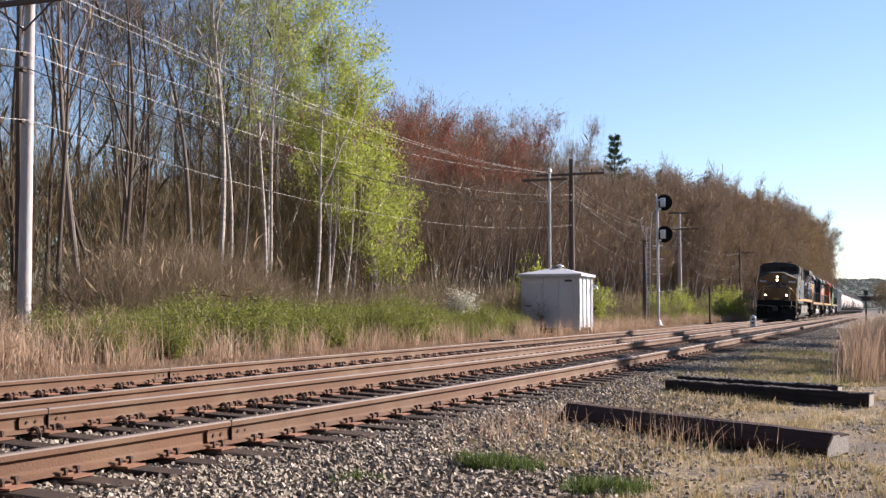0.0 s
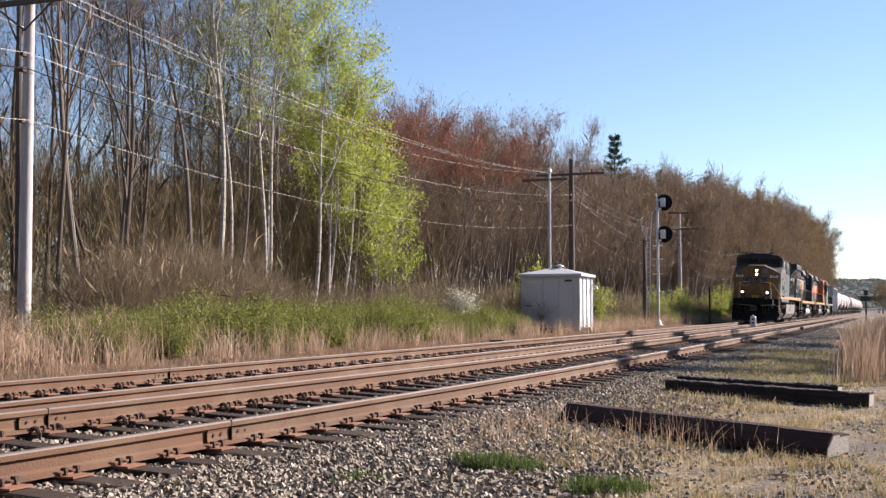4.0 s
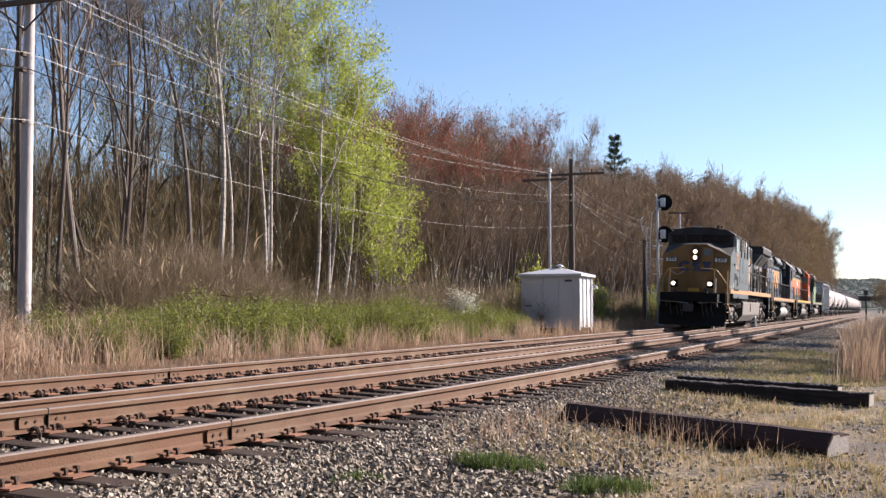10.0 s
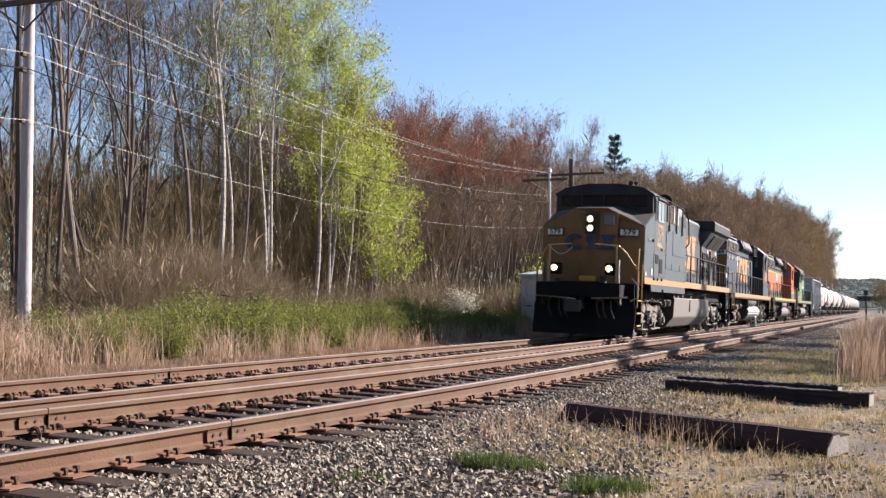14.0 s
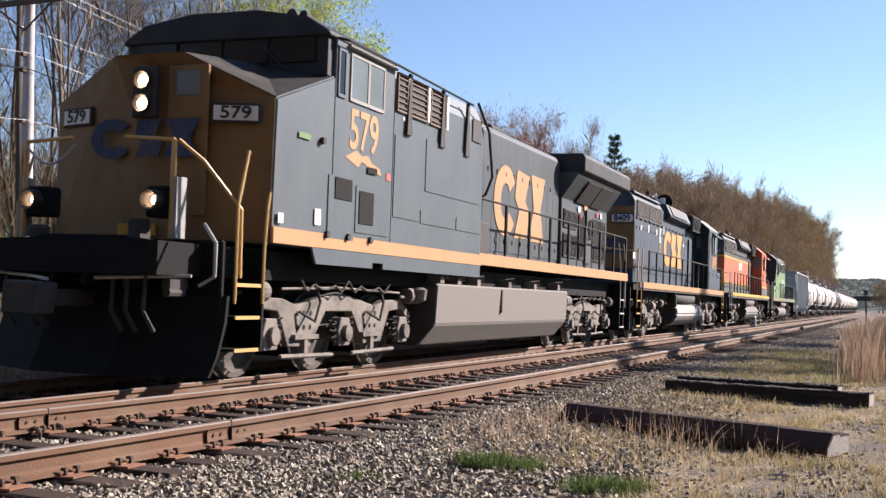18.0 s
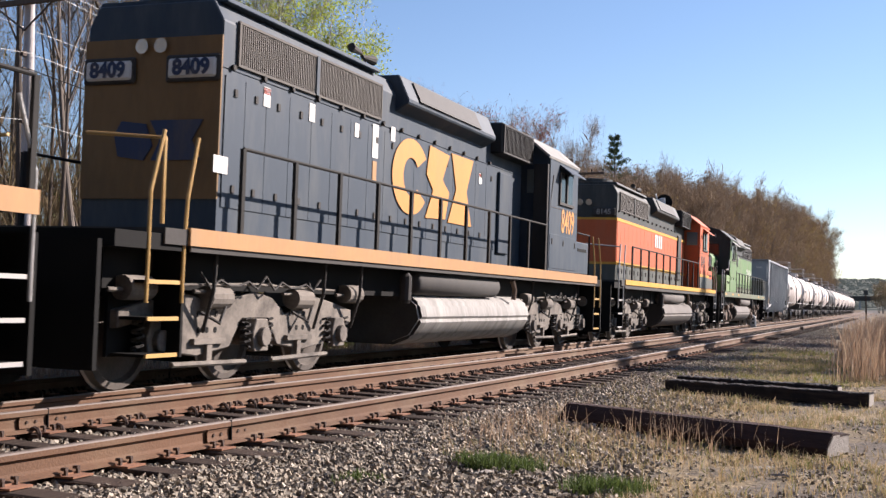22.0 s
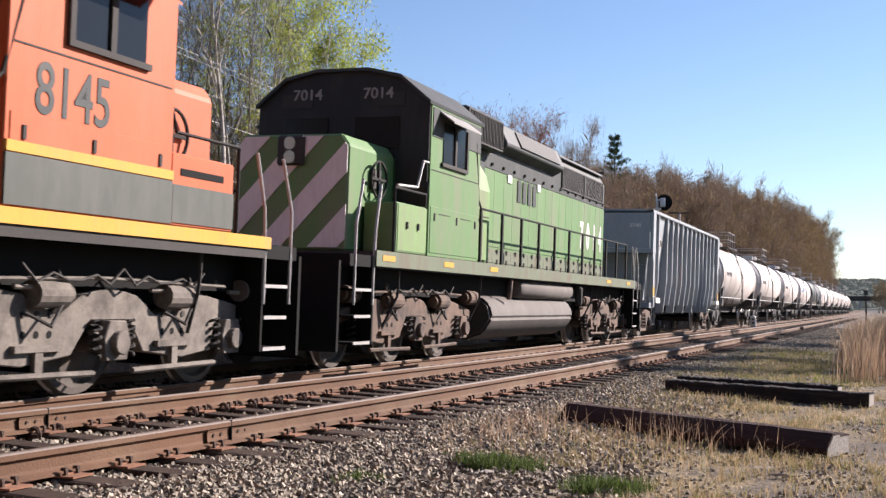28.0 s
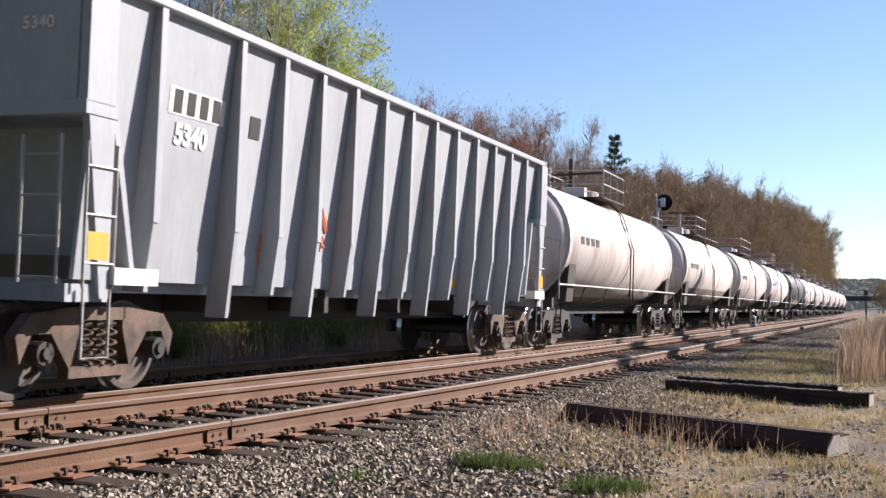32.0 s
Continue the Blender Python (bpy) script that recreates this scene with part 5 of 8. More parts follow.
def handrail(veh, y0, y1, z0, z1, n, mat="rail_dark", x=1.5, drop=None):
    for s in (1, -1):
        hr = part("handrail", Shape().tube([(s * x, y0, z1), (s * x, y1, z1)], .021, 7), M(mat), veh)
        for k in range(n):
            y = y0 + (y1 - y0) * k / (n - 1)
            part("stanchion", Shape().box(s * x - .022, s * x + .022, y - .034, y + .034, z0, z1), M("rail_dark"), hr)
            part("stanchion_foot", Shape().cyl((s * x - .02, y, z0 - .05), (s * x + .03 * s, y, z0 - .05), .05, n=8), M("rail_dark"), hr)


def door_row(veh, x, ys, z0, z1, mat, latch=True):
    """Hood doors, proud of the wall, on both sides."""
    for a, b in zip(ys[:-1], ys[1:]):
        for s in (1, -1):
            d = part("hood_door", Shape().box(min(s * x, s * (x + .014)), max(s * x, s * (x + .014)), a + .006, b - .006, z0, z1), mat, veh)
            if latch:
                for z in (z0 + .22, z1 - .18):
                    part("latch", Shape().box(min(s * (x + .014), s * (x + .032)), max(s * (x + .014), s * (x + .032)), (a + b) / 2 - .03, (a + b) / 2 + .03, z - .045, z + .045), M("under_dark"), d)


def slats(veh, x, y0, y1, z0, z1, n, mat, back="grille", vertical=True, tilt=0.0):
    """A grille: dark backing and separate bars on both sides."""
    for s in (1, -1):
        xs = s * x
        g = part("grille", Shape().box(min(xs, xs + s * .012), max(xs, xs + s * .012), y0, y1, z0, z1), M(back), veh, "dark ventilation grille")
        bars = Shape()
        for k in range(n):
            if vertical:
                y = y0 + (y1 - y0) * (k + .5) / n
                bars.box(min(xs + s * .012, xs + s * .030), max(xs + s * .012, xs + s * .030), y - .012, y + .012, z0, z1)
            else:
                z = z0 + (z1 - z0) * (k + .5) / n
                bars.box(min(xs + s * .012, xs + s * .034), max(xs + s * .012, xs + s * .034), y0, y1, z - .010, z + .010)
        tagged(part("slat", bars, M(mat), g), kind="stuff")
        xa, xb, xc, xd = min(xs, xs + s * .04), max(xs, xs + s * .04), min(xs, xs + s * .038), max(xs, xs + s * .038)
        fr = Shape().box(xa, xb, y0 - .03, y0, z0 - .03, z1 + .03).box(xa, xb, y1, y1 + .03, z0 - .03, z1 + .03)
        fr.box(xc, xd, y0 - .002, y1 + .002, z0 - .03, z0).box(xc, xd, y0 - .002, y1 + .002, z1, z1 + .03)
        part("grille_frame", fr, M(mat), g)


def badge(veh, x, y0, y1, z0, z1, mat, hole):
    """The owner's mark as plain shapes: an open ring, a waisted block and an hourglass."""
    w = (y1 - y0) / 3
    for s in (1, -1):
        X = s * x
        ring = Shape()
        n = 28
        cy, cz, ry, rz = y0 + w * .58, (z0 + z1) / 2, w * .62, (z1 - z0) / 2
        vs, fs = [], []
        a0 = 0
        for k in range(n + 1):
            a = .62 + (2 * math.pi - 1.24) * k / n
            for q in (1.0, .50):
                vs.append((X + s * .018, cy + math.cos(a) * ry * (q if q == 1 else .42), cz + math.sin(a) * rz * q))
        for k in range(n):
            i = 2 * k
            fs.append((i, i + 2, i + 3, i + 1) if s > 0 else (i, i + 1, i + 3, i + 2))
        part("emblem", ring.add(vs, fs), mat, veh, "yellow emblem shape")
        y = y0 + w * 1.12
        part("emblem", Shape().prism_x([(y, z0), (y + w * .75, z0 + .04), (y + w * .88, (z0 + z1) / 2 - .1), (y + w * .60, (z0 + z1) / 2 + .1), (y + w * .85, z1 - .06), (y + w * .1, z1), (y, (z0 + z1) / 2 + .12), (y + w * .26, (z0 + z1) / 2 - .12)],
                                      min(X, X + s * .018), max(X, X + s * .018)), mat, veh)
        y = y0 + w * 1.98
        m = (z0 + z1) / 2
        part("emblem", Shape().prism_x([(y, z0), (y + w * .98, z0), (y + w * .74, m), (y + w * 1.0, z1), (y + .1, z1), (y + w * .30, m)], min(X, X + s * .018), max(X, X + s * .018)), mat, veh)


def stickers(veh, x, spots):
    for y, z, w, h, m in spots:
        part("notice", Shape().box(x, x + .006, y - w / 2, y + w / 2, z - h / 2, z + h / 2), M(m), veh, "small printed notice")


def bars_text(veh, x, y0, z, size, n, mat):
    for k in range(n):
        part("lettering_bar", Shape().box(x, x + .006, y0 + k * size * .8, y0 + k * size * .8 + size * .5, z - size / 2, z + size / 2), mat, veh)


def loco_wide():
    """Lead unit: wide nose, full-width cab and equipment room, narrow hood, winged radiator."""
    v = thing("lead_locomotive", label="grey-blue diesel locomotive with yellow nose and lit headlights", category="locomotive", group="locomotives of the train")
    g, yl = M("grey_blue"), M("yellow")
    part("frame", Shape().box(-1.2, 1.2, .7, 21.7, 1.2, 1.55), M("black_paint"), v)
    for s in (1, -1):
        part("side_sill", Shape().prism_x([(2.42, 1.625), (9.72, 1.625), (9.72, 1.64), (21.9, 1.64), (21.9, 1.845), (9.6, 1.845), (9.6, 1.81), (2.42, 1.81)], min(s * 1.53, s * 1.56), max(s * 1.53, s * 1.56)), yl, v, "faded yellow sill stripe")
        part("skirt", Shape().prism_x([(3.40, 1.62), (3.52, 1.42), (5.20, 1.42), (5.20, 1.50), (5.55, 1.50), (5.55, 1.42), (9.68, 1.42), (9.68, 1.62)], min(s * 1.52, s * 1.552), max(s * 1.52, s * 1.552)), g, v, "grey-blue skirt panel below the stripe")
    part("walkway", Shape().box(-1.53, 1.53, 9.7, 21.9, 1.66, 1.84), M("under_dark"), v)
    # nose, cab and equipment room
    fr = [(-1.52, 2.42, 1.62), (-.45, 2.08, 1.62), (.45, 2.08, 1.62), (1.52, 2.42, 1.62), (1.54, 2.42, 3.30), (.48, 2.08, 3.80), (-.48, 2.08, 3.80), (-1.54, 2.42, 3.30)]
    bk = [(-1.55, 3.88, 1.62), (-.45, 3.88, 1.62), (.45, 3.88, 1.62), (1.55, 3.88, 1.62), (1.55, 3.88, 3.82), (.48, 3.88, 4.02), (-.48, 3.88, 4.02), (-1.55, 3.88, 3.82)]
    no = Shape().loft([fr, bk]).mesh("nose", g, False, .02, 2)
    no.materials.append(M("shaded_yellow"))
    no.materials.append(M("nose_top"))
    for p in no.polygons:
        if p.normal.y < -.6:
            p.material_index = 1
        elif p.normal.z > .5:
            p.material_index = 2
    nose = part("nose", no, None, v, "yellow front nose with grey-blue sides")
    part("headlight_housing", Shape().box(-.16, .16, 2.00, 2.12, 3.04, 3.64), M("under_dark"), nose, bevel=.02)
    for z in (3.20, 3.47):
        hl = part("headlight", Shape().lathe([(2.0, .112), (1.94, .112), (1.94, .102), (1.995, .075)], "y", 18, (0, 0, z)), M("lamp_barrel"), nose, "lit headlight in a deep barrel", smooth=True)
        part("lens", Shape().lathe([(1.990, .004), (1.994, .072)], "y", 18, (0, 0, z)), M("lamp_hot"), hl)
    part("nose_window", Shape().box(.36, .70, 2.10, 2.16, 3.28, 3.60), M("pane_glass"), nose, "small nose door window", bevel=.03)
    part("nose_door", Shape().box(.26, .80, 2.12, 2.17, 1.9, 3.66), M("shaded_yellow"), nose, bevel=.01)
    for s in (1, -1):
        a = math.atan2(.34, 1.07) * s
        m = Matrix.Translation((s * 1.10, 2.27, 3.10)) @ Matrix.Rotation(a, 4, "Z")
        b = part("number_board", Shape().box(-.29, .29, -.035, .02, -.115, .115), M("under_dark"), nose, "lit number board", at=m, bevel=.015)
        part("board_glass", Shape().box(-.26, .26, -.042, -.036, -.085, .085), M("white_paint"), b)
        lettering("579", .20, M("under_dark"), b, on_front(0, -.046, 0), "number", .004, 1.25)
    c0 = [(-.46 + .30 * math.cos(a), 2.80 + .24 * math.sin(a)) for a in [.7 + 4.9 * k / 12 for k in range(13)]]
    c1 = [(-.46 + .15 * math.cos(a), 2.80 + .11 * math.sin(a)) for a in [.7 + 4.9 * k / 12 for k in range(13)]]
    part("emblem_mark", Shape().prism_y(c0 + c1[::-1], 2.068, 2.0785), M("logo_blue"), nose, "faded blue emblem shape")
    part("emblem_mark", Shape().prism_y([(-.12, 2.58), (.20, 2.58), (.24, 2.76), (.14, 2.84), (.22, 3.02), (-.10, 3.02), (-.14, 2.84), (-.04, 2.76)], 2.068, 2.0785), M("logo_blue"), nose)
    part("emblem_mark", Shape().prism_y([(.26, 2.58), (.74, 2.58), (.62, 2.80), (.74, 3.02), (.30, 3.02), (.40, 2.80)], 2.060, 2.0765), M("logo_blue"), nose)
    part("nose_label", Shape().box(-.30, .20, 2.03, 2.075, 1.66, 1.80), M("band_yellow"), nose)
    # windscreen and roof
    part("windscreen_wall", Shape().prism_y([(-1.50, 3.80), (1.50, 3.80), (1.50, 4.30), (1.18, 4.52), (.5, 4.64), (-.5, 4.64), (-1.18, 4.52), (-1.50, 4.30)], 3.72, 3.90), M("roof_black"), v, bevel=.015)
    for a, b in ((-1.34, -.72), (-.66, -.03), (.03, .66), (.72, 1.34)):
        part("windscreen", Shape().box(a, b, 3.695, 3.725, 3.98, 4.33), M("cab_glass"), v, "dark windscreen pane", bevel=.01)
    for x in (-.9, .9):
        part("wiper", Shape().tube([(x, 3.68, 3.92), (x - .3, 3.68, 4.2)], .012, 5), M("under_dark"), v)
    roof = [(-1.55, 4.30), (1.55, 4.30), (1.55, 4.36), (1.22, 4.56), (.5, 4.68), (-.5, 4.68), (-1.22, 4.56), (-1.55, 4.36)]
    part("cab_roof", Shape().prism_y(roof, 3.66, 5.8), M("roof_black"), v, "black cab roof", bevel=.02)
    part("horn", Shape().cyl((.7, 4.6, 4.72), (.7, 4.2, 4.74), .03, .075, 10).cyl((.85, 4.6, 4.72), (.85, 4.25, 4.74), .025, .06, 10), M("under_dark"), v)
    part("antenna", Shape().box(-.5, -.1, 4.5, 4.8, 4.68, 4.78), M("roof_grey"), v, bevel=.02)
    part("cab", Shape().box(-1.55, 1.55, 3.88, 5.76, 1.62, 4.30), g, v, "grey-blue cab side", bevel=.012)
    for a, b, nm in ((3.96, 4.12, "cab_glass"), (4.32, 4.82, "pane_glass"), (4.88, 5.34, "pane_glass")):
        for s in (1, -1):
            w = part("cab_window", Shape().box(min(s * 1.55, s * 1.562), max(s * 1.55, s * 1.562), a, b, 3.62, 4.17), M(nm), v, "cab side window")
            part("window_frame", Shape().box(min(s * 1.55, s * 1.572), max(s * 1.55, s * 1.572), a - .035, a, 3.58, 4.21).box(min(s * 1.55, s * 1.572), max(s * 1.55, s * 1.572), b, b + .035, 3.58, 4.21)
                 .box(min(s * 1.55, s * 1.572), max(s * 1.55, s * 1.572), a, b, 4.17, 4.21).box(min(s * 1.55, s * 1.572), max(s * 1.55, s * 1.572), a, b, 3.575, 3.62), M("roof_grey" if nm == "pane_glass" else "grey_blue"), w)
    part("rain_gutter", Shape().box(1.55, 1.60, 4.2, 5.74, 4.245, 4.29), M("roof_grey"), v)
    lettering("579", .74, yl, v, on_side(1.553, 4.78, 3.20), "number", .012, .84)
    part("flash_mark", Shape().prism_x([(4.22, 2.84), (4.62, 2.74), (4.72, 2.83), (5.38, 2.70), (5.32, 2.80), (5.06, 2.84), (4.92, 2.93), (4.72, 2.90), (4.56, 2.96)], 1.55, 1.556), yl, v, "yellow lightning flash")
    part("equipment_room", Shape().prism_y([(-1.55, 1.62), (1.55, 1.62), (1.55, 4.02), (1.38, 4.36), (1.1, 4.46), (-1.1, 4.46), (-1.38, 4.36), (-1.55, 4.02)], 5.765, 9.68), g, v, "grey-blue equipment room behind the cab", bevel=.012)
    for a, b in ((5.84, 6.16), (6.32, 6.92), (7.12, 7.72)):
        slats(v, 1.545, a, b, 3.72, 4.22, 6, "louvre", "under_dark", False)
        part("louvre_frame", Shape().box(1.55, 1.592, b + .035, b + .11, 3.70, 4.25), M("white_paint"), v)
    part("filter_screen", Shape().box(1.55, 1.57, 9.05, 9.5, 3.70, 4.10), M("grille"), v, bevel=.01)
    # access door panels low on the cab side
    for y0, y1, z0, z1 in ((3.76, 4.55, 1.50, 2.56), (4.57, 5.68, 1.62, 2.50), (5.80, 6.75, 1.92, 3.35), (6.85, 8.35, 1.90, 2.36), (8.40, 9.60, 1.90, 2.36), (7.0, 9.55, 2.40, 3.45)):
        part("access_panel", Shape().box(1.55, 1.562, y0 + .015, y1 - .015, z0 + .26, z1), g, v)
    for y, z, w, h in ((4.19, 2.41, .50, .28), (4.90, 2.22, .46, .44), (5.05, 2.74, .30, .09)):
        part("vent_opening", Shape().box(1.562, 1.574, y - w / 2, y + w / 2, z - h / 2, z + h / 2), M("black_paint"), v, bevel=.004)
    for y, z in ((3.75, 1.80), (4.35, 1.80), (5.05, 1.80), (3.55, 2.95)):
        part("latch", Shape().cyl((1.55, y, z), (1.60, y, z), .045, n=10), M("under_dark"), v)
    stickers(v, 1.553, [(3.51, 2.0, .16, .20, "white_paint"), (2.58, 1.92, .12, .12, "white_paint"), (2.9, 1.72, .66, .10, "band_yellow"), (5.45, 1.72, .34, .15, "white_paint"), (5.62, 2.72, .14, .10, "sticker_red"), (6.05, 2.62, .2, .07, "sticker_red"), (5.2, 2.2, .16, .14, "white_paint"), (6.15, 3.62, .14, .06, "white_paint"), (3.1, 2.95, .3, .07, "green")])
    part("handhold", Shape().tube([(1.56, 3.9, 4.32), (1.66, 4.0, 4.30), (1.66, 5.6, 4.3), (1.62, 8.9, 4.28)], .018, 6), M("rail_dark"), v)
    part("grab_pipe", Shape().tube([(1.60, 9.2, 4.36), (1.62, 9.75, 3.95), (1.60, 10.05, 3.2), (1.30, 10.6, 2.95), (1.05, 11.1, 2.93), (1.04, 11.1, 2.6)], .024, 7), M("rail_dark"), v, "bent pipe rail")
    for y in (6.25, 7.6, 8.75):
        part("lifting_lug", Shape().prism_x([(y - .10, 3.40), (y + .10, 3.40), (y + .05, 3.75), (y + .03, 4.3), (y - .03, 4.3)], 1.555, 1.60), M("under_dark"), v)
    # narrow hood with doors
    part("hood", Shape().prism_y([(-.98, 1.84), (.98, 1.84), (.98, 4.26), (.88, 4.38), (-.88, 4.38), (-.98, 4.26)], 9.68, 16.75), M("grey_hood"), v, "long grey-blue engine hood", bevel=.012)
    door_row(v, .98, [9.95, 10.7, 11.3, 11.85, 12.4, 12.95, 13.5, 14.05, 14.6, 15.15, 15.7, 16.2, 16.7], 1.98, 3.72, M("grey_hood"))
    badge(v, .990, 12.0, 15.5, 2.30, 3.72, yl, g)
    part("battery_box", Shape().box(1.0, 1.5, 9.78, 10.3, 1.84, 2.4), M("under_dark"), v, bevel=.02)
    part("exhaust", Shape().box(-.45, .45, 13.3, 14.3, 4.40, 4.66), M("roof_black"), v, "sooty exhaust stack", bevel=.03)
    part("hood_bell", Shape().lathe([(4.4, .16), (4.5, .14), (4.58, .06)], "z", 12, (.3, 12.2, 0)), M("under_dark"), v)
    # radiator cab with wings
    part("radiator_cab", Shape().prism_y([(-1.05, 1.84), (1.05, 1.84), (1.05, 3.45), (1.42, 3.98), (1.42, 4.05), (-1.42, 4.05), (-1.42, 3.98), (-1.05, 3.45)], 16.76, 21.4), M("grey_hood"), v, "radiator compartment", bevel=.012)
    part("radiator_wing", Shape().prism_y([(-1.55, 4.10), (-1.45, 4.02), (1.45, 4.02), (1.55, 4.10), (1.55, 4.42), (1.48, 4.50), (-1.48, 4.50), (-1.55, 4.42)], 16.9, 21.95), M("roof_black"), v, "overhanging radiator wing", bevel=.015)
    for s in (1, -1):
        for a, b in ((17.9, 19.2), (19.28, 20.5)):
            n = Vector((.82 * s, 0, -.57))
            part("radiator_screen", Shape().add([(s * 1.07, a, 3.46), (s * 1.07, b, 3.46), (s * 1.40, b, 3.94), (s * 1.40, a, 3.94), (s * 1.10, a, 3.44), (s * 1.10, b, 3.44), (s * 1.43, b, 3.92), (s * 1.43, a, 3.92)],
                                                  [(0, 1, 2, 3), (7, 6, 5, 4), (0, 4, 5, 1), (1, 5, 6, 2), (2, 6, 7, 3), (3, 7, 4, 0)]), M("grille"), v, "dark radiator screen")
    for k, (a, b) in enumerate(((16.95, 17.5), (17.55, 18.1), (18.35, 18.8), (18.9, 19.4), (19.7, 20.05), (20.15, 20.6), (20.7, 21.1))):
        if k < 2:
            slats(v, 1.05, a, b, 2.82, 3.18, 8, "grille")
            slats(v, 1.05, a, b, 2.12, 2.62, 8, "grille")
        elif k != 3:
            slats(v, 1.05, a, b, 2.12, 3.15, 6, "grille")
    part("open_door", Shape().box(1.06, 1.12, 18.95, 19.45, 2.0, 3.35), M("hood_dark"), v, bevel=.01)
    part("hand_brake_wheel", Shape().ring((1.16, 19.2, 2.86), .24, .018).box(1.13, 1.16, 18.97, 19.43, 2.845, 2.875).box(1.13, 1.16, 19.185, 19.215, 2.63, 3.09), M("rail_dark"), v, "hand brake wheel")
    stickers(v, 1.08, [(18.3, 3.3, .22, .14, "white_paint"), (18.95, 3.42, .3, .2, "yellow"), (20.2, 3.3, .18, .12, "sticker_red"), (20.6, 3.3, .2, .14, "white_paint"), (18.5, 3.15, .12, .1, "sticker_red")])
    handrail(v, 9.72, 21.85, 1.84, 2.80, 9)
    # under the frame
    tank = [(-1.50, .62), (-1.22, .28), (1.22, .28), (1.50, .62), (1.53, 1.27), (-1.53, 1.27)]
    shaded_ends(part("fuel_tank", Shape().prism_y(tank, 7.75, 15.75), M("tank_dust"), v, "dusty grey fuel tank", bevel=.03))
    part("sight_gauge", Shape().box(1.515, 1.55, 11.0, 11.06, .80, 1.22), M("truck_brown"), v)
    part("bell", Shape().lathe([(.96, .03), (1.0, .10), (1.16, .12), (1.2, .05)], "z", 14, (1.35, 7.45, 0)), M("truck_dust"), v, "bronze warning bell")
    for y, z in ((8.2, 1.38), (9.0, 1.36), (10.0, 1.36), (11.8, 1.36), (13.5, 1.36), (15.3, 1.38)):
        part("pipe_fitting", Shape().cyl((1.1, y, z), (1.48, y + .15, z + .04), .06, n=8).box(1.2, 1.45, y - .12, y + .05, z - .1, z + .02), M("truck_dust"), v)
    truck_c(v, 5.0, 4.04, "angular")
    truck_c(v, 18.9, 3.70, "angular")
    # front end: plow, pilot, ditch lights
    part("platform", Shape().box(-1.02, 1.02, 1.25, 2.45, 1.42, 1.56), M("black_paint"), v, bevel=.02)
    part("pilot", Shape().box(-1.45, 1.45, 1.52, 1.60, .45, 1.6), M("black_paint"), v, "black pilot plate", bevel=.02)
    rings = []
    for z, yf, w in ((.13, .86, 1.46), (.35, .98, 1.48), (.70, 1.10, 1.49), (1.0, 1.12, 1.5)):
        rings.append([(-w, yf + .46, z), (-.5, yf + .02, z), (.5, yf + .02, z), (w, yf + .46, z), (w, yf + .51, z), (.5, yf + .08, z), (-.5, yf + .08, z), (-w, yf + .51, z)])
    part("snow_plow", Shape().loft(rings), M("black_paint"), v, "black snow plow")
    cp = Shape().box(-.12, .12, .35, 1.55, .84, 1.02).prism_y([(-.2, .76), (.2, .76), (.24, 1.08), (-.18, 1.1)], .05, .40)
    part("coupler", cp, M("under_dark"), v, bevel=.02)
    part("coupler_lever", Shape().tube([(-1.35, 1.1, 1.2), (-.4, .75, 1.15), (0, .5, 1.12)], .02, 6).tube([(1.35, 1.1, 1.2), (.4, .75, 1.15)], .02, 6), M("rail_silver"), v)
    part("anticlimber", Shape().prism_y([(-1.0, 1.47), (1.0, 1.47), (1.0, 1.53), (.55, 1.62), (-.55, 1.62), (-1.0, 1.53)], 1.06, 1.26), M("black_paint"), v, "narrow black anticlimber", bevel=.02)
    for x, w, z0, z1 in ((-.95, .16, 1.28, 1.50), (-.42, .10, 1.20, 1.46), (.34, .12, 1.16, 1.50), (.82, .2, 1.22, 1.52), (.62, .08, 1.56, 1.80), (-.7, .07, 1.56, 1.72)):
        part("cable_socket", Shape().box(x - w, x + w, 1.06, 1.30, z0, z1), M("under_dark"), v, bevel=.03)
    for x, z in ((-1.1, 1.0), (.05, 1.12), (1.12, 1.02)):
        part("cut_lever_bracket", Shape().cyl((x, 1.0, z), (x, 1.3, z), .05, n=8).box(x - .03, x + .03, 1.02, 1.3, z, z + .4), M("under_dark"), v)
    for k in range(5):
        part("pilot_bracket", Shape().box(-1.0 + k * .5 - .05, -1.0 + k * .5 + .05, 1.15, 1.52, 1.05, 1.5), M("under_dark"), v, bevel=.01)
    for s in (1, -1):
        part("ditch_light", Shape().box(s * .80 - .15, s * .80 + .15, 1.21, 1.48, 1.82, 2.16), M("black_paint"), v, bevel=.03)
        part("ditch_bracket", Shape().box(s * 1.02 - .03, s * 1.02 + .03, 1.22, 1.40, 1.6, 2.26), M("roof_grey"), v)
        dl = part("ditch_lamp", Shape().lathe([(1.215, .112), (1.05, .112), (1.05, .10), (1.205, .070)], "y", 18, (s * .80, 0, 2.0)), M("lamp_barrel"), v, "lit ditch light in a deep barrel", smooth=True)
        part("lens", Shape().lathe([(1.200, .004), (1.204, .062)], "y", 18, (s * .80, 0, 2.0)), M("lamp_ditch"), dl)
        steps(v, 2.03, -1, "black_paint", "rail_gold", s)
        part("front_post", Shape().tube([(s * .98, 1.24, 1.6), (s * .98, 1.24, 2.66)], .03, 8), M("rail_gold"), v, "yellow front hand rail post")
        part("front_rail", Shape().tube([(s * .98, 1.24, 2.66), (s * .35, 1.24, 2.70)], .022, 7), M("rail_gold"), v, "yellow front hand rail")
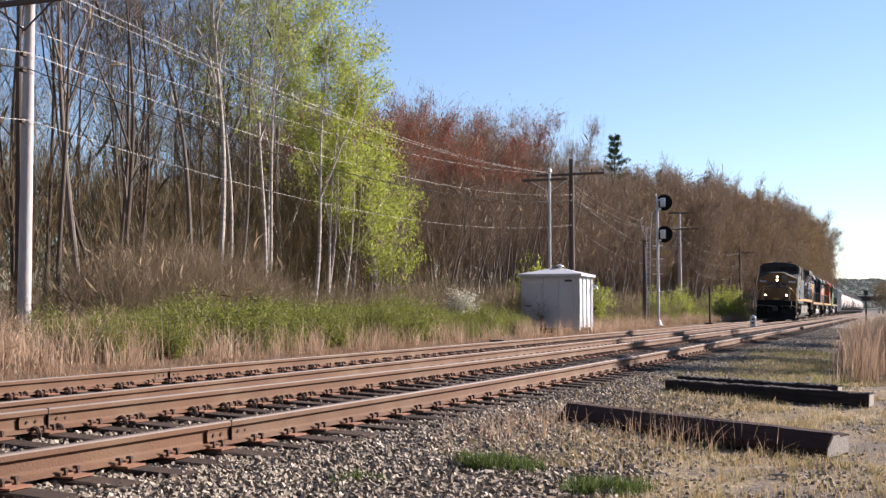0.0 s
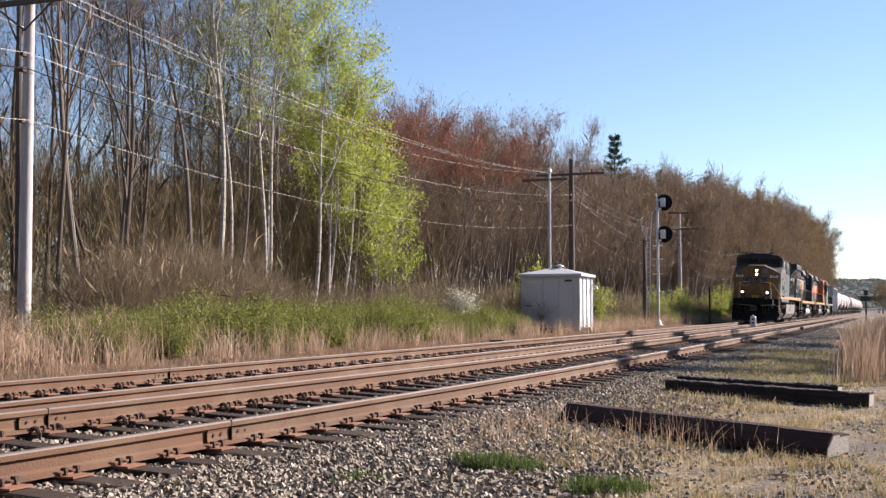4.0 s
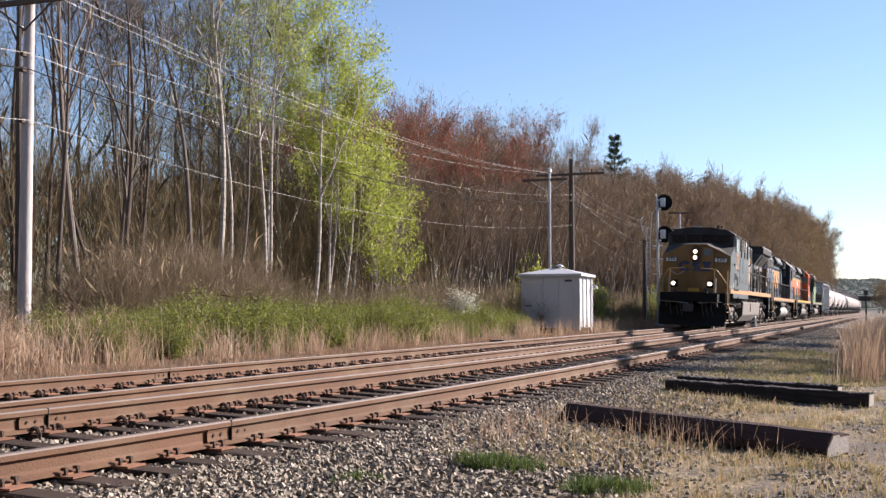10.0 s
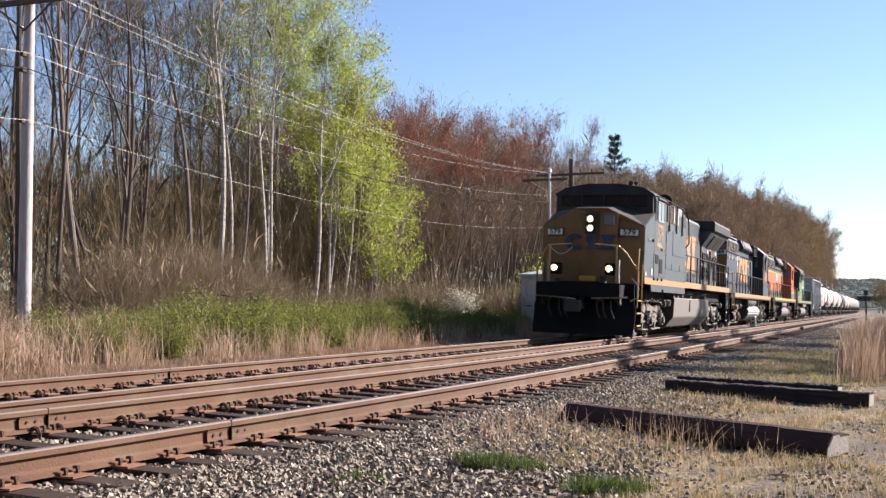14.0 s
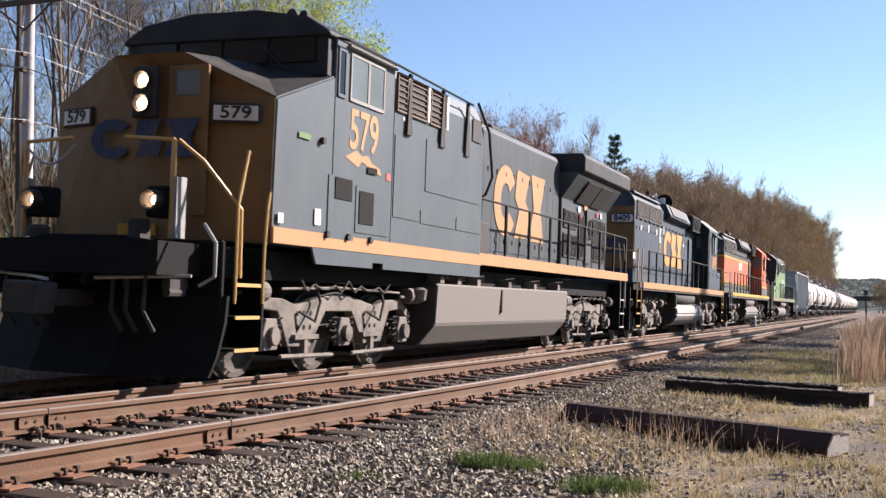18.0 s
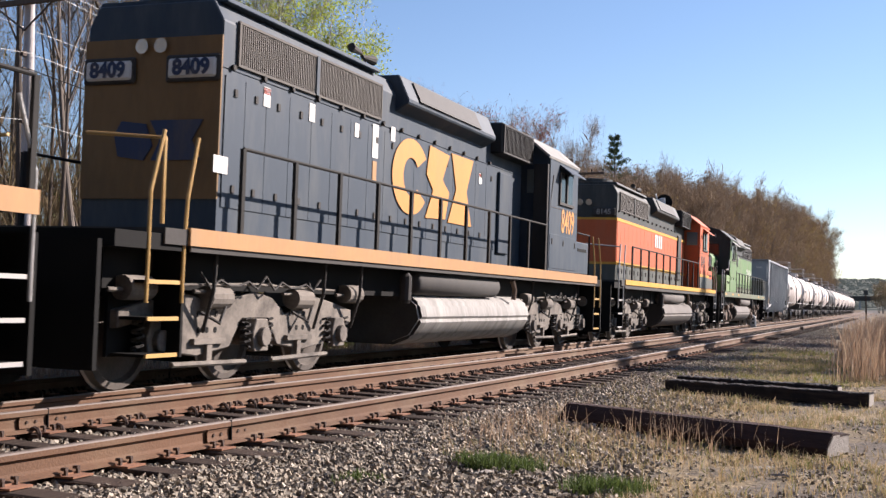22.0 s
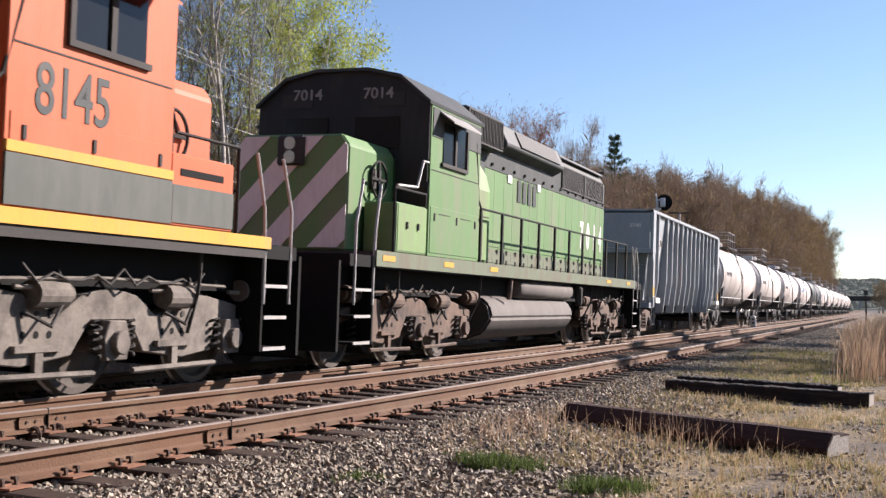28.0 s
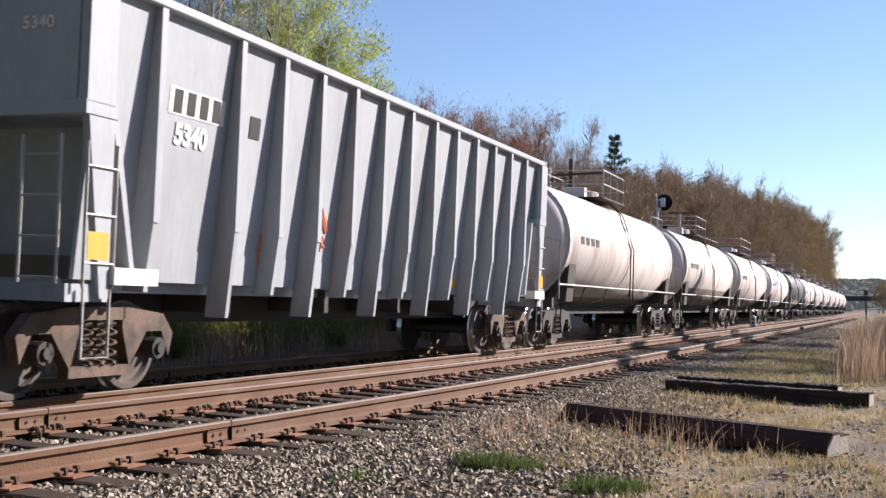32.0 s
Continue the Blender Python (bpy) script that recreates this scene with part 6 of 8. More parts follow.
        part("slant_rail", Shape().tube([(s * 1.02, 1.26, 2.66), (s * 1.22, 1.45, 2.45), (s * 1.5, 1.80, 1.95), (s * 1.5, 1.82, 1.2)], .022, 7), M("rail_gold"), v, "yellow slanting hand rail")
        part("side_loop", Shape().tube([(s * 1.45, 1.15, 1.75), (s * 1.62, 1.12, 1.55), (s * 1.62, 1.12, 1.2), (s * 1.42, 1.15, 1.1)], .02, 6), M("rail_silver"), v)
    for x in (-.6, -.45, .5, .68, -.9, .9):
        part("air_hose", Shape().tube([(x, 1.14, 1.3), (x, .95, 1.25), (x + .04, .86, .82), (x + .1, .98, .6)], .024, 6), M("under_dark"), v)
    part("cable_box", Shape().box(-.15, .15, 1.05, 1.2, 1.2, 1.45), M("dark_iron"), v, bevel=.02)
    part("safety_chain", Shape().tube([Vector((-.98 + k * .085, 1.22, 2.62 - .22 * math.sin(math.pi * k / 8))) for k in range(9)], .014, 5), M("rail_silver"), v)
    end_gear(v, 22.0, 1)
    for s in (1, -1):
        steps(v, 21.6, 1, "black_paint", "rail_silver", s)
    VEHICLES.append((v, -2.3))
    return v


def loco_hood(name, label, S, number, scheme, flipped):
    """Six-axle hood unit, long hood first; flipped puts its cab first."""
    Ln = 20.96
    v = thing(name, label=label, category="locomotive", group="locomotives of the train")
    top, mid, low, stripe, cabm, roofm, filt = scheme["top"], scheme["mid"], scheme["low"], scheme["stripe"], scheme["cab"], scheme["roof"], scheme["filter"]
    before = set(bpy.data.objects)
    part("frame", Shape().box(-1.15, 1.15, 1.0, 19.9, 1.05, 1.45), M("black_paint"), v)
    part("walkway", Shape().box(-1.53, 1.53, 1.45, 19.45, 1.50, 1.66), M("under_dark"), v)
    for s in (1, -1):
        part("side_sill", Shape().prism_x([(1.85, scheme["z_sill"]), (19.48, scheme["z_sill"]), (19.48, 1.68), (1.85, 1.68)], min(s * 1.53, s * 1.56), max(s * 1.53, s * 1.56)), stripe, v, "painted side sill")
        part("sill_flange", Shape().box(min(s * 1.50, s * 1.535), max(s * 1.50, s * 1.535), 1.9, 19.4, 1.44, scheme["z_sill"] - .003), M("under_dark"), v)
    # long hood in colour bands
    zt = scheme["z_top"]
    zl = scheme["z_low"]
    def band(nm, z0, z1, mat, lab):
        part(nm, Shape().box(-.94, .94, 3.28, 15.0, z0, z1), mat, v, lab)
    if zl > 1.7:
        band("lower_hood", 1.68, zl, low, "lower hood wall")
    band("hood", zl if zl > 1.7 else 1.68, zt, mid, "hood side")
    part("upper_hood", Shape().prism_y([(-.94, zt), (.94, zt), (.94, 4.18), (.80, 4.42), (-.80, 4.42), (-.94, 4.18)], 3.28, 15.0), top, v, "upper hood", bevel=.015)
    if scheme.get("front"):
        part("hood_front", Shape().box(-.95, .95, 3.255, 3.282, 2.1, 4.0), scheme["front"], v, "coloured hood end")
        part("hood_mark", Shape().prism_y([(.05, 2.55), (.72, 2.55), (.60, 2.78), (.74, 3.02), (.02, 3.02), (.16, 2.78)], 3.235, 3.256), M("logo_blue"), v)
        part("hood_mark", Shape().prism_y([(-.42, 2.60), (-.06, 2.55), (.06, 2.72), (-.04, 2.98), (-.38, 3.02), (-.48, 2.86)], 3.235, 3.256), M("logo_blue"), v)
    for z in scheme.get("lines", ()):
        for s in (1, -1):
            part("band_line", Shape().box(min(s * .94, s * .963), max(s * .94, s * .963), 3.27, 15.0, z - .045, z + .045), M("band_yellow"), v)
        part("band_line", Shape().box(-.95, .95, 3.258, 3.28, z - .045, z + .045), M("band_yellow"), v)
    ys = [3.35, 3.8, 4.3, 4.9, 5.5, 6.1, 6.7, 7.3, 7.9, 8.5, 9.1, 9.7, 10.3, 10.9, 11.5, 12.1, 12.7, 13.3]
    if zl <= 1.7:
        door_row(v, .94, ys, 2.02, 3.55, mid)
    else:
        door_row(v, .94, ys, zl + .05, zt - .05, mid, False)
        door_row(v, .94, ys, 1.76, zl - .06, low)
    for s in (1, -1):
        for k in range(14):
            part("hinge", Shape().cyl((s * .94, 3.5 + k * .72, 3.66), (s * .985, 3.5 + k * .72, 3.66), .035, n=6), M("under_dark"), v)
        part("grille_post", Shape().box(min(s * .93, s * .985), max(s * .93, s * .985), 5.56, 5.64, 3.70, 4.22), top, v)
    slats(v, .935, 3.62, 7.70, 3.72, 4.20, 84, scheme.get("mesh", "mesh_grey"), "grille")
    part("fan_rail", Shape().prism_y([(-.92, 4.42), (.92, 4.42), (.86, 4.50), (-.86, 4.50)], 3.4, 7.75), scheme.get("fan", roofm), v, bevel=.01)
    for y in (4.0, 5.5, 7.0):
        part("radiator_fan", Shape().lathe([(4.5, .62), (4.60, .62), (4.61, .56), (4.55, .5)], "z", 24, (0, y, 0)), scheme.get("fan", roofm), v, "round roof fan housing")
    part("horn", Shape().cyl((.55, 7.95, 4.42), (.55, 7.95, 4.70), .03, n=6).cyl((.55, 7.85, 4.70), (.55, 8.25, 4.72), .03, .08, 10).cyl((.48, 7.95, 4.78), (.48, 7.6, 4.8), .03, .07, 10), M("under_dark"), v)
    # dynamic brake blister with its two intake mouths
    part("brake_blister", Shape().prism_y([(-.94, 3.92), (.94, 3.92), (1.16, 4.05), (1.16, 4.12), (.98, 4.50), (-.98, 4.50), (-1.16, 4.12), (-1.16, 4.05)], 8.3, 12.6), top, v, "dynamic brake housing", bevel=.02)
    for s in (1, -1):
        for a, b in ((8.75, 11.7),):
            part("intake_screen", Shape().add([(s * 1.165, a, 4.12), (s * 1.165, b, 4.12), (s * 1.01, b, 4.44), (s * 1.01, a, 4.44), (s * 1.19, a, 4.13), (s * 1.19, b, 4.13), (s * 1.035, b, 4.45), (s * 1.035, a, 4.45)],
                                                [(0, 1, 2, 3), (7, 6, 5, 4), (0, 4, 5, 1), (1, 5, 6, 2), (2, 6, 7, 3), (3, 7, 4, 0)]), M("grille"), v, "dark intake screen")
    for y in (9.2, 11.4):
        part("brake_fan", Shape().lathe([(4.5, .6), (4.60, .6), (4.61, .52)], "z", 24, (0, y, 0)), scheme.get("fan", roofm), v, "round roof fan housing")
    part("exhaust", Shape().box(-.2, .2, 10.1, 10.7, 4.5, 4.68), M("roof_black"), v)
    part("filter_box", Shape().box(-1.18, 1.18, 12.95, 14.98, 3.86, 4.46), filt, v, "boxed air filter", bevel=.03)
    slats(v, 1.165, 13.02, 14.92, 3.90, 4.40, 22, "grille")
    for s in (1, -1):
        part("blower_door", Shape().box(min(s * .94, s * 1.0), max(s * .94, s * 1.0), 13.42, 14.1, 1.95, 3.55), mid if zl <= 1.7 else top, v, "tall hood door", bevel=.015)
    # cab and low nose
    roof = [(-1.52, 3.98), (1.52, 3.98), (1.52, 4.06), (1.0, 4.48), (.45, 4.60), (-.45, 4.60), (-1.0, 4.48), (-1.52, 4.06)]
    cab = part("cab", Shape().prism_y([(-1.52, 1.68), (1.52, 1.68)] + roof[1:], 15.18, 17.52), cabm, v, "cab side", bevel=.012)
    part("cab_roof", Shape().prism_y([(1.53, 4.03), (1.54, 4.08), (1.01, 4.51), (.45, 4.63), (-.45, 4.63), (-1.01, 4.51), (-1.54, 4.08), (-1.53, 4.03), (-1.0, 4.46), (-.45, 4.58), (.45, 4.58), (1.0, 4.46)], 15.05, 17.62), roofm, cab, "cab roof sheet")
    for s in (1, -1):
        w = part("cab_window", Shape().box(min(s * 1.52, s * 1.535), max(s * 1.52, s * 1.535), 15.95, 17.0, 3.18, 3.82), M("cab_glass"), cab, "sliding cab window")
        part("window_frame", Shape().box(min(s * 1.52, s * 1.56), max(s * 1.52, s * 1.56), 15.88, 17.07, 3.12, 3.18).box(min(s * 1.52, s * 1.56), max(s * 1.52, s * 1.56), 16.44, 16.52, 3.18, 3.82)
             .box(min(s * 1.52, s * 1.56), max(s * 1.52, s * 1.56), 15.88, 15.95, 3.18, 3.82), M("under_dark"), w)
        part("sunshade", Shape().add([(s * 1.53, 15.9, 3.98), (s * 1.53, 17.2, 3.98), (s * 1.78, 17.2, 3.80), (s * 1.78, 15.9, 3.80), (s * 1.53, 15.9, 3.95), (s * 1.53, 17.2, 3.95), (s * 1.78, 17.2, 3.775), (s * 1.78, 15.9, 3.775)],
                                       [(0, 1, 2, 3), (7, 6, 5, 4), (0, 4, 5, 1), (1, 5, 6, 2), (2, 6, 7, 3), (3, 7, 4, 0)]), scheme.get("shade", cabm), cab)
        part("rear_window", Shape().box(s * 1.22 - .2, s * 1.22 + .2, 15.16, 15.185, 3.3, 3.8), M("pane_glass"), cab)
        part("windscreen", Shape().box(s * .72 - .42, s * .72 + .42, 17.515, 17.535, 3.3, 3.85), M("cab_glass"), cab, "dark windscreen pane")
        part("battery_box", Shape().box(min(s * .98, s * 1.5), max(s * .98, s * 1.5), 17.54, 18.72, 1.68, 2.42), cabm, v, "low box beside the nose", bevel=.02)
        part("front_number_board", Shape().box(s * .80 - .28, s * .80 + .28, 17.52, 17.56, 4.02, 4.24), M("under_dark"), cab)
    for s in (1, -1):
        pn = part("cab_panel", Shape().box(min(s * 1.52, s * 1.530), max(s * 1.52, s * 1.530), 15.24, 17.46, 1.74, 2.46), cabm, cab, "riveted lower cab panel", bevel=.004)
        for y in (15.4, 16.3, 17.3):
            part("panel_latch", Shape().box(min(s * 1.53, s * 1.545), max(s * 1.53, s * 1.545), y - .02, y + .02, 2.24, 2.36), M("under_dark"), pn)
        part("door_seam", Shape().box(min(s * 1.52, s * 1.526), max(s * 1.52, s * 1.526), 15.24, 17.46, 3.02, 3.035), M("under_dark"), cab)
        part("box_vent", Shape().box(min(s * 1.5, s * 1.507), max(s * 1.5, s * 1.507), 17.70, 18.50, 2.20, 2.27), M("black_paint"), v, "slot in the low box")
    part("nose", Shape().prism_y([(-.92, 1.68), (.92, 1.68), (.92, 3.20), (.80, 3.36), (-.80, 3.36), (-.92, 3.20)], 17.53, 19.15), scheme["nose"], v, "short low nose", bevel=.03)
    part("nose_headlight", Shape().box(-.22, .22, 19.14, 19.22, 2.9, 3.34), M("under_dark"), v, bevel=.03)
    for z in (3.02, 3.22):
        part("headlight", Shape().lathe([(19.225, .085), (19.20, .06), (19.24, .095)], "y", 14, (0, 0, z)), M("reflector"), v, "unlit headlight")
    # rear of the long hood: lamps and number boards
    for x in (-.13, .13):
        part("headlight", Shape().lathe([(3.22, .09), (3.24, .02), (3.29, .1)], "y", 14, (x, 0, 3.90)), M("reflector"), v, "unlit headlight")
    for s in (1, -1):
        nb = part("number_board", Shape().box(s * .58 - .33, s * .58 + .33, 3.19, 3.27, 3.50, 3.74), M("under_dark") if scheme["board"] != "white" else M("white_paint"), v, "number board", bevel=.03)
    # rails and steps
    handrail(v, 2.9, 15.0, 1.68, 2.62, 11, scheme["rail"])
    for s in (1, -1):
        part("cab_handrail", Shape().tube([(s * 1.5, 15.0, 2.62), (s * 1.5, 15.16, 2.75), (s * 1.52, 15.42, 3.7)], .02, 6), M(scheme["rail"]), v)
        part("end_rail", Shape().tube([(s * 1.45, 1.5, 1.7), (s * 1.45, 1.5, 2.55), (s * .5, 1.5, 2.62)], .022, 7), M(scheme["grab"]), v)
        part("nose_rail", Shape().tube([(s * 1.5, 18.8, 2.62), (s * 1.5, 17.6, 2.62), (s * 1.5, 17.45, 3.0)], .02, 6), M(scheme["rail"]), v)
        part("nose_rail", Shape().tube([(s * 1.5, 18.8, 1.66), (s * 1.5, 18.8, 2.62)], .02, 6), M(scheme["rail"]), v)
        steps(v, 1.52, -1, "black_paint", scheme["grab"], s)
        steps(v, 19.75, 1, "black_paint", scheme["grab"], s)
    part("brake_wheel", Shape().ring((.98, 18.3, 2.7), .28, .02).box(.95, .98, 18.0, 18.6, 2.68, 2.72).box(.95, .98, 18.28, 18.32, 2.4, 3.0), M("rail_dark"), v, "hand brake wheel")
    part("platform", Shape().box(-1.5, 1.5, .7, 1.84, 1.44, 1.6), M("black_paint"), v)
    part("platform", Shape().box(-1.5, 1.5, 19.49, 20.2, 1.44, 1.6), M("black_paint"), v)
    end_gear(v, .55, -1)
    end_gear(v, 20.4, 1)
    # tank, air reservoirs, trucks
    prof = [(-1.42, .95), (-1.48, .70), (-1.30, .42), (-1.0, .30), (1.0, .30), (1.30, .42), (1.48, .70), (1.42, .95), (1.22, 1.10), (-1.22, 1.10)]
    shaded_ends(part("fuel_tank", Shape().prism_y(prof, 8.35, 14.15), M(scheme["tank"]), v, "stained fuel tank", smooth=True, bevel=.05, segs=2))
    for s in (1, -1):
        part("air_reservoir", Shape().lathe([(8.25, .05), (8.3, .16), (8.36, .19), (12.2, .19), (12.26, .16), (12.3, .05)], "y", 18, (s * 1.28, 0, 1.27)), M("under_dark" if scheme["tank"] == "tank_streak" else "tank_brown"), v, "long air reservoir", smooth=True)
        part("filler_pipe", Shape().tube([(s * 1.45, 13.1, 1.05), (s * 1.47, 13.1, 1.25), (s * 1.45, 13.0, 1.42)], .05, 8), M("truck_brown"), v)
        part("air_filter", Shape().lathe([(.95, .06), (1.0, .09), (1.35, .09), (1.4, .05)], "z", 10, (s * 1.45, 7.75, 0)), M("under_dark"), v)
        for y in (2.6, 5.2, 6.3, 14.6, 18.3):
            part("sand_pipe", Shape().tube([(s * 1.4, y, 1.46), (s * 1.38, y, 1.05), (s * 1.2, y + .1, .6)], .022, 6), M("under_dark"), v)
    truck_c(v, 3.86, 4.14, "curved", scheme["truck"])
    truck_c(v, 17.12, 4.14, "curved", scheme["truck"])
    if flipped:
        f = flip(Ln)
        for o in set(bpy.data.objects) - before:
            if o.parent == v:
                if o.name.startswith("wheelset"):
                    continue
                o.matrix_basis = f @ o.matrix_basis
        for i, (o, p, r) in enumerate(WHEELS):
            if o.parent == v:
                WHEELS[i] = (o, (p[0], Ln - p[1], p[2]), r)
    VEHICLES.append((v, S))
    return v


def build_locos():
    loco_wide()
    b = loco_hood("second_locomotive", "dark blue diesel locomotive with a large yellow emblem", 20.0, "8409",
                  dict(top=M("navy"), mid=M("navy"), low=M("navy"), stripe=M("yellow"), cab=M("navy"), roof=M("roof_grey"), filter=M("roof_black"), nose=M("navy"), z_top=3.62, z_low=1.6, z_sill=1.50, front=M("shaded_yellow"), board="white", fan=M("navy"),
                       rail="rail_dark", grab="rail_gold", tank="tank_streak", truck="truck_dust"), False)
    badge(b, .955, 8.24, 11.93, 2.36, 3.58, M("bright_yellow"), M("navy"))
    lettering("8409", .70, M("bright_yellow"), b, on_side(1.523, 16.68, 2.76), "number", .012, .78)
    for s in (1, -1):
        lettering("8409", .25, M("logo_blue"), b, on_front(s * .58, 3.184, 3.62), "number", .010, 1.0)
        part("board_rim", Shape().box(s * .58 - .37, s * .58 + .37, 3.215, 3.262, 3.46, 3.78), M("under_dark"), b, bevel=.03)
    stickers(b, .957, [(4.3, 3.45, .16, .24, "white_paint"), (4.3, 3.52, .16, .08, "sticker_red"), (5.5, 3.45, .16, .24, "white_paint"), (6.9, 3.42, .14, .2, "white_paint"), (7.55, 3.35, .2, .5, "white_paint"), (7.55, 2.9, .14, .3, "yellow"),
                       (8.2, 3.55, .16, .22, "white_paint"), (12.35, 3.3, .16, .2, "white_paint"), (12.35, 3.36, .16, .06, "sticker_red"), (3.3, 2.5, .3, .2, "white_paint"), (13.75, 3.0, .2, .22, "white_paint"), (13.75, 3.3, .14, .08, "sticker_red")])
    # black slab that stands for the shade in the gap behind the hood
    part("cab_pocket", Shape().box(1.2, 1.5, 15.06, 15.16, 1.7, 3.9), M("roof_black"), b)
    c = loco_hood("third_locomotive", "orange and dark green diesel locomotive with yellow lines, long hood first", 40.96, "8145",
                  dict(top=M("hood_dark"), mid=M("orange"), low=M("olive_grey"), stripe=M("band_yellow"), cab=M("orange"), roof=M("orange"), fan=M("hood_dark"), filter=M("roof_black"), nose=M("orange"), z_top=3.42, z_low=2.18, z_sill=1.545, lines=(3.42, 2.18),
                       board="dark", rail="rail_dark", grab="rail_silver", tank="tank_brown", truck="truck_dust"), False)
    part("hood_front", Shape().box(-.95, .95, 3.255, 3.282, 2.2, 3.4), M("orange"), c, "orange hood end")
    lettering("8145", .62, M("hood_dark"), c, on_side(1.523, 16.02, 2.68), "number", .006, .82)
    for s in (1, -1):
        lettering("8145", .20, M("roof_grey"), c, on_front(s * .58, 3.184, 3.62), "number", .004, 1.05)
    bars_text(c, .965, 9.05, 3.12, .42, 4, M("white_paint"))
    for s in (1, -1):
        part("cab_lower_panel", Shape().box(min(s * 1.52, s * 1.545), max(s * 1.52, s * 1.545), 15.19, 17.51, 1.70, 2.12), M("olive_grey"), c)
        part("cab_line", Shape().box(min(s * 1.52, s * 1.55), max(s * 1.52, s * 1.55), 15.19, 17.51, 2.13, 2.22), M("band_yellow"), c)
        part("box_panel", Shape().box(min(s * 1.5, s * 1.515), max(s * 1.5, s * 1.515), 17.56, 18.70, 1.72, 2.10), M("olive_grey"), c)
    d = loco_hood("fourth_locomotive", "weathered green and black diesel locomotive with white nose stripes, cab first", 61.9, "7014",
                  dict(top=M("hood_dark"), mid=M("green"), low=M("green_sill"), stripe=M("green_sill"), cab=M("green"), roof=M("hood_dark"), filter=M("roof_black"), nose=M("green"), z_top=3.55, z_low=2.02, z_sill=1.46, board="dark",
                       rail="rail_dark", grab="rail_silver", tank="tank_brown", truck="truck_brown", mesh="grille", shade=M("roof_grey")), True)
    for c0, c1 in ((3.72, 4.5), (2.80, 3.27), (1.86, 2.33), (.9, 1.4)):
        poly = [(-.90, 1.72), (.90, 1.72), (.90, 3.18), (.78, 3.33), (-.78, 3.33), (-.90, 3.18)]
        for lim, sgn in ((c0, 1), (c1, -1)):
            out = []
            for (xa, za), (xb, zb) in zip(poly, poly[1:] + poly[:1]):
                fa, fb = sgn * (za - 1.05 * xa - lim), sgn * (zb - 1.05 * xb - lim)
                if fa >= 0:
                    out.append((xa, za))
                if fa * fb < 0:
                    q = fa / (fa - fb)
                    out.append((xa + (xb - xa) * q, za + (zb - za) * q))
            poly = out
        part("nose_stripe", Shape().prism_y(poly, 1.794, 1.806), M("white_paint"), d, "white diagonal nose stripe")
    part("blower_duct", Shape().prism_y([(.95, 1.70), (1.30, 1.70), (1.30, 3.0), (1.22, 3.3), (1.08, 3.52), (.95, 3.60)], 6.02, 7.05), M("green_pale"), d, "bulging duct beside the hood", bevel=.05, segs=2)
    part("duct_seam", Shape().box(1.30, 1.306, 6.1, 6.97, 2.52, 2.54), M("under_dark"), d)
    for y0, y1 in ((2.30, 3.40),):
        part("box_front", Shape().box(1.5, 1.508, y0, y1, 1.72, 2.40), M("green_pale"), d, "faded green box side")
    # black sheet over the cab front, standing in for its shade
    part("cab_front_black", Shape().prism_y([(-1.5, 3.2), (1.5, 3.2), (1.5, 4.05), (1.0, 4.47), (.45, 4.59), (-.45, 4.59), (-1.0, 4.47), (-1.5, 4.05)], 3.41, 3.435), M("roof_black"), d)
    part("cab_upper_panel", Shape().box(1.52, 1.532, 3.5, 5.75, 3.55, 4.0), M("hood_dark"), d)
    for x in (-.62, .62):
        lettering("7014", .24, M("roof_grey"), d, on_front(x, 3.40, 4.22), "number", .004, 1.1)
        part("windscreen", Shape().box(x - .38, x + .38, 3.385, 3.405, 3.35, 3.85), M("cab_glass"), d, "dark windscreen pane")
    for k, ch in enumerate("7014"):
        lettering(ch, .90, M("white_paint"), d, on_side(.958, 15.22 + k * .66, 2.68), "number", .030, .70)
    bars_text(d, .968, 9.75, 3.30, .46, 4, M("hood_dark"))
    part("brake_wheel", Shape().ring((1.02, 2.66, 2.78), .27, .02).box(1.0, 1.03, 2.40, 2.92, 2.76, 2.80).box(1.0, 1.03, 2.64, 2.68, 2.52, 3.04), M("rail_dark"), d, "hand brake wheel on the nose side")
    part("brake_housing", Shape().box(.92, 1.0, 2.52, 2.80, 2.62, 2.94), M("under_dark"), d, bevel=.02)
    part("corner_rail", Shape().tube([(1.5, 2.25, 2.66), (1.5, 3.0, 2.70), (1.5, 3.22, 3.12), (1.5, 3.42, 3.12)], .022, 7), M("rail_silver"), d)
    # black sheet that paints the shade between nose and cab
    part("cab_recess", Shape().box(.95, 1.49, 3.405, 3.43, 2.44, 3.30), M("roof_black"), d, "dark sheet that stands for shade in the cab front corner")
    for y, z, w, h in ((2.62, 2.10, .04, .10), (3.05, 2.10, .04, .10), (4.1, 2.36, .5, .012), (5.1, 2.36, .5, .012)):
        part("box_latch", Shape().box(1.5, 1.535, y - w / 2, y + w / 2, z - h / 2, z + h / 2), M("under_dark"), d)
    stickers(d, .968, [(9.2, 3.48, .26, .16, "white_paint"), (11.3, 3.50, .22, .16, "white_paint"), (6.75, 3.62, .22, .10, "white_paint")])
    for y in (1.9, 4.3, 6.6, 15.8, 18.2):
        part("reflector_strip", Shape().box(1.56, 1.566, y - .22, y + .22, 1.54, 1.62), M("band_yellow"), d)


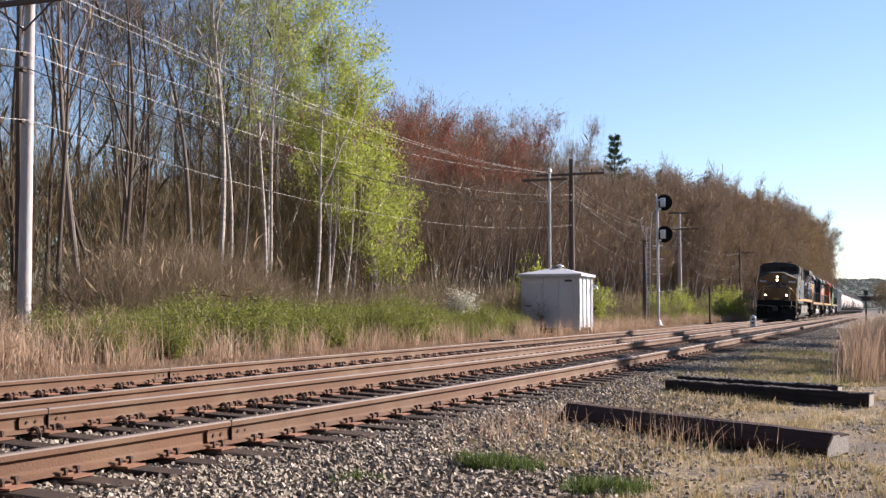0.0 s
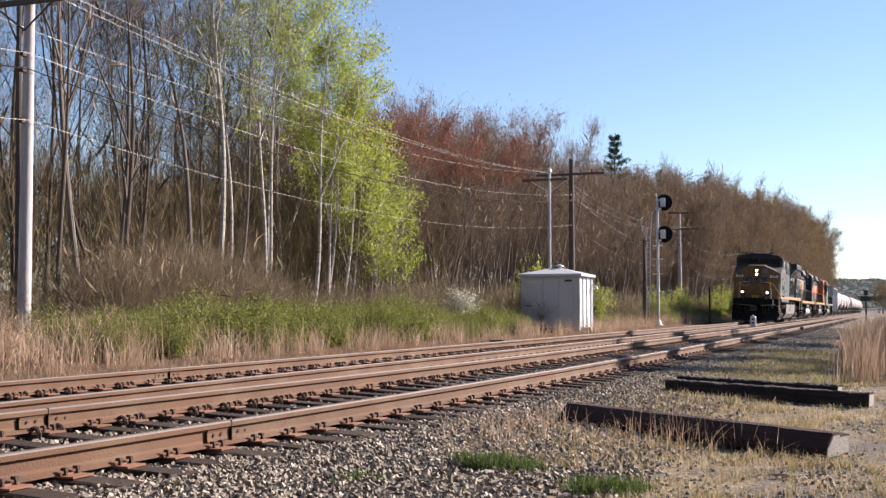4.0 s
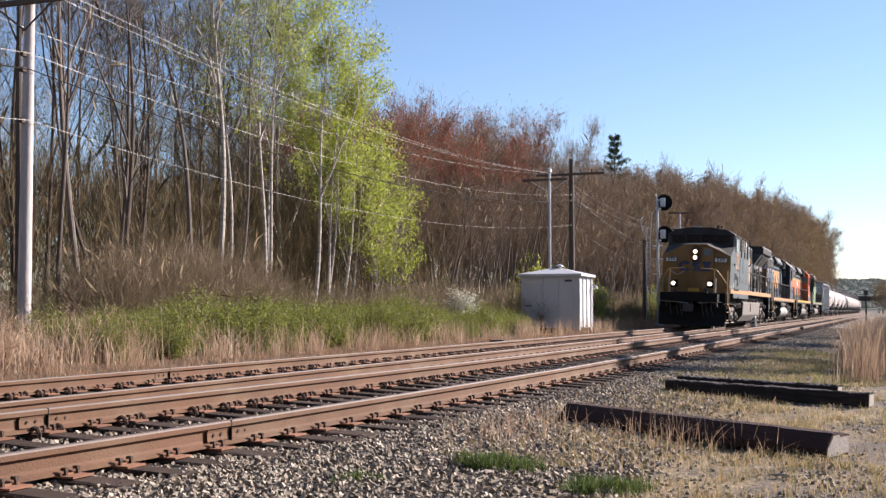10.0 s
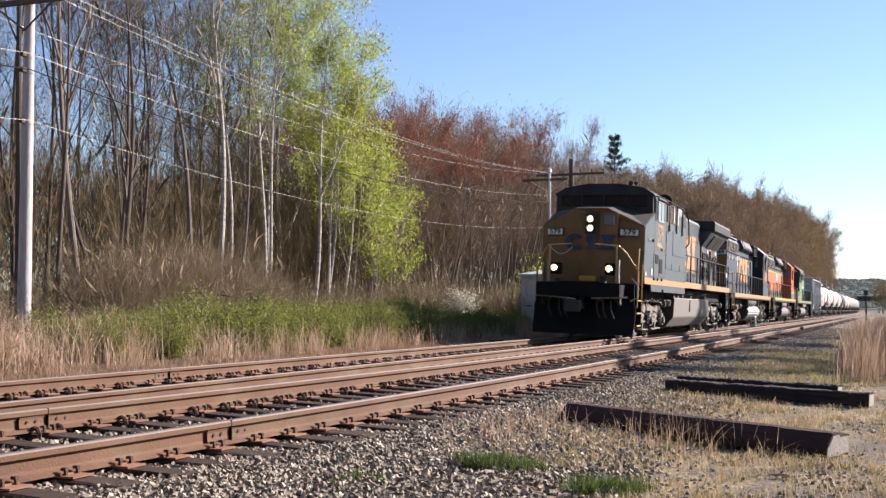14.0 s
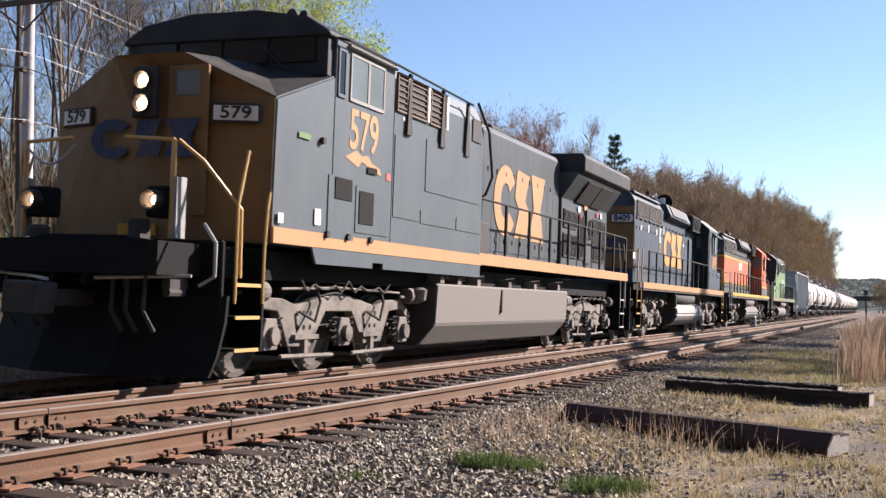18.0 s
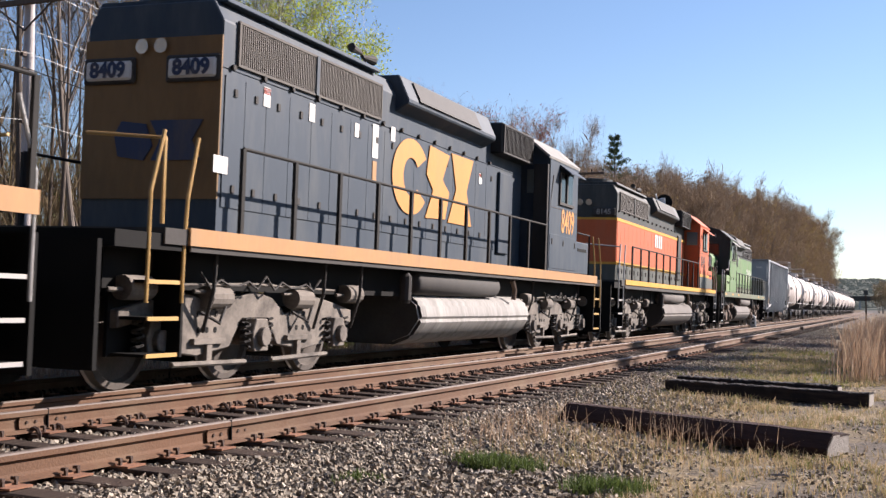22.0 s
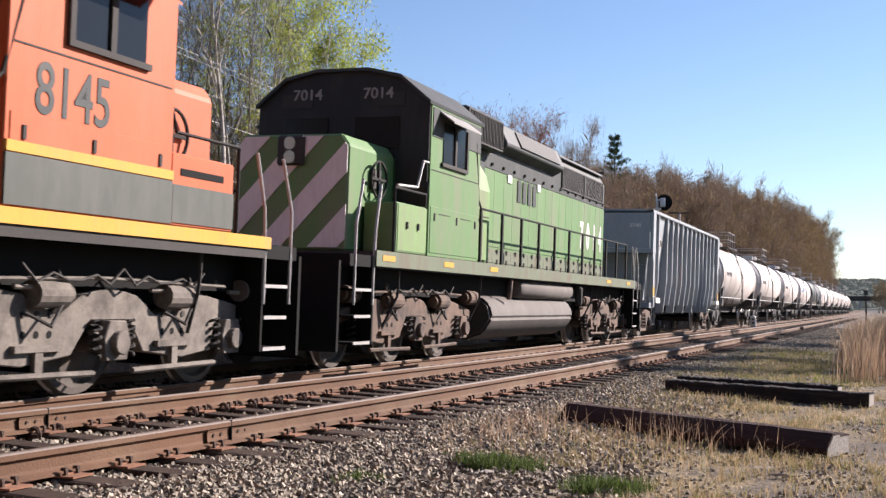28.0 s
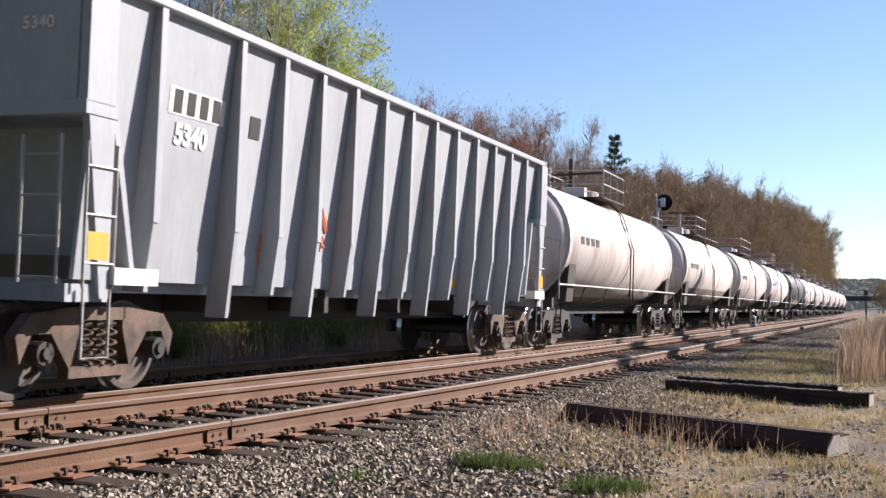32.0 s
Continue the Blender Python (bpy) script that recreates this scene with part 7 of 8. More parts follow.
build_locos()
def truck_b(veh, yc, mat="truck_brown"):
    """Two-axle freight truck with spring nest."""
    r = .45
    tk = part("truck", Shape().box(-.9, .9, yc - .22, yc + .22, .45, .72), M("under_dark"), veh, "rusty two-axle freight truck")
    for k in (-1, 1):
        axle(veh, yc + k * .86, r)
    for s in (1, -1):
        x0, x1 = (.98, 1.10) if s > 0 else (-1.10, -.98)
        prof = [(-1.12, .36), (-.98, .62), (-.72, .62), (-.45, .28), (-.30, .22), (.30, .22), (.45, .28), (.72, .62), (.98, .62), (1.12, .36), (1.18, .60), (1.0, .80), (.45, .86), (-.45, .86), (-1.0, .80), (-1.18, .60)]
        sf = Shape()
        sf.prism_x([(yc + a, b) for a, b in prof[:4] + [(-.32, .66), (-.32, .86), (-.45, .86), (-1.0, .80), (-1.18, .60)]][::1], x0, x1)
        sf.prism_x([(yc - a, b) for a, b in (prof[:4] + [(-.32, .66), (-.32, .86), (-.45, .86), (-1.0, .80), (-1.18, .60)])][::-1], x0, x1)
        sf.box(x0, x1, yc - .46, yc + .46, .20, .30).box(x0, x1, yc - .36, yc + .36, .74, .86)
        part("side_frame", sf, M(mat), tk)
        for dy in (-.18, 0, .18):
            turns = [(s * 1.05 + .065 * math.cos(q * 1.05), yc + dy + .065 * math.sin(q * 1.05), .31 + q * .0165) for q in range(25)]
            part("coil_spring", Shape().tube(turns, .018, 5), M(mat), tk)
        for k in (-1, 1):
            part("bearing", Shape().cyl((s * 1.0, yc + k * .86, r), (s * 1.16, yc + k * .86, r), .11, n=12).cyl((s * 1.16, yc + k * .86, r), (s * 1.19, yc + k * .86, r), .06, n=8), M("under_dark"), tk)
    return tk


def ladder(veh, x, y, z0, z1, n, w=.38, mat="rail_silver", along="y"):
    ld = Shape()
    for s in (-1, 1):
        a = (x, y + s * w / 2) if along == "y" else (x + s * w / 2, y)
        ld.tube([(a[0], a[1], z0), (a[0], a[1], z1)], .016, 6)
    for k in range(n):
        z = z0 + (z1 - z0) * (k + .5) / n
        if along == "y":
            ld.tube([(x, y - w / 2, z), (x, y + w / 2, z)], .013, 6)
        else:
            ld.tube([(x - w / 2, y, z), (x + w / 2, y, z)], .013, 6)
    return part("ladder", ld, M(mat), veh, "steel ladder")


def gondola():
    Ln = 16.4
    v = thing("gondola_car", label="grey steel gondola freight car with deep side ribs", category="freight car", group="cars of the train")
    g = M("gondola_grey")
    y0, y1 = .85, 15.62
    zt, zb = 3.86, 1.12
    # tub: sides lean in towards the bottom, thick walls, open top
    def skin_x(z):
        return 1.40 - .23 * (zt - z) / (zt - zb)
    for s in (1, -1):
        side = Shape().prism_y([(s * 1.40, zt), (s * skin_x(zb), zb), (s * (skin_x(zb) - .05), zb), (s * 1.35, zt)][::-s], y0 + .35, y1 - .35)
        part("side_sheet", side, g, v, "sloping grey side sheet")
        for k in range(13):
            y = 2.02 if k == 0 else 3.53 + (k - 1) * .98
            lowz = .76 if k % 2 == 1 and k < 12 else zb - .1
            rib = Shape().prism_y([(s * 1.47, zt), (s * 1.465, 1.7), (s * 1.38, lowz), (s * 1.12, lowz), (s * (skin_x(zb) - .02), zb), (s * 1.38, zt)][::s], y - .035, y + .035)
            part("side_rib", rib, g, v, "deep pressed side rib")
            part("rib_flange", Shape().prism_y([(s * 1.482, zt), (s * 1.477, 1.7), (s * 1.465, 1.7), (s * 1.47, zt)][::s], y - .05, y + .05), g, v)
        part("top_chord", Shape().box(min(s * 1.30, s * 1.50), max(s * 1.30, s * 1.50), y0, y1, zt - .05, zt + .05), g, v, bevel=.015)
        part("side_sill", Shape().prism_y([(s * 1.0, zb), (s * 1.0, zb - .12), (s * .86, zb - .12), (s * .86, zb)][::s], y0 + .4, y1 - .4), g, v)
    for e, d in ((y0, -1), (y1, 1)):
        part("end_sheet", Shape().prism_x([(e, zt), (e, 2.72), (e - d * .55, 2.55), (e - d * .9, 1.15), (e - d * .97, 1.15), (e - d * .62, 2.6), (e - d * .06, 2.76), (e - d * .06, zt)], -1.40, 1.40), g, v, "grey end wall")
        part("end_chord", Shape().box(-1.5, 1.5, min(e, e - d * .12), max(e, e - d * .12), zt - .06, zt + .06), g, v)
        part("end_ledge", Shape().box(-1.52, 1.52, min(e + d * .02, e - d * .45), max(e + d * .02, e - d * .45), 2.58, 2.72), g, v, bevel=.01)
        for x in (-1.47, 1.47):
            part("corner_post", Shape().box(x - .05, x + .05, min(e, e - d * .4), max(e, e - d * .4), 2.70, zt - .05), g, v)
            part("corner_gusset", Shape().prism_x([(e - d * .05, 2.58), (e - d * .42, 2.58), (e - d * .42, .95), (e - d * .30, .95)], x - .04, x + .04), g, v)
        part("end_platform", Shape().box(-1.45, 1.45, min(e - d * .5, e + d * .1), max(e - d * .5, e + d * .1), .92, 1.08), g, v)
        ladder(v, 1.52, e - d * .25, 1.05, 2.35, 3, .42)
        part("ladder_foot", Shape().tube([(1.5, e - d * .45, 1.05), (1.5, e - d * .45, .42), (1.5, e - d * .08, .42), (1.5, e - d * .08, 1.05)], .016, 6), M("rail_silver"), v, "stirrup step")
        ladder(v, 1.1, e + d * .06, .95, 2.4, 4, .42, "rail_silver", "x")
        ladder(v, -1.1, e + d * .06, .95, 2.4, 4, .42, "rail_silver", "x")
        part("reflector_panel", Shape().box(1.505, 1.512, e - d * .25 - .15, e - d * .25 + .15, 1.30, 1.55), M("band_yellow"), v)
        part("bracket", Shape().box(1.35, 1.56, e - d * .62 - .18, e - d * .62 + .5, 1.08, 1.24), M("white_paint"), v)
        cp = Shape().box(-.11, .11, min(e - d * .3, e + d * .72), max(e - d * .3, e + d * .72), .78, .96)
        part("coupler", cp, M("under_dark"), v, bevel=.02)
        part("air_hose", Shape().tube([(.4, e + d * .1, .9), (.42, e + d * .3, .6), (.45, e + d * .5, .5)], .022, 6), M("under_dark"), v)
    part("floor", Shape().box(-.93, .93, 1.6, 14.8, zb - .06, zb), g, v)
    part("centre_sill", Shape().box(-.25, .25, .5, 15.9, .66, 1.08), M("under_dark"), v)
    for k in range(4):
        part("cross_bearer", Shape().box(-1.1, 1.1, 4 + k * 2.5 - .06, 4 + k * 2.5 + .06, .8, 1.1), M("under_dark"), v)
    part("load", Shape().box(-.9, .9, 1.7, 14.7, zb, 1.4), M("stone"), v, "load low inside the car")
    lettering("5340", .30, M("white_paint"), v, Matrix.Translation((skin_x(2.64) + .010, 2.80, 2.64)) @ Matrix.Rotation(.084, 4, "Y") @ on_side(0, 0, 0), "number", .012, 1.0)
    def plate(nm, ya, yb, za, zb_, out, mat):
        part(nm, Shape().prism_y([(skin_x(za) - .01, za), (skin_x(za) + out, za), (skin_x(zb_) + out, zb_), (skin_x(zb_) - .01, zb_)], ya, yb), M(mat), v)
    plate("mark_panel", 2.36, 3.40, 2.84, 3.12, .006, "white_paint")
    for k in range(4):
        plate("lettering_bar", 2.44 + k * .24, 2.59 + k * .24, 2.86, 3.10, .010, "roof_black")
    plate("placard", 3.95, 4.18, 2.80, 3.05, .008, "roof_black")
    lettering("5340", .16, M("white_paint"), v, on_front(.95, y0 - .006, 3.42), "number", .004, 1.1)
    for y, z, w, h, m in ((3.68, 1.25, .2, .1, "band_yellow"), (6.55, 1.25, .3, .16, "band_yellow"), (11.1, 1.3, .3, .14, "band_yellow")):
        plate("reflector_strip", y - w / 2, y + w / 2, z - h / 2, z + h / 2, .006, m)
    rg = random.Random(4)
    for yy, z0 in ((4.62, 1.3), (5.95, 1.6)):
        for k in range(7):
            a = [(skin_x(q) + .012, yy + rg.uniform(-.22, .22), q) for q in (z0 + k * .06, z0 + k * .06 + .2, z0 + k * .06 + .1)]
            part("scrawl", Shape().tube([(p[0], p[1], p[2]) for p in a], .012, 4), M("graffiti"), v)
    truck_b(v, 1.75, "truck_brown")
    truck_b(v, Ln - 1.75, "truck_brown")
    VEHICLES.append((v, 82.9))
    return v


def tank_car(S, mat, label, variant=0, first=None):
    """Pressure tank on saddles, with dome platform, side ladder and belly stripe."""
    Ln = 16.4
    v = thing("tank_car", label=label, category="freight car", group="cars of the train")
    R, zc = 1.45, 2.42
    yA, yB = 1.05, Ln - 1.05
    n = 36
    prof = [(yA - .02, .05), (yA + .02, .55), (yA + .12, 1.0), (yA + .30, 1.30), (yA + .55, R), (yB - .55, R), (yB - .30, 1.30), (yB - .12, 1.0), (yB - .02, .55), (yB + .02, .05)]
    me = Shape().lathe(prof, "y", n, (0, 0, zc)).mesh("tank", M(mat), True)
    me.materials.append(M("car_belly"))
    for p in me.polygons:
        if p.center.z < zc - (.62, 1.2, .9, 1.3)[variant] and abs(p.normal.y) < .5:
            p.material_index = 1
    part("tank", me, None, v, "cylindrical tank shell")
    for y in (Ln * .36, Ln * .64) if variant != 1 else (Ln * .5,):
        part("tank_band", Shape().lathe([(y - .05, R + .012), (y + .05, R + .012)], "y", n, (0, 0, zc)), M(mat), v)
    for y in (yA + .62, yB - .62):
        part("end_band", Shape().lathe([(y - .12, R + .015), (y + .12, R + .015)], "y", n, (0, 0, zc)), M(mat), v, "weld band")
    for y in (2.0, Ln - 2.0):
        part("saddle", Shape().prism_y([(-1.35, 1.05), (1.35, 1.05), (1.42, 1.9), (1.1, 1.5), (0, 1.15), (-1.1, 1.5), (-1.42, 1.9)], y - .3, y + .3), M("under_dark"), v)
    part("centre_sill", Shape().box(-.3, .3, .4, Ln - .4, .72, 1.02), M("under_dark"), v)
    for s in (1, -1):
        part("side_rail", Shape().tube([(s * 1.42, .8, 1.42), (s * 1.42, Ln - .8, 1.42)], .025, 6), M("rail_silver"), v)
        for y in (.9, 3.2, 5.5, 8.4, 11.3, 13.6, Ln - .9):
            part("rail_post", Shape().tube([(s * 1.42, y, 1.42), (s * 1.30, y, 1.05), (s * .4, y, .9)], .018, 5), M("under_dark"), v)
        for y in (.85, Ln - .85):
            part("stirrup_step", Shape().tube([(s * 1.42, y - .2, 1.1), (s * 1.42, y - .2, .45), (s * 1.42, y + .2, .45), (s * 1.42, y + .2, 1.1)], .016, 5), M("under_dark"), v)
            part("end_handrail", Shape().tube([(s * 1.42, y, 1.1), (s * 1.42, y, 2.35), (s * 1.1, y, 2.45)], .018, 5), M("rail_silver"), v)
        part("ladder_rail", Shape().tube([(s * 1.50, Ln / 2 - .2, 1.0), (s * 1.50, Ln / 2 - .2, 2.5), (s * 1.15, Ln / 2 - .2, 3.5), (s * .7, Ln / 2 - .2, 3.95)], .018, 5), M("under_dark"), v)
        part("ladder_rail", Shape().tube([(s * 1.50, Ln / 2 + .2, 1.0), (s * 1.50, Ln / 2 + .2, 2.5), (s * 1.15, Ln / 2 + .2, 3.5), (s * .7, Ln / 2 + .2, 3.95)], .018, 5), M("under_dark"), v)
    for e in (.45, Ln - .45):
        part("end_sill", Shape().box(-1.4, 1.4, e - .08, e + .08, .9, 1.12), M("under_dark"), v)
        part("coupler", Shape().box(-.1, .1, e - .45, e + .45, .78, .95), M("under_dark"), v)
    yc = Ln / 2
    L = 1.3 if variant != 2 else 2.4
    part("dome", Shape().lathe([(3.82, .48), (4.12, .48), (4.16, .40), (4.18, .1)], "z", 18, (0, yc, 0)), M(mat), v, "manway dome")
    part("platform", Shape().box(-.95, .95, yc - L, yc + L, 3.86, 3.90), M("under_dark"), v)
    for z in (4.25, 4.62):
        part("platform_rail", Shape().tube([(-.92, yc - L, z), (.92, yc - L, z), (.92, yc + L, z), (-.92, yc + L, z), (-.92, yc - L, z)], .02, 5), M("rail_silver"), v)
    for x in (-.92, .92):
        for q in (-1, -.33, .33, 1):
            part("rail_post", Shape().tube([(x, yc + q * L, 3.88), (x, yc + q * L, 4.62)], .02, 5), M("rail_silver"), v)
    part("valve_box", Shape().box(-.3, .3, yc - .9, yc - .6, 3.85, 4.2), M("white_paint"), v, bevel=.02)
    part("outlet_valve", Shape().lathe([(.62, .12), (.98, .16)], "z", 12, (0, yc, 0)), M("under_dark"), v)
    for k in range(4):
        part("lettering_bar", Shape().box(R - .012, R + .006, 2.6 + k * .5, 2.9 + k * .5, zc - .02, zc + .16), M("hood_dark" if variant != 3 else "car_blue"), v)
    if variant == 3:
        part("painted_panel", Shape().box(R - .02, R + .004, 4.6, 6.4, zc + .05, zc + .35), M("car_blue"), v)
    truck_b(v, 1.95, "under_dark")
    truck_b(v, Ln - 1.95, "under_dark")
    VEHICLES.append((v, S))
    return v


def build_cars():
    gondola()
    white = "dirty white tank car with a dark belly and top platform"
    S = 99.2
    for k in range(12):
        if k == 3:
            tank_car(S, "car_white", "white tank car with a blue painted panel", 3)
        elif k == 4:
            tank_car(S, "car_black", "black tank car with a top platform", 0)
        else:
            tank_car(S, "car_white", white if k else "white tank car stained brown below its dome", (1, 0, 2, 0, 0, 0)[k % 6])
        S += 16.4


build_cars()


def motions():
    for v, s0 in VEHICLES:
        rows = [(t / 2, pose(FAR_X, s0 - run(t / 2), 0.027, 0, TILT, 0)) for t in range(65)]
        walk(v, rows)
    for ob, p, r in WHEELS:
        rows = []
        for k in range(321):
            t = k / 10
            rows.append((t, Matrix.Translation(p) @ Matrix.Rotation(run(t) / r, 4, "X")))
        walk(ob, rows)
# ---- things beside the line ----
def signal_hut():
    v = thing("signal_hut", pose(-12.7, 46.5, -0.10), "white sheet-steel signal hut on concrete piers beside the line", "hut")
    w, d, h = 1.2, 1.1, 2.10
    m = M("white_steel")
    for a, b, nm in (((-w, w), (-d, -d + .04), "wall"), ((-w, w), (d - .04, d), "wall"), ((-w, -w + .04), (-d + .04, d - .04), "wall"), ((w - .04, w), (-d + .04, d - .04), "wall")):
        part(nm, Shape().box(a[0], a[1], b[0], b[1], .22, .22 + h), m, v, "white sheet-steel wall")
    for x in (-.28, .36, .98, -1.19):
        part("seam", Shape().box(x - .012, x + .012, -d - .022, -d, .24, .20 + h), m, v)
    for y in (-1.04, -.45, .2, .85, 1.07):
        part("seam", Shape().box(w, w + .035, y - .05, y + .05, .24, .20 + h), m, v)
    dr = part("door", Shape().box(-1.0, -.34, -d - .03, -d, .40, 2.02), m, v, "plain steel door", bevel=.008)
    part("handle", Shape().box(-.98, -.78, -d - .07, -d - .03, 1.08, 1.13), M("dark_iron"), dr)
    for z in (.7, 1.7):
        part("hinge", Shape().cyl((-.36, -d - .045, z), (-.36, -d - .045, z + .14), .02, n=6), m, dr)
    e = .14
    part("roof", Shape().add([(-w - e, -d - e, 2.30), (w + e, -d - e, 2.30), (w + e, d + e, 2.30), (-w - e, d + e, 2.30), (-w - e, -d - e, 2.40), (w + e, -d - e, 2.40), (w + e, d + e, 2.40), (-w - e, d + e, 2.40),
                              (-.25, -.1, 2.66), (.25, -.1, 2.66), (.25, .1, 2.66), (-.25, .1, 2.66)],
                             [(3, 2, 1, 0), (0, 1, 5, 4), (1, 2, 6, 5), (2, 3, 7, 6), (3, 0, 4, 7), (4, 5, 9, 8), (5, 6, 10, 9), (6, 7, 11, 10), (7, 4, 8, 11), (8, 9, 10, 11)]), m, v, "low hipped white roof")
    part("roof_vent", Shape().lathe([(2.62, .10), (2.72, .10), (2.73, .18), (2.78, .16), (2.82, .05)], "z", 14, (.1, 0, 0)), m, v)
    for x in (-w + .15, w - .12):
        for y in (-d + .12, d - .15):
            part("pier", Shape().loft([[(x - .2, y - .2, -.15), (x + .2, y - .2, -.15), (x + .2, y + .2, -.15), (x - .2, y + .2, -.15)], [(x - .13, y - .13, .22), (x + .13, y - .13, .22), (x + .13, y + .13, .22), (x - .13, y + .13, .22)]]), M("concrete"), v, bevel=.02)
    part("lamp", Shape().cyl((w, .95, 2.0), (w + .22, .95, 1.95), .03, n=6).lathe([(1.82, .08), (1.95, .05)], "z", 10, (w + .22, .95, 0)), M("galv"), v)
    part("sign_plate", Shape().box(.62, .92, -d - .012, -d - .002, 2.08, 2.16), M("hood_dark"), v)


def utility_pole(x, y, top, arm_z, r, mat, label, arm=1.7, lower=(), second=0.0):
    v = thing("utility_pole", pose(x, y, ground_z(x, y)), label, "pole", "poles of the line")
    z0 = ground_z(x, y)
    part("shaft", Shape().cyl((0, 0, -.4), (0, 0, top - z0), r * 1.15, r * .78, 14), M(mat), v, smooth=True)
    a = arm_z - z0
    part("crossarm", Shape().box(-arm, arm, -r - .10, -r, a - .06, a + .06), M("pole_wood"), v, bevel=.01)
    for s in (1, -1):
        part("brace", Shape().tube([(s * arm * .45, -r - .05, a - .05), (0, -r - .02, a - .62)], .022, 6), M("pole_wood"), v)
    for q in (-.95, -.62, -.3, .3, .62, .95):
        part("insulator", Shape().lathe([(0, .012), (.06, .014), (.07, .04), (.11, .045), (.14, .03), (.16, .01)], "z", 10, (q * arm, -r - .05, a + .06)), M("glass_lens"), v)
    for z in lower:
        part("bracket", Shape().box(-.05, .05, -r - .10, -r + .02, z - z0 - .05, z - z0 + .05), M("dark_iron"), v)
    if second:
        part("crossarm", Shape().box(-.9, .9, -r - .10, -r, second - z0 - .07, second - z0 + .07), M("pole_wood"), v, bevel=.01)
    return v


def wire(points, r, mat, label, sag):
    """Strung from pole to pole with sag."""
    sh = Shape()
    for a, b, s in zip(points[:-1], points[1:], sag):
        a, b = Vector(a), Vector(b)
        pts = []
        for k in range(17):
            t = k / 16
            p = a.lerp(b, t)
            p.z -= 4 * s * t * (1 - t)
            pts.append(p)
        sh.tube(pts, r, 5)
    return tagged(part("overhead_wire", sh, M(mat), smooth=True), label, "wire", "overhead wires")


def wires():
    p1, p2, p3 = (-17.5, 20.3), (-15.0, 57.8), (-16.0, 97.3)
    p0 = (-18.5, -18.0)
    z1, z2, z3 = 7.66, 7.9, 7.7
    for d1, d2, d3 in ((-1.6, -1.72, -1.3), (.75, -1.02, -.8), (1.1, -.84, .9)):
        wire([(p0[0] + d1, p0[1], z1 + .3), (p1[0] + d1, p1[1] - .3, z1), (p2[0] + d2, p2[1] - .3, z2), (p3[0] + d3, p3[1], z3), (-16, 140, 7.6)], .0048, "wire", "thin pale overhead wire between poles", (.7, .75, .9, 1.0))
    for za, zb, zc, rr, m in ((6.42, 6.75, 6.3, .005, "wire"), (6.07, 6.45, 6.1, .013, "wire_black"), (4.95, 5.20, 5.0, .005, "wire")):
        wire([(p0[0], p0[1], za - .2), (p1[0] + .16, p1[1] - .15, za), (p2[0] + .1, p2[1] - .2, zb), (p3[0], p3[1], zc), (-16, 140, zc)], rr, m, "sagging overhead cable between poles", (.8, .95, 1.1, 1.0))


def antenna_mast():
    v = thing("steel_mast", pose(-14.6, 52.2, ground_z(-14.6, 52.2)), "thin galvanised steel mast behind the signal hut", "mast")
    part("shaft", Shape().cyl((0, 0, -.2), (0, 0, 7.3), .075, .06, 10), M("galv"), v)
    part("cap", Shape().lathe([(7.3, .06), (7.36, .12), (7.5, .10), (7.56, .02)], "z", 10), M("galv"), v)
    part("crossarm", Shape().box(-1.3, .9, -.05, .05, 6.95, 7.05), M("pole_wood"), v)
    part("brace", Shape().tube([(-.9, 0, 6.95), (0, 0, 6.4), (.8, 0, 6.95)], .02, 5), M("galv"), v)


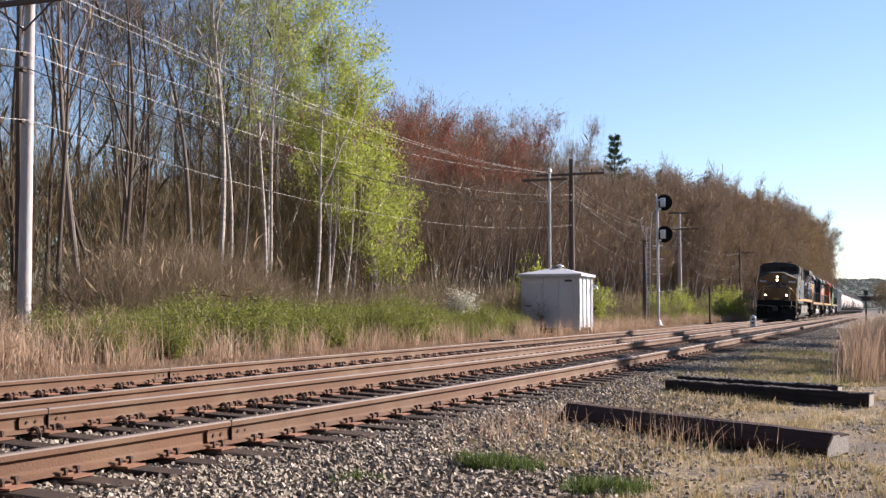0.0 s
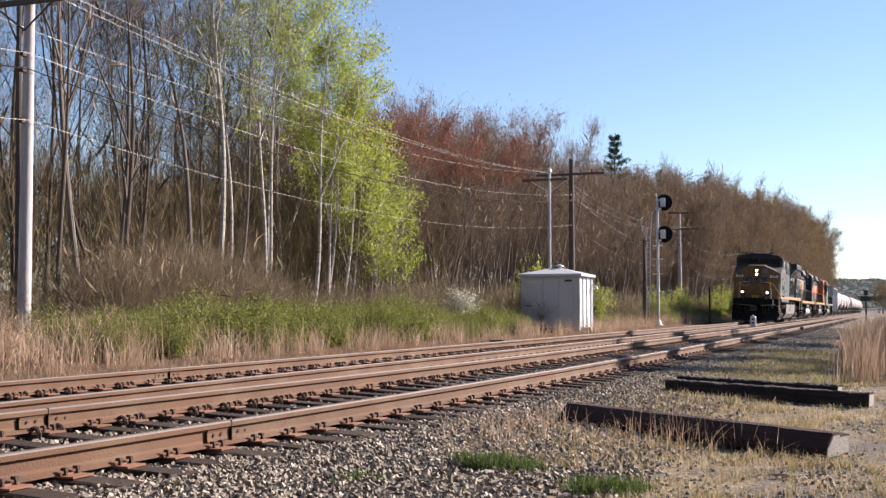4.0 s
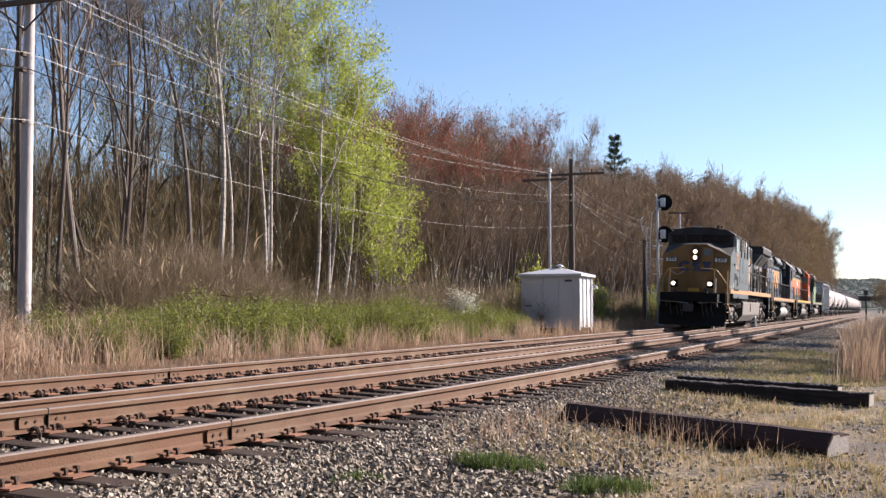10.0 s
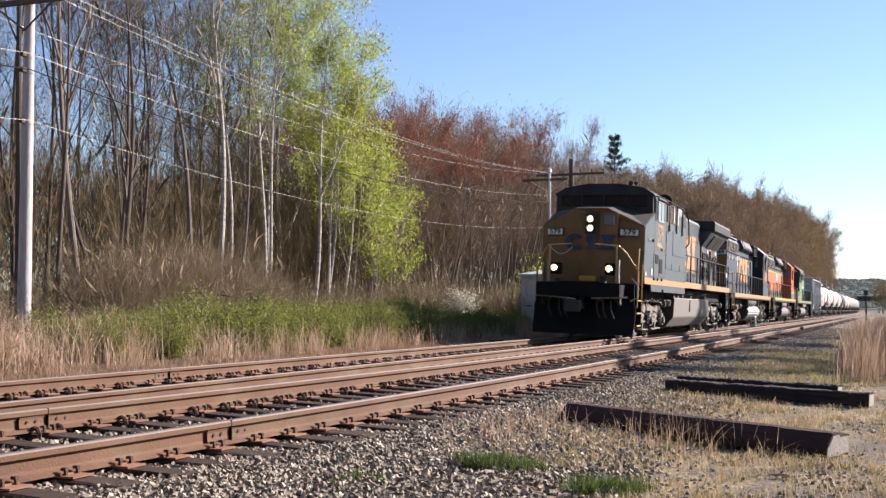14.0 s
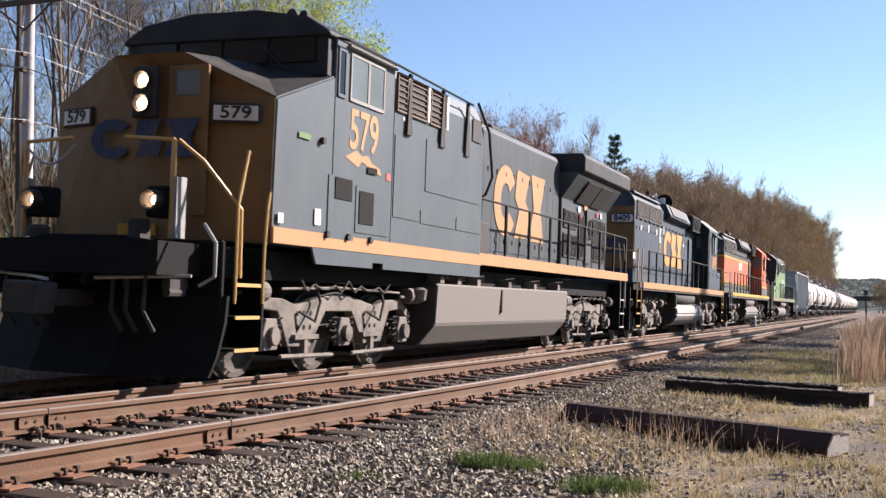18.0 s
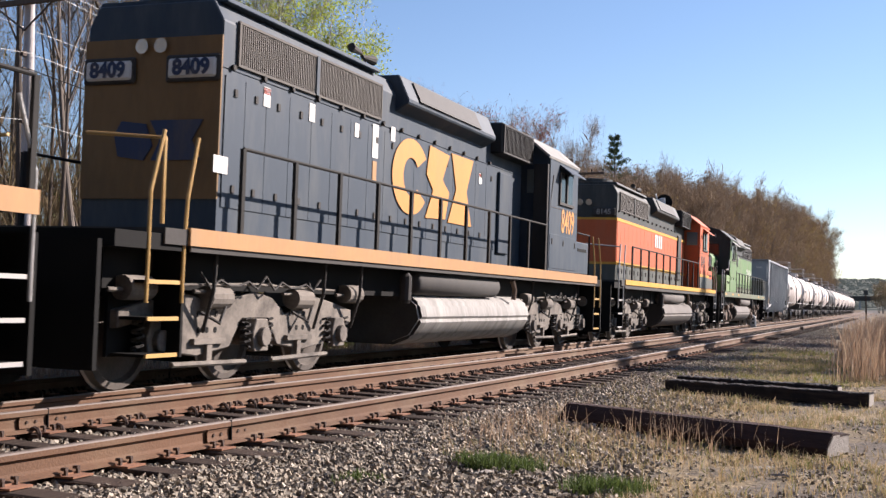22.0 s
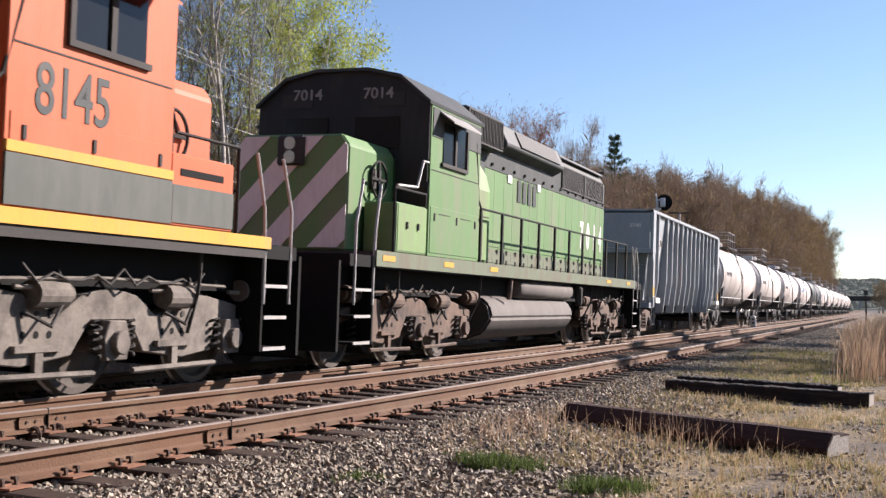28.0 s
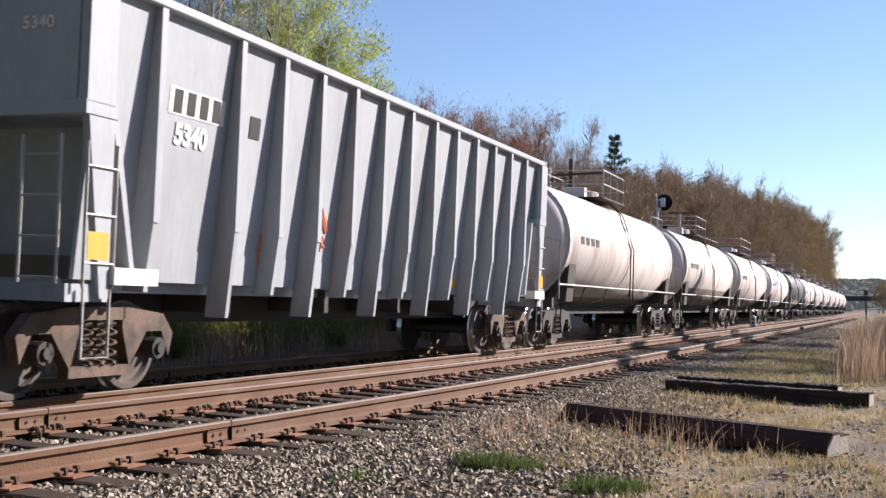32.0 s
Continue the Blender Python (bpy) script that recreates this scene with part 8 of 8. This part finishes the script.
def signal_mast():
    v = thing("railway_signal", pose(-12.0, 65.5, -0.02), "silver railway signal mast with two round black heads", "signal")
    sv = M("silver_paint")
    part("base", Shape().lathe([(-.3, .30), (.04, .30), (.06, .2), (.30, .12)], "z", 14), sv, v)
    part("mast", Shape().cyl((0, 0, 0), (0, 0, 7.05), .085, .075, 14), sv, v, smooth=True)
    part("finial", Shape().cyl((0, 0, 7.05), (-.08, 0, 7.45), .05, .04, 8), sv, v)
    for z in (6.95, 5.15):
        h = part("signal_head", Shape().lathe([(.10, .47), (.115, .47), (.13, .46)], "y", 32, (.36, 0, z)), M("black_paint"), v, "round black signal backboard")
        part("housing", Shape().box(.18, .46, -.22, .10, z - .26, z + .24), sv, h, bevel=.04)
        part("hood", Shape().lathe([(.12, .16), (.42, .17)], "y", 16, (.36, 0, z), ), M("black_paint"), h)
        part("clamp", Shape().box(-.10, .20, -.09, .09, z - .40, z - .30).box(-.1, .2, -.06, .06, z + .1, z + .18), sv, h)
    for z in (1.9, 2.9, 3.75, 4.5):
        part("collar", Shape().lathe([(z - .05, .11), (z + .05, .11)], "z", 12).box(-.30, .28, -.03, .03, z - .03, z + .03), sv, v)
    for x in (-.42, -.66):
        part("ladder_rail", Shape().tube([(x, -.4, -.05), (x + .05, -.25, 4.9), (x + .14, -.1, 5.6 if x < -.5 else 6.4)], .028, 6), sv, v)
    for k in range(18):
        part("rung", Shape().tube([(-.42 + .002 * k, -.4 + .008 * k, .2 + k * .28), (-.66 + .002 * k, -.4 + .008 * k, .2 + k * .28)], .014, 5), sv, v)
    part("ladder_hoop", Shape().tube([(-.62, -.2, 5.0), (-.85, -.2, 5.5), (-.92, -.2, 6.0), (-.80, -.2, 6.1)], .025, 6), sv, v)
    p = thing("stub_pole", pose(-12.25, 62.8, -.05), "short dark wooden stub pole with a cable guard", "pole")
    part("shaft", Shape().cyl((0, 0, -.2), (.05, 0, 4.7), .13, .11, 12), M("pole_wood"), p)
    part("conduit", Shape().tube([(.12, -.1, 0), (.14, -.1, 2.6), (.06, -.08, 4.6)], .03, 6), M("galv"), p)


def dwarf_signal():
    v = thing("dwarf_signal", pose(-6.82, 65.6, -0.2), "small silver dwarf signal between the tracks", "signal")
    part("base", Shape().box(-.16, .16, -.14, .14, 0, .16), M("concrete"), v, bevel=.02)
    part("case", Shape().prism_x([(-.12, .16), (.12, .16), (.12, .62), (.06, .70), (-.06, .70), (-.12, .62)], -.15, .15), M("silver_paint"), v, bevel=.02)
    for z in (.34, .54):
        part("lens", Shape().lathe([(-.15, .055), (-.12, .06)], "y", 12, (0, 0, z)), M("glass_lens"), v)
    part("cap", Shape().lathe([(.70, .08), (.78, .05)], "z", 10), M("silver_paint"), v)


def posts():
    v = thing("sign_post", pose(-11.0, 78.8, -.12), "dark steel post beside the main track", "post")
    part("shaft", Shape().box(-.05, .05, -.04, .04, -.2, 2.5), M("dark_iron"), v, bevel=.01)
    part("base", Shape().box(-.35, .2, -.12, .12, -.05, .12), M("dark_iron"), v, bevel=.02)
    v = thing("sign_post", pose(-1.8, 120, -.3), "dark sign post beside the side track", "post")
    part("shaft", Shape().box(-.07, .07, -.05, .05, -.2, 3.1), M("dark_iron"), v, bevel=.01)
    part("plate", Shape().box(-.2, .2, -.06, -.05, 2.6, 3.1), M("hood_dark"), v)
    for y, x in ((30.5, -9.98), (60, -4.0)):
        v = thing("switch_rod_case", pose(x, y, -.2), "small dark trackside equipment case", "equipment")
        part("case", Shape().box(-.2, .2, -.28, .28, 0, .18), M("dark_iron"), v, bevel=.03)
        part("lid", Shape().box(-.21, .21, -.29, .29, .18, .21), M("dark_iron"), v, bevel=.01)


MAT["old_timber"] = surface("old_timber", (0.060, 0.034, 0.027), (0.026, 0.016, 0.014), 0.85, 0, 2.5, 24, 0.8, 0.5, (0.075, 0.045, 0.036), 0.4, 1.8, (0.5, 7, 7), 0.0, 0.2)
MAT["burnt_timber"] = surface("burnt_timber", (0.018, 0.013, 0.012), (0.009, 0.007, 0.007), 0.85, 0, 3.0, 28, 0.8, 0.7, (0.085, 0.055, 0.042), 0.5, 2.4, (0.6, 6, 6))
MAT["cut_end"] = surface("cut_end", (0.33, 0.30, 0.27), (0.20, 0.175, 0.15), 0.9, 0, 6, 50, 0.8, 0.4)


def timber(name, x0, y0, z0, x1, y1, z1, w, h, mat, label, seed, wear=.008, slope=0.0):
    """A spare sleeper lying on the ground."""
    rg = random.Random(seed)
    L = math.hypot(x1 - x0, y1 - y0)
    a = math.atan2(y1 - y0, x1 - x0)
    v = thing(name, Matrix.Translation((x0, y0, z0)) @ Matrix.Rotation(a, 4, "Z") @ Matrix.Rotation(math.atan2(z0 - z1, L), 4, "Y"), label, "timber", "spare sleepers")
    rings = []
    n = 64
    for k in range(n + 1):
        x = L * k / n
        sway = wear * .6 * noise.noise((x * 3.1, seed * 7.0, 0.0))
        j = lambda: rg.uniform(-wear, wear) * .30 + sway
        c = .014
        rings.append([(x, 0 + j(), 0), (x, w + j(), 0), (x, w + j(), h - c + j()), (x, w - c + j(), h + j()), (x, w * .55, h + j() * 1.2), (x, c + slope * w + j(), h + j()), (x, slope * w * .5 + j(), h - c - slope * h * .55 + j()), (x, j(), h * (.5 - slope * .3))])
    part("beam", Shape().loft(rings), M(mat), v, "creosoted beam")
    part("end_grain", Shape().loft([[(q, .012, .005), (q, w - .012, .005), (q, w - .014, h - .02), (q, .014 + slope * w, h - .02), (q, .012, h * (.5 - slope * .3))] for q in (L - .004, L + .006)]), M("cut_end"), v, "grey cut end")
    for k in range(5):
        x = rg.uniform(.1, .9) * L
        y = rg.uniform(.2, .8) * w
        part("crack", Shape().prism_y([(x, h - .003), (x + rg.uniform(.2, .6), h - .003), (x + .3, h + .0035)], y, y + .006), M("burnt_timber"), v)
    return v


def litter():
    """Loose chips and sticks on the gravel."""
    rg = random.Random(8)
    for k in range(14):
        x, y = rg.uniform(-3.4, -.6), rg.uniform(7.2, 13)
        v = thing("wood_chip", Matrix.Translation((x, y, ground_z(x, y) + .012)) @ Euler((rg.uniform(-.1, .1), rg.uniform(-.1, .1), rg.uniform(0, 6.3))).to_matrix().to_4x4(), "dry splinter of wood on the gravel", "debris", "splinters")
        L = rg.uniform(.08, .32)
        part("splinter", Shape().loft([[(0, -.006, 0), (0, .008, 0), (0, .002, .012)], [(L * .6, -.014, 0), (L * .6, .012, .004), (L * .6, 0, .02)], [(L, -.002, 0), (L, .003, 0), (L, 0, .005)]]), M("cut_end" if k % 2 else "old_timber"), v)


def overpass():
    v = thing("overpass_bridge", pose(0, 640, 0), "dark road bridge over the tracks, far off", "bridge")
    part("deck", Shape().box(-24, 30, -4, 4, 5.8, 7.2), M("under_dark"), v, bevel=.05)
    for y in (-4.1, 4.1):
        part("railing", Shape().box(-24, 30, y - .1, y + .1, 7.2, 8.2), M("under_dark"), v)
    for x in (-22, -12.5, 6, 18):
        part("pier", Shape().box(x - .6, x + .6, -3.5, 3.5, -1, 5.8), M("concrete"), v, bevel=.05)


def hills():
    m = islands("hazy_far_wood", [(0.020, 0.022, 0.016), (0.026, 0.026, 0.018), (0.018, 0.020, 0.016)], 0.95)
    hz = m.node_tree.nodes["Principled BSDF"]     # distance haze painted on as a faint pale glow
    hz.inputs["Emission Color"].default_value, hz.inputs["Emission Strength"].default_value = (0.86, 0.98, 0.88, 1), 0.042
    MAT["hazy_far_wood"] = m
    rg = np.random.default_rng(2)
    sh = Shape()
    xs = np.linspace(-420, 700, 90)
    rows = []
    for y, k in ((620, 0.0), (760, .45), (900, .85), (1050, 1.0), (1400, .8)):
        rows.append([(x, y, ground_z(float(x), float(y)) + k * (8 + 3 * noise.noise((x * .006, y * .004, 1.0)) + 2.0 * noise.noise((x * .05, y * .03, 2.0)))) for x in xs])
    n = len(xs)
    vs = [p for r in rows for p in r]
    fs = [(j * n + i, j * n + i + 1, (j + 1) * n + i + 1, (j + 1) * n + i) for j in range(len(rows) - 1) for i in range(n - 1)]
    tagged(part("backdrop_hills", Shape().add(vs, fs), M("hazy_far_wood"), smooth=True), "low wooded hills in the distance", "hills", kind="structure")
    # treetops on the slopes
    N = 5200
    x = rg.uniform(-300, 420, N)
    y = rg.uniform(560, 1050, N)
    k = np.interp(y, [620, 760, 900, 1050], [0, .45, .85, 1.0])
    z = np.array([ground_z(float(a), float(b)) for a, b in zip(x, y)]) + k * 8
    keep = ~((x > -14) & (x < 6) & (y < 640))
    x, y, z = x[keep], y[keep], z[keep]
    N = len(x)
    h, w = rg.uniform(2.5, 4.5, N), rg.uniform(2.0, 4.0, N)
    ring = [(math.cos(a), math.sin(a)) for a in (0, 1.05, 2.09, 3.14, 4.19, 5.24)]
    V = np.zeros((N, 14, 3))
    for i, (c, s) in enumerate(ring):
        q = rg.uniform(.7, 1.25, N)
        V[:, i] = np.stack([x + c * w * q, y + s * w * q, z + h * rg.uniform(.15, .4, N)], 1)
        q = rg.uniform(.45, .9, N)
        V[:, 6 + i] = np.stack([x + c * w * q, y + s * w * q, z + h * rg.uniform(.6, .95, N)], 1)
    V[:, 12] = np.stack([x, y, z - 1], 1)
    V[:, 13] = np.stack([x, y, z + h], 1)
    T = []
    for i in range(6):
        j = (i + 1) % 6
        T += [(12, j, i), (i, j, 6 + j), (i, 6 + j, 6 + i), (6 + i, 6 + j, 13)]
    F = (np.array(T)[None] + 14 * np.arange(N)[:, None, None]).reshape(-1, 3)
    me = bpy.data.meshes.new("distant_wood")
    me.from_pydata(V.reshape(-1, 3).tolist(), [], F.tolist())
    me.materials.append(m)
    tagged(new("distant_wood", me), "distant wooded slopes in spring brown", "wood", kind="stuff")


signal_hut()
utility_pole(-17.5, 20.3, 8.5, 7.56, .135, "pole_wood_grey", "weathered grey utility pole with a crossarm", 1.7, (6.42, 6.07, 4.95))
utility_pole(-15.0, 57.8, 8.62, 7.80, .15, "pole_wood", "dark wooden utility pole with a long crossarm", 1.8, (6.75, 6.45, 5.2))
utility_pole(-16.0, 97.3, 9.05, 7.6, .15, "pole_wood_grey", "grey wooden utility pole further along the line", 1.7, (6.3,), 8.95)
utility_pole(-16.0, 140, 9.0, 7.6, .15, "pole_wood", "wooden utility pole far along the line", 1.7)
utility_pole(-18.5, -18, 8.6, 7.6, .14, "pole_wood", "wooden utility pole behind the viewpoint", 1.7)
wires()
antenna_mast()
signal_mast()
dwarf_signal()
posts()
timber("spare_sleeper", -2.98, 10.96, -.275, -.47, 9.90, -.375, .24, .19, "old_timber", "dark creosoted sleeper lying on the gravel", 1, .005, .42)
timber("spare_sleeper", -2.86, 11.20, -.275, -.40, 10.16, -.375, .22, .165, "old_timber", "dark sleeper lying against another one", 2)
timber("spare_sleeper", -2.82, 15.83, -.29, -.22, 15.20, -.37, .24, .17, "burnt_timber", "black split sleeper lying in the grass", 3, .022)
timber("spare_sleeper", -2.70, 16.10, -.29, -.60, 15.60, -.35, .22, .21, "burnt_timber", "black rotten sleeper behind another in the grass", 4, .022)
litter()
overpass()
hills()
motions()
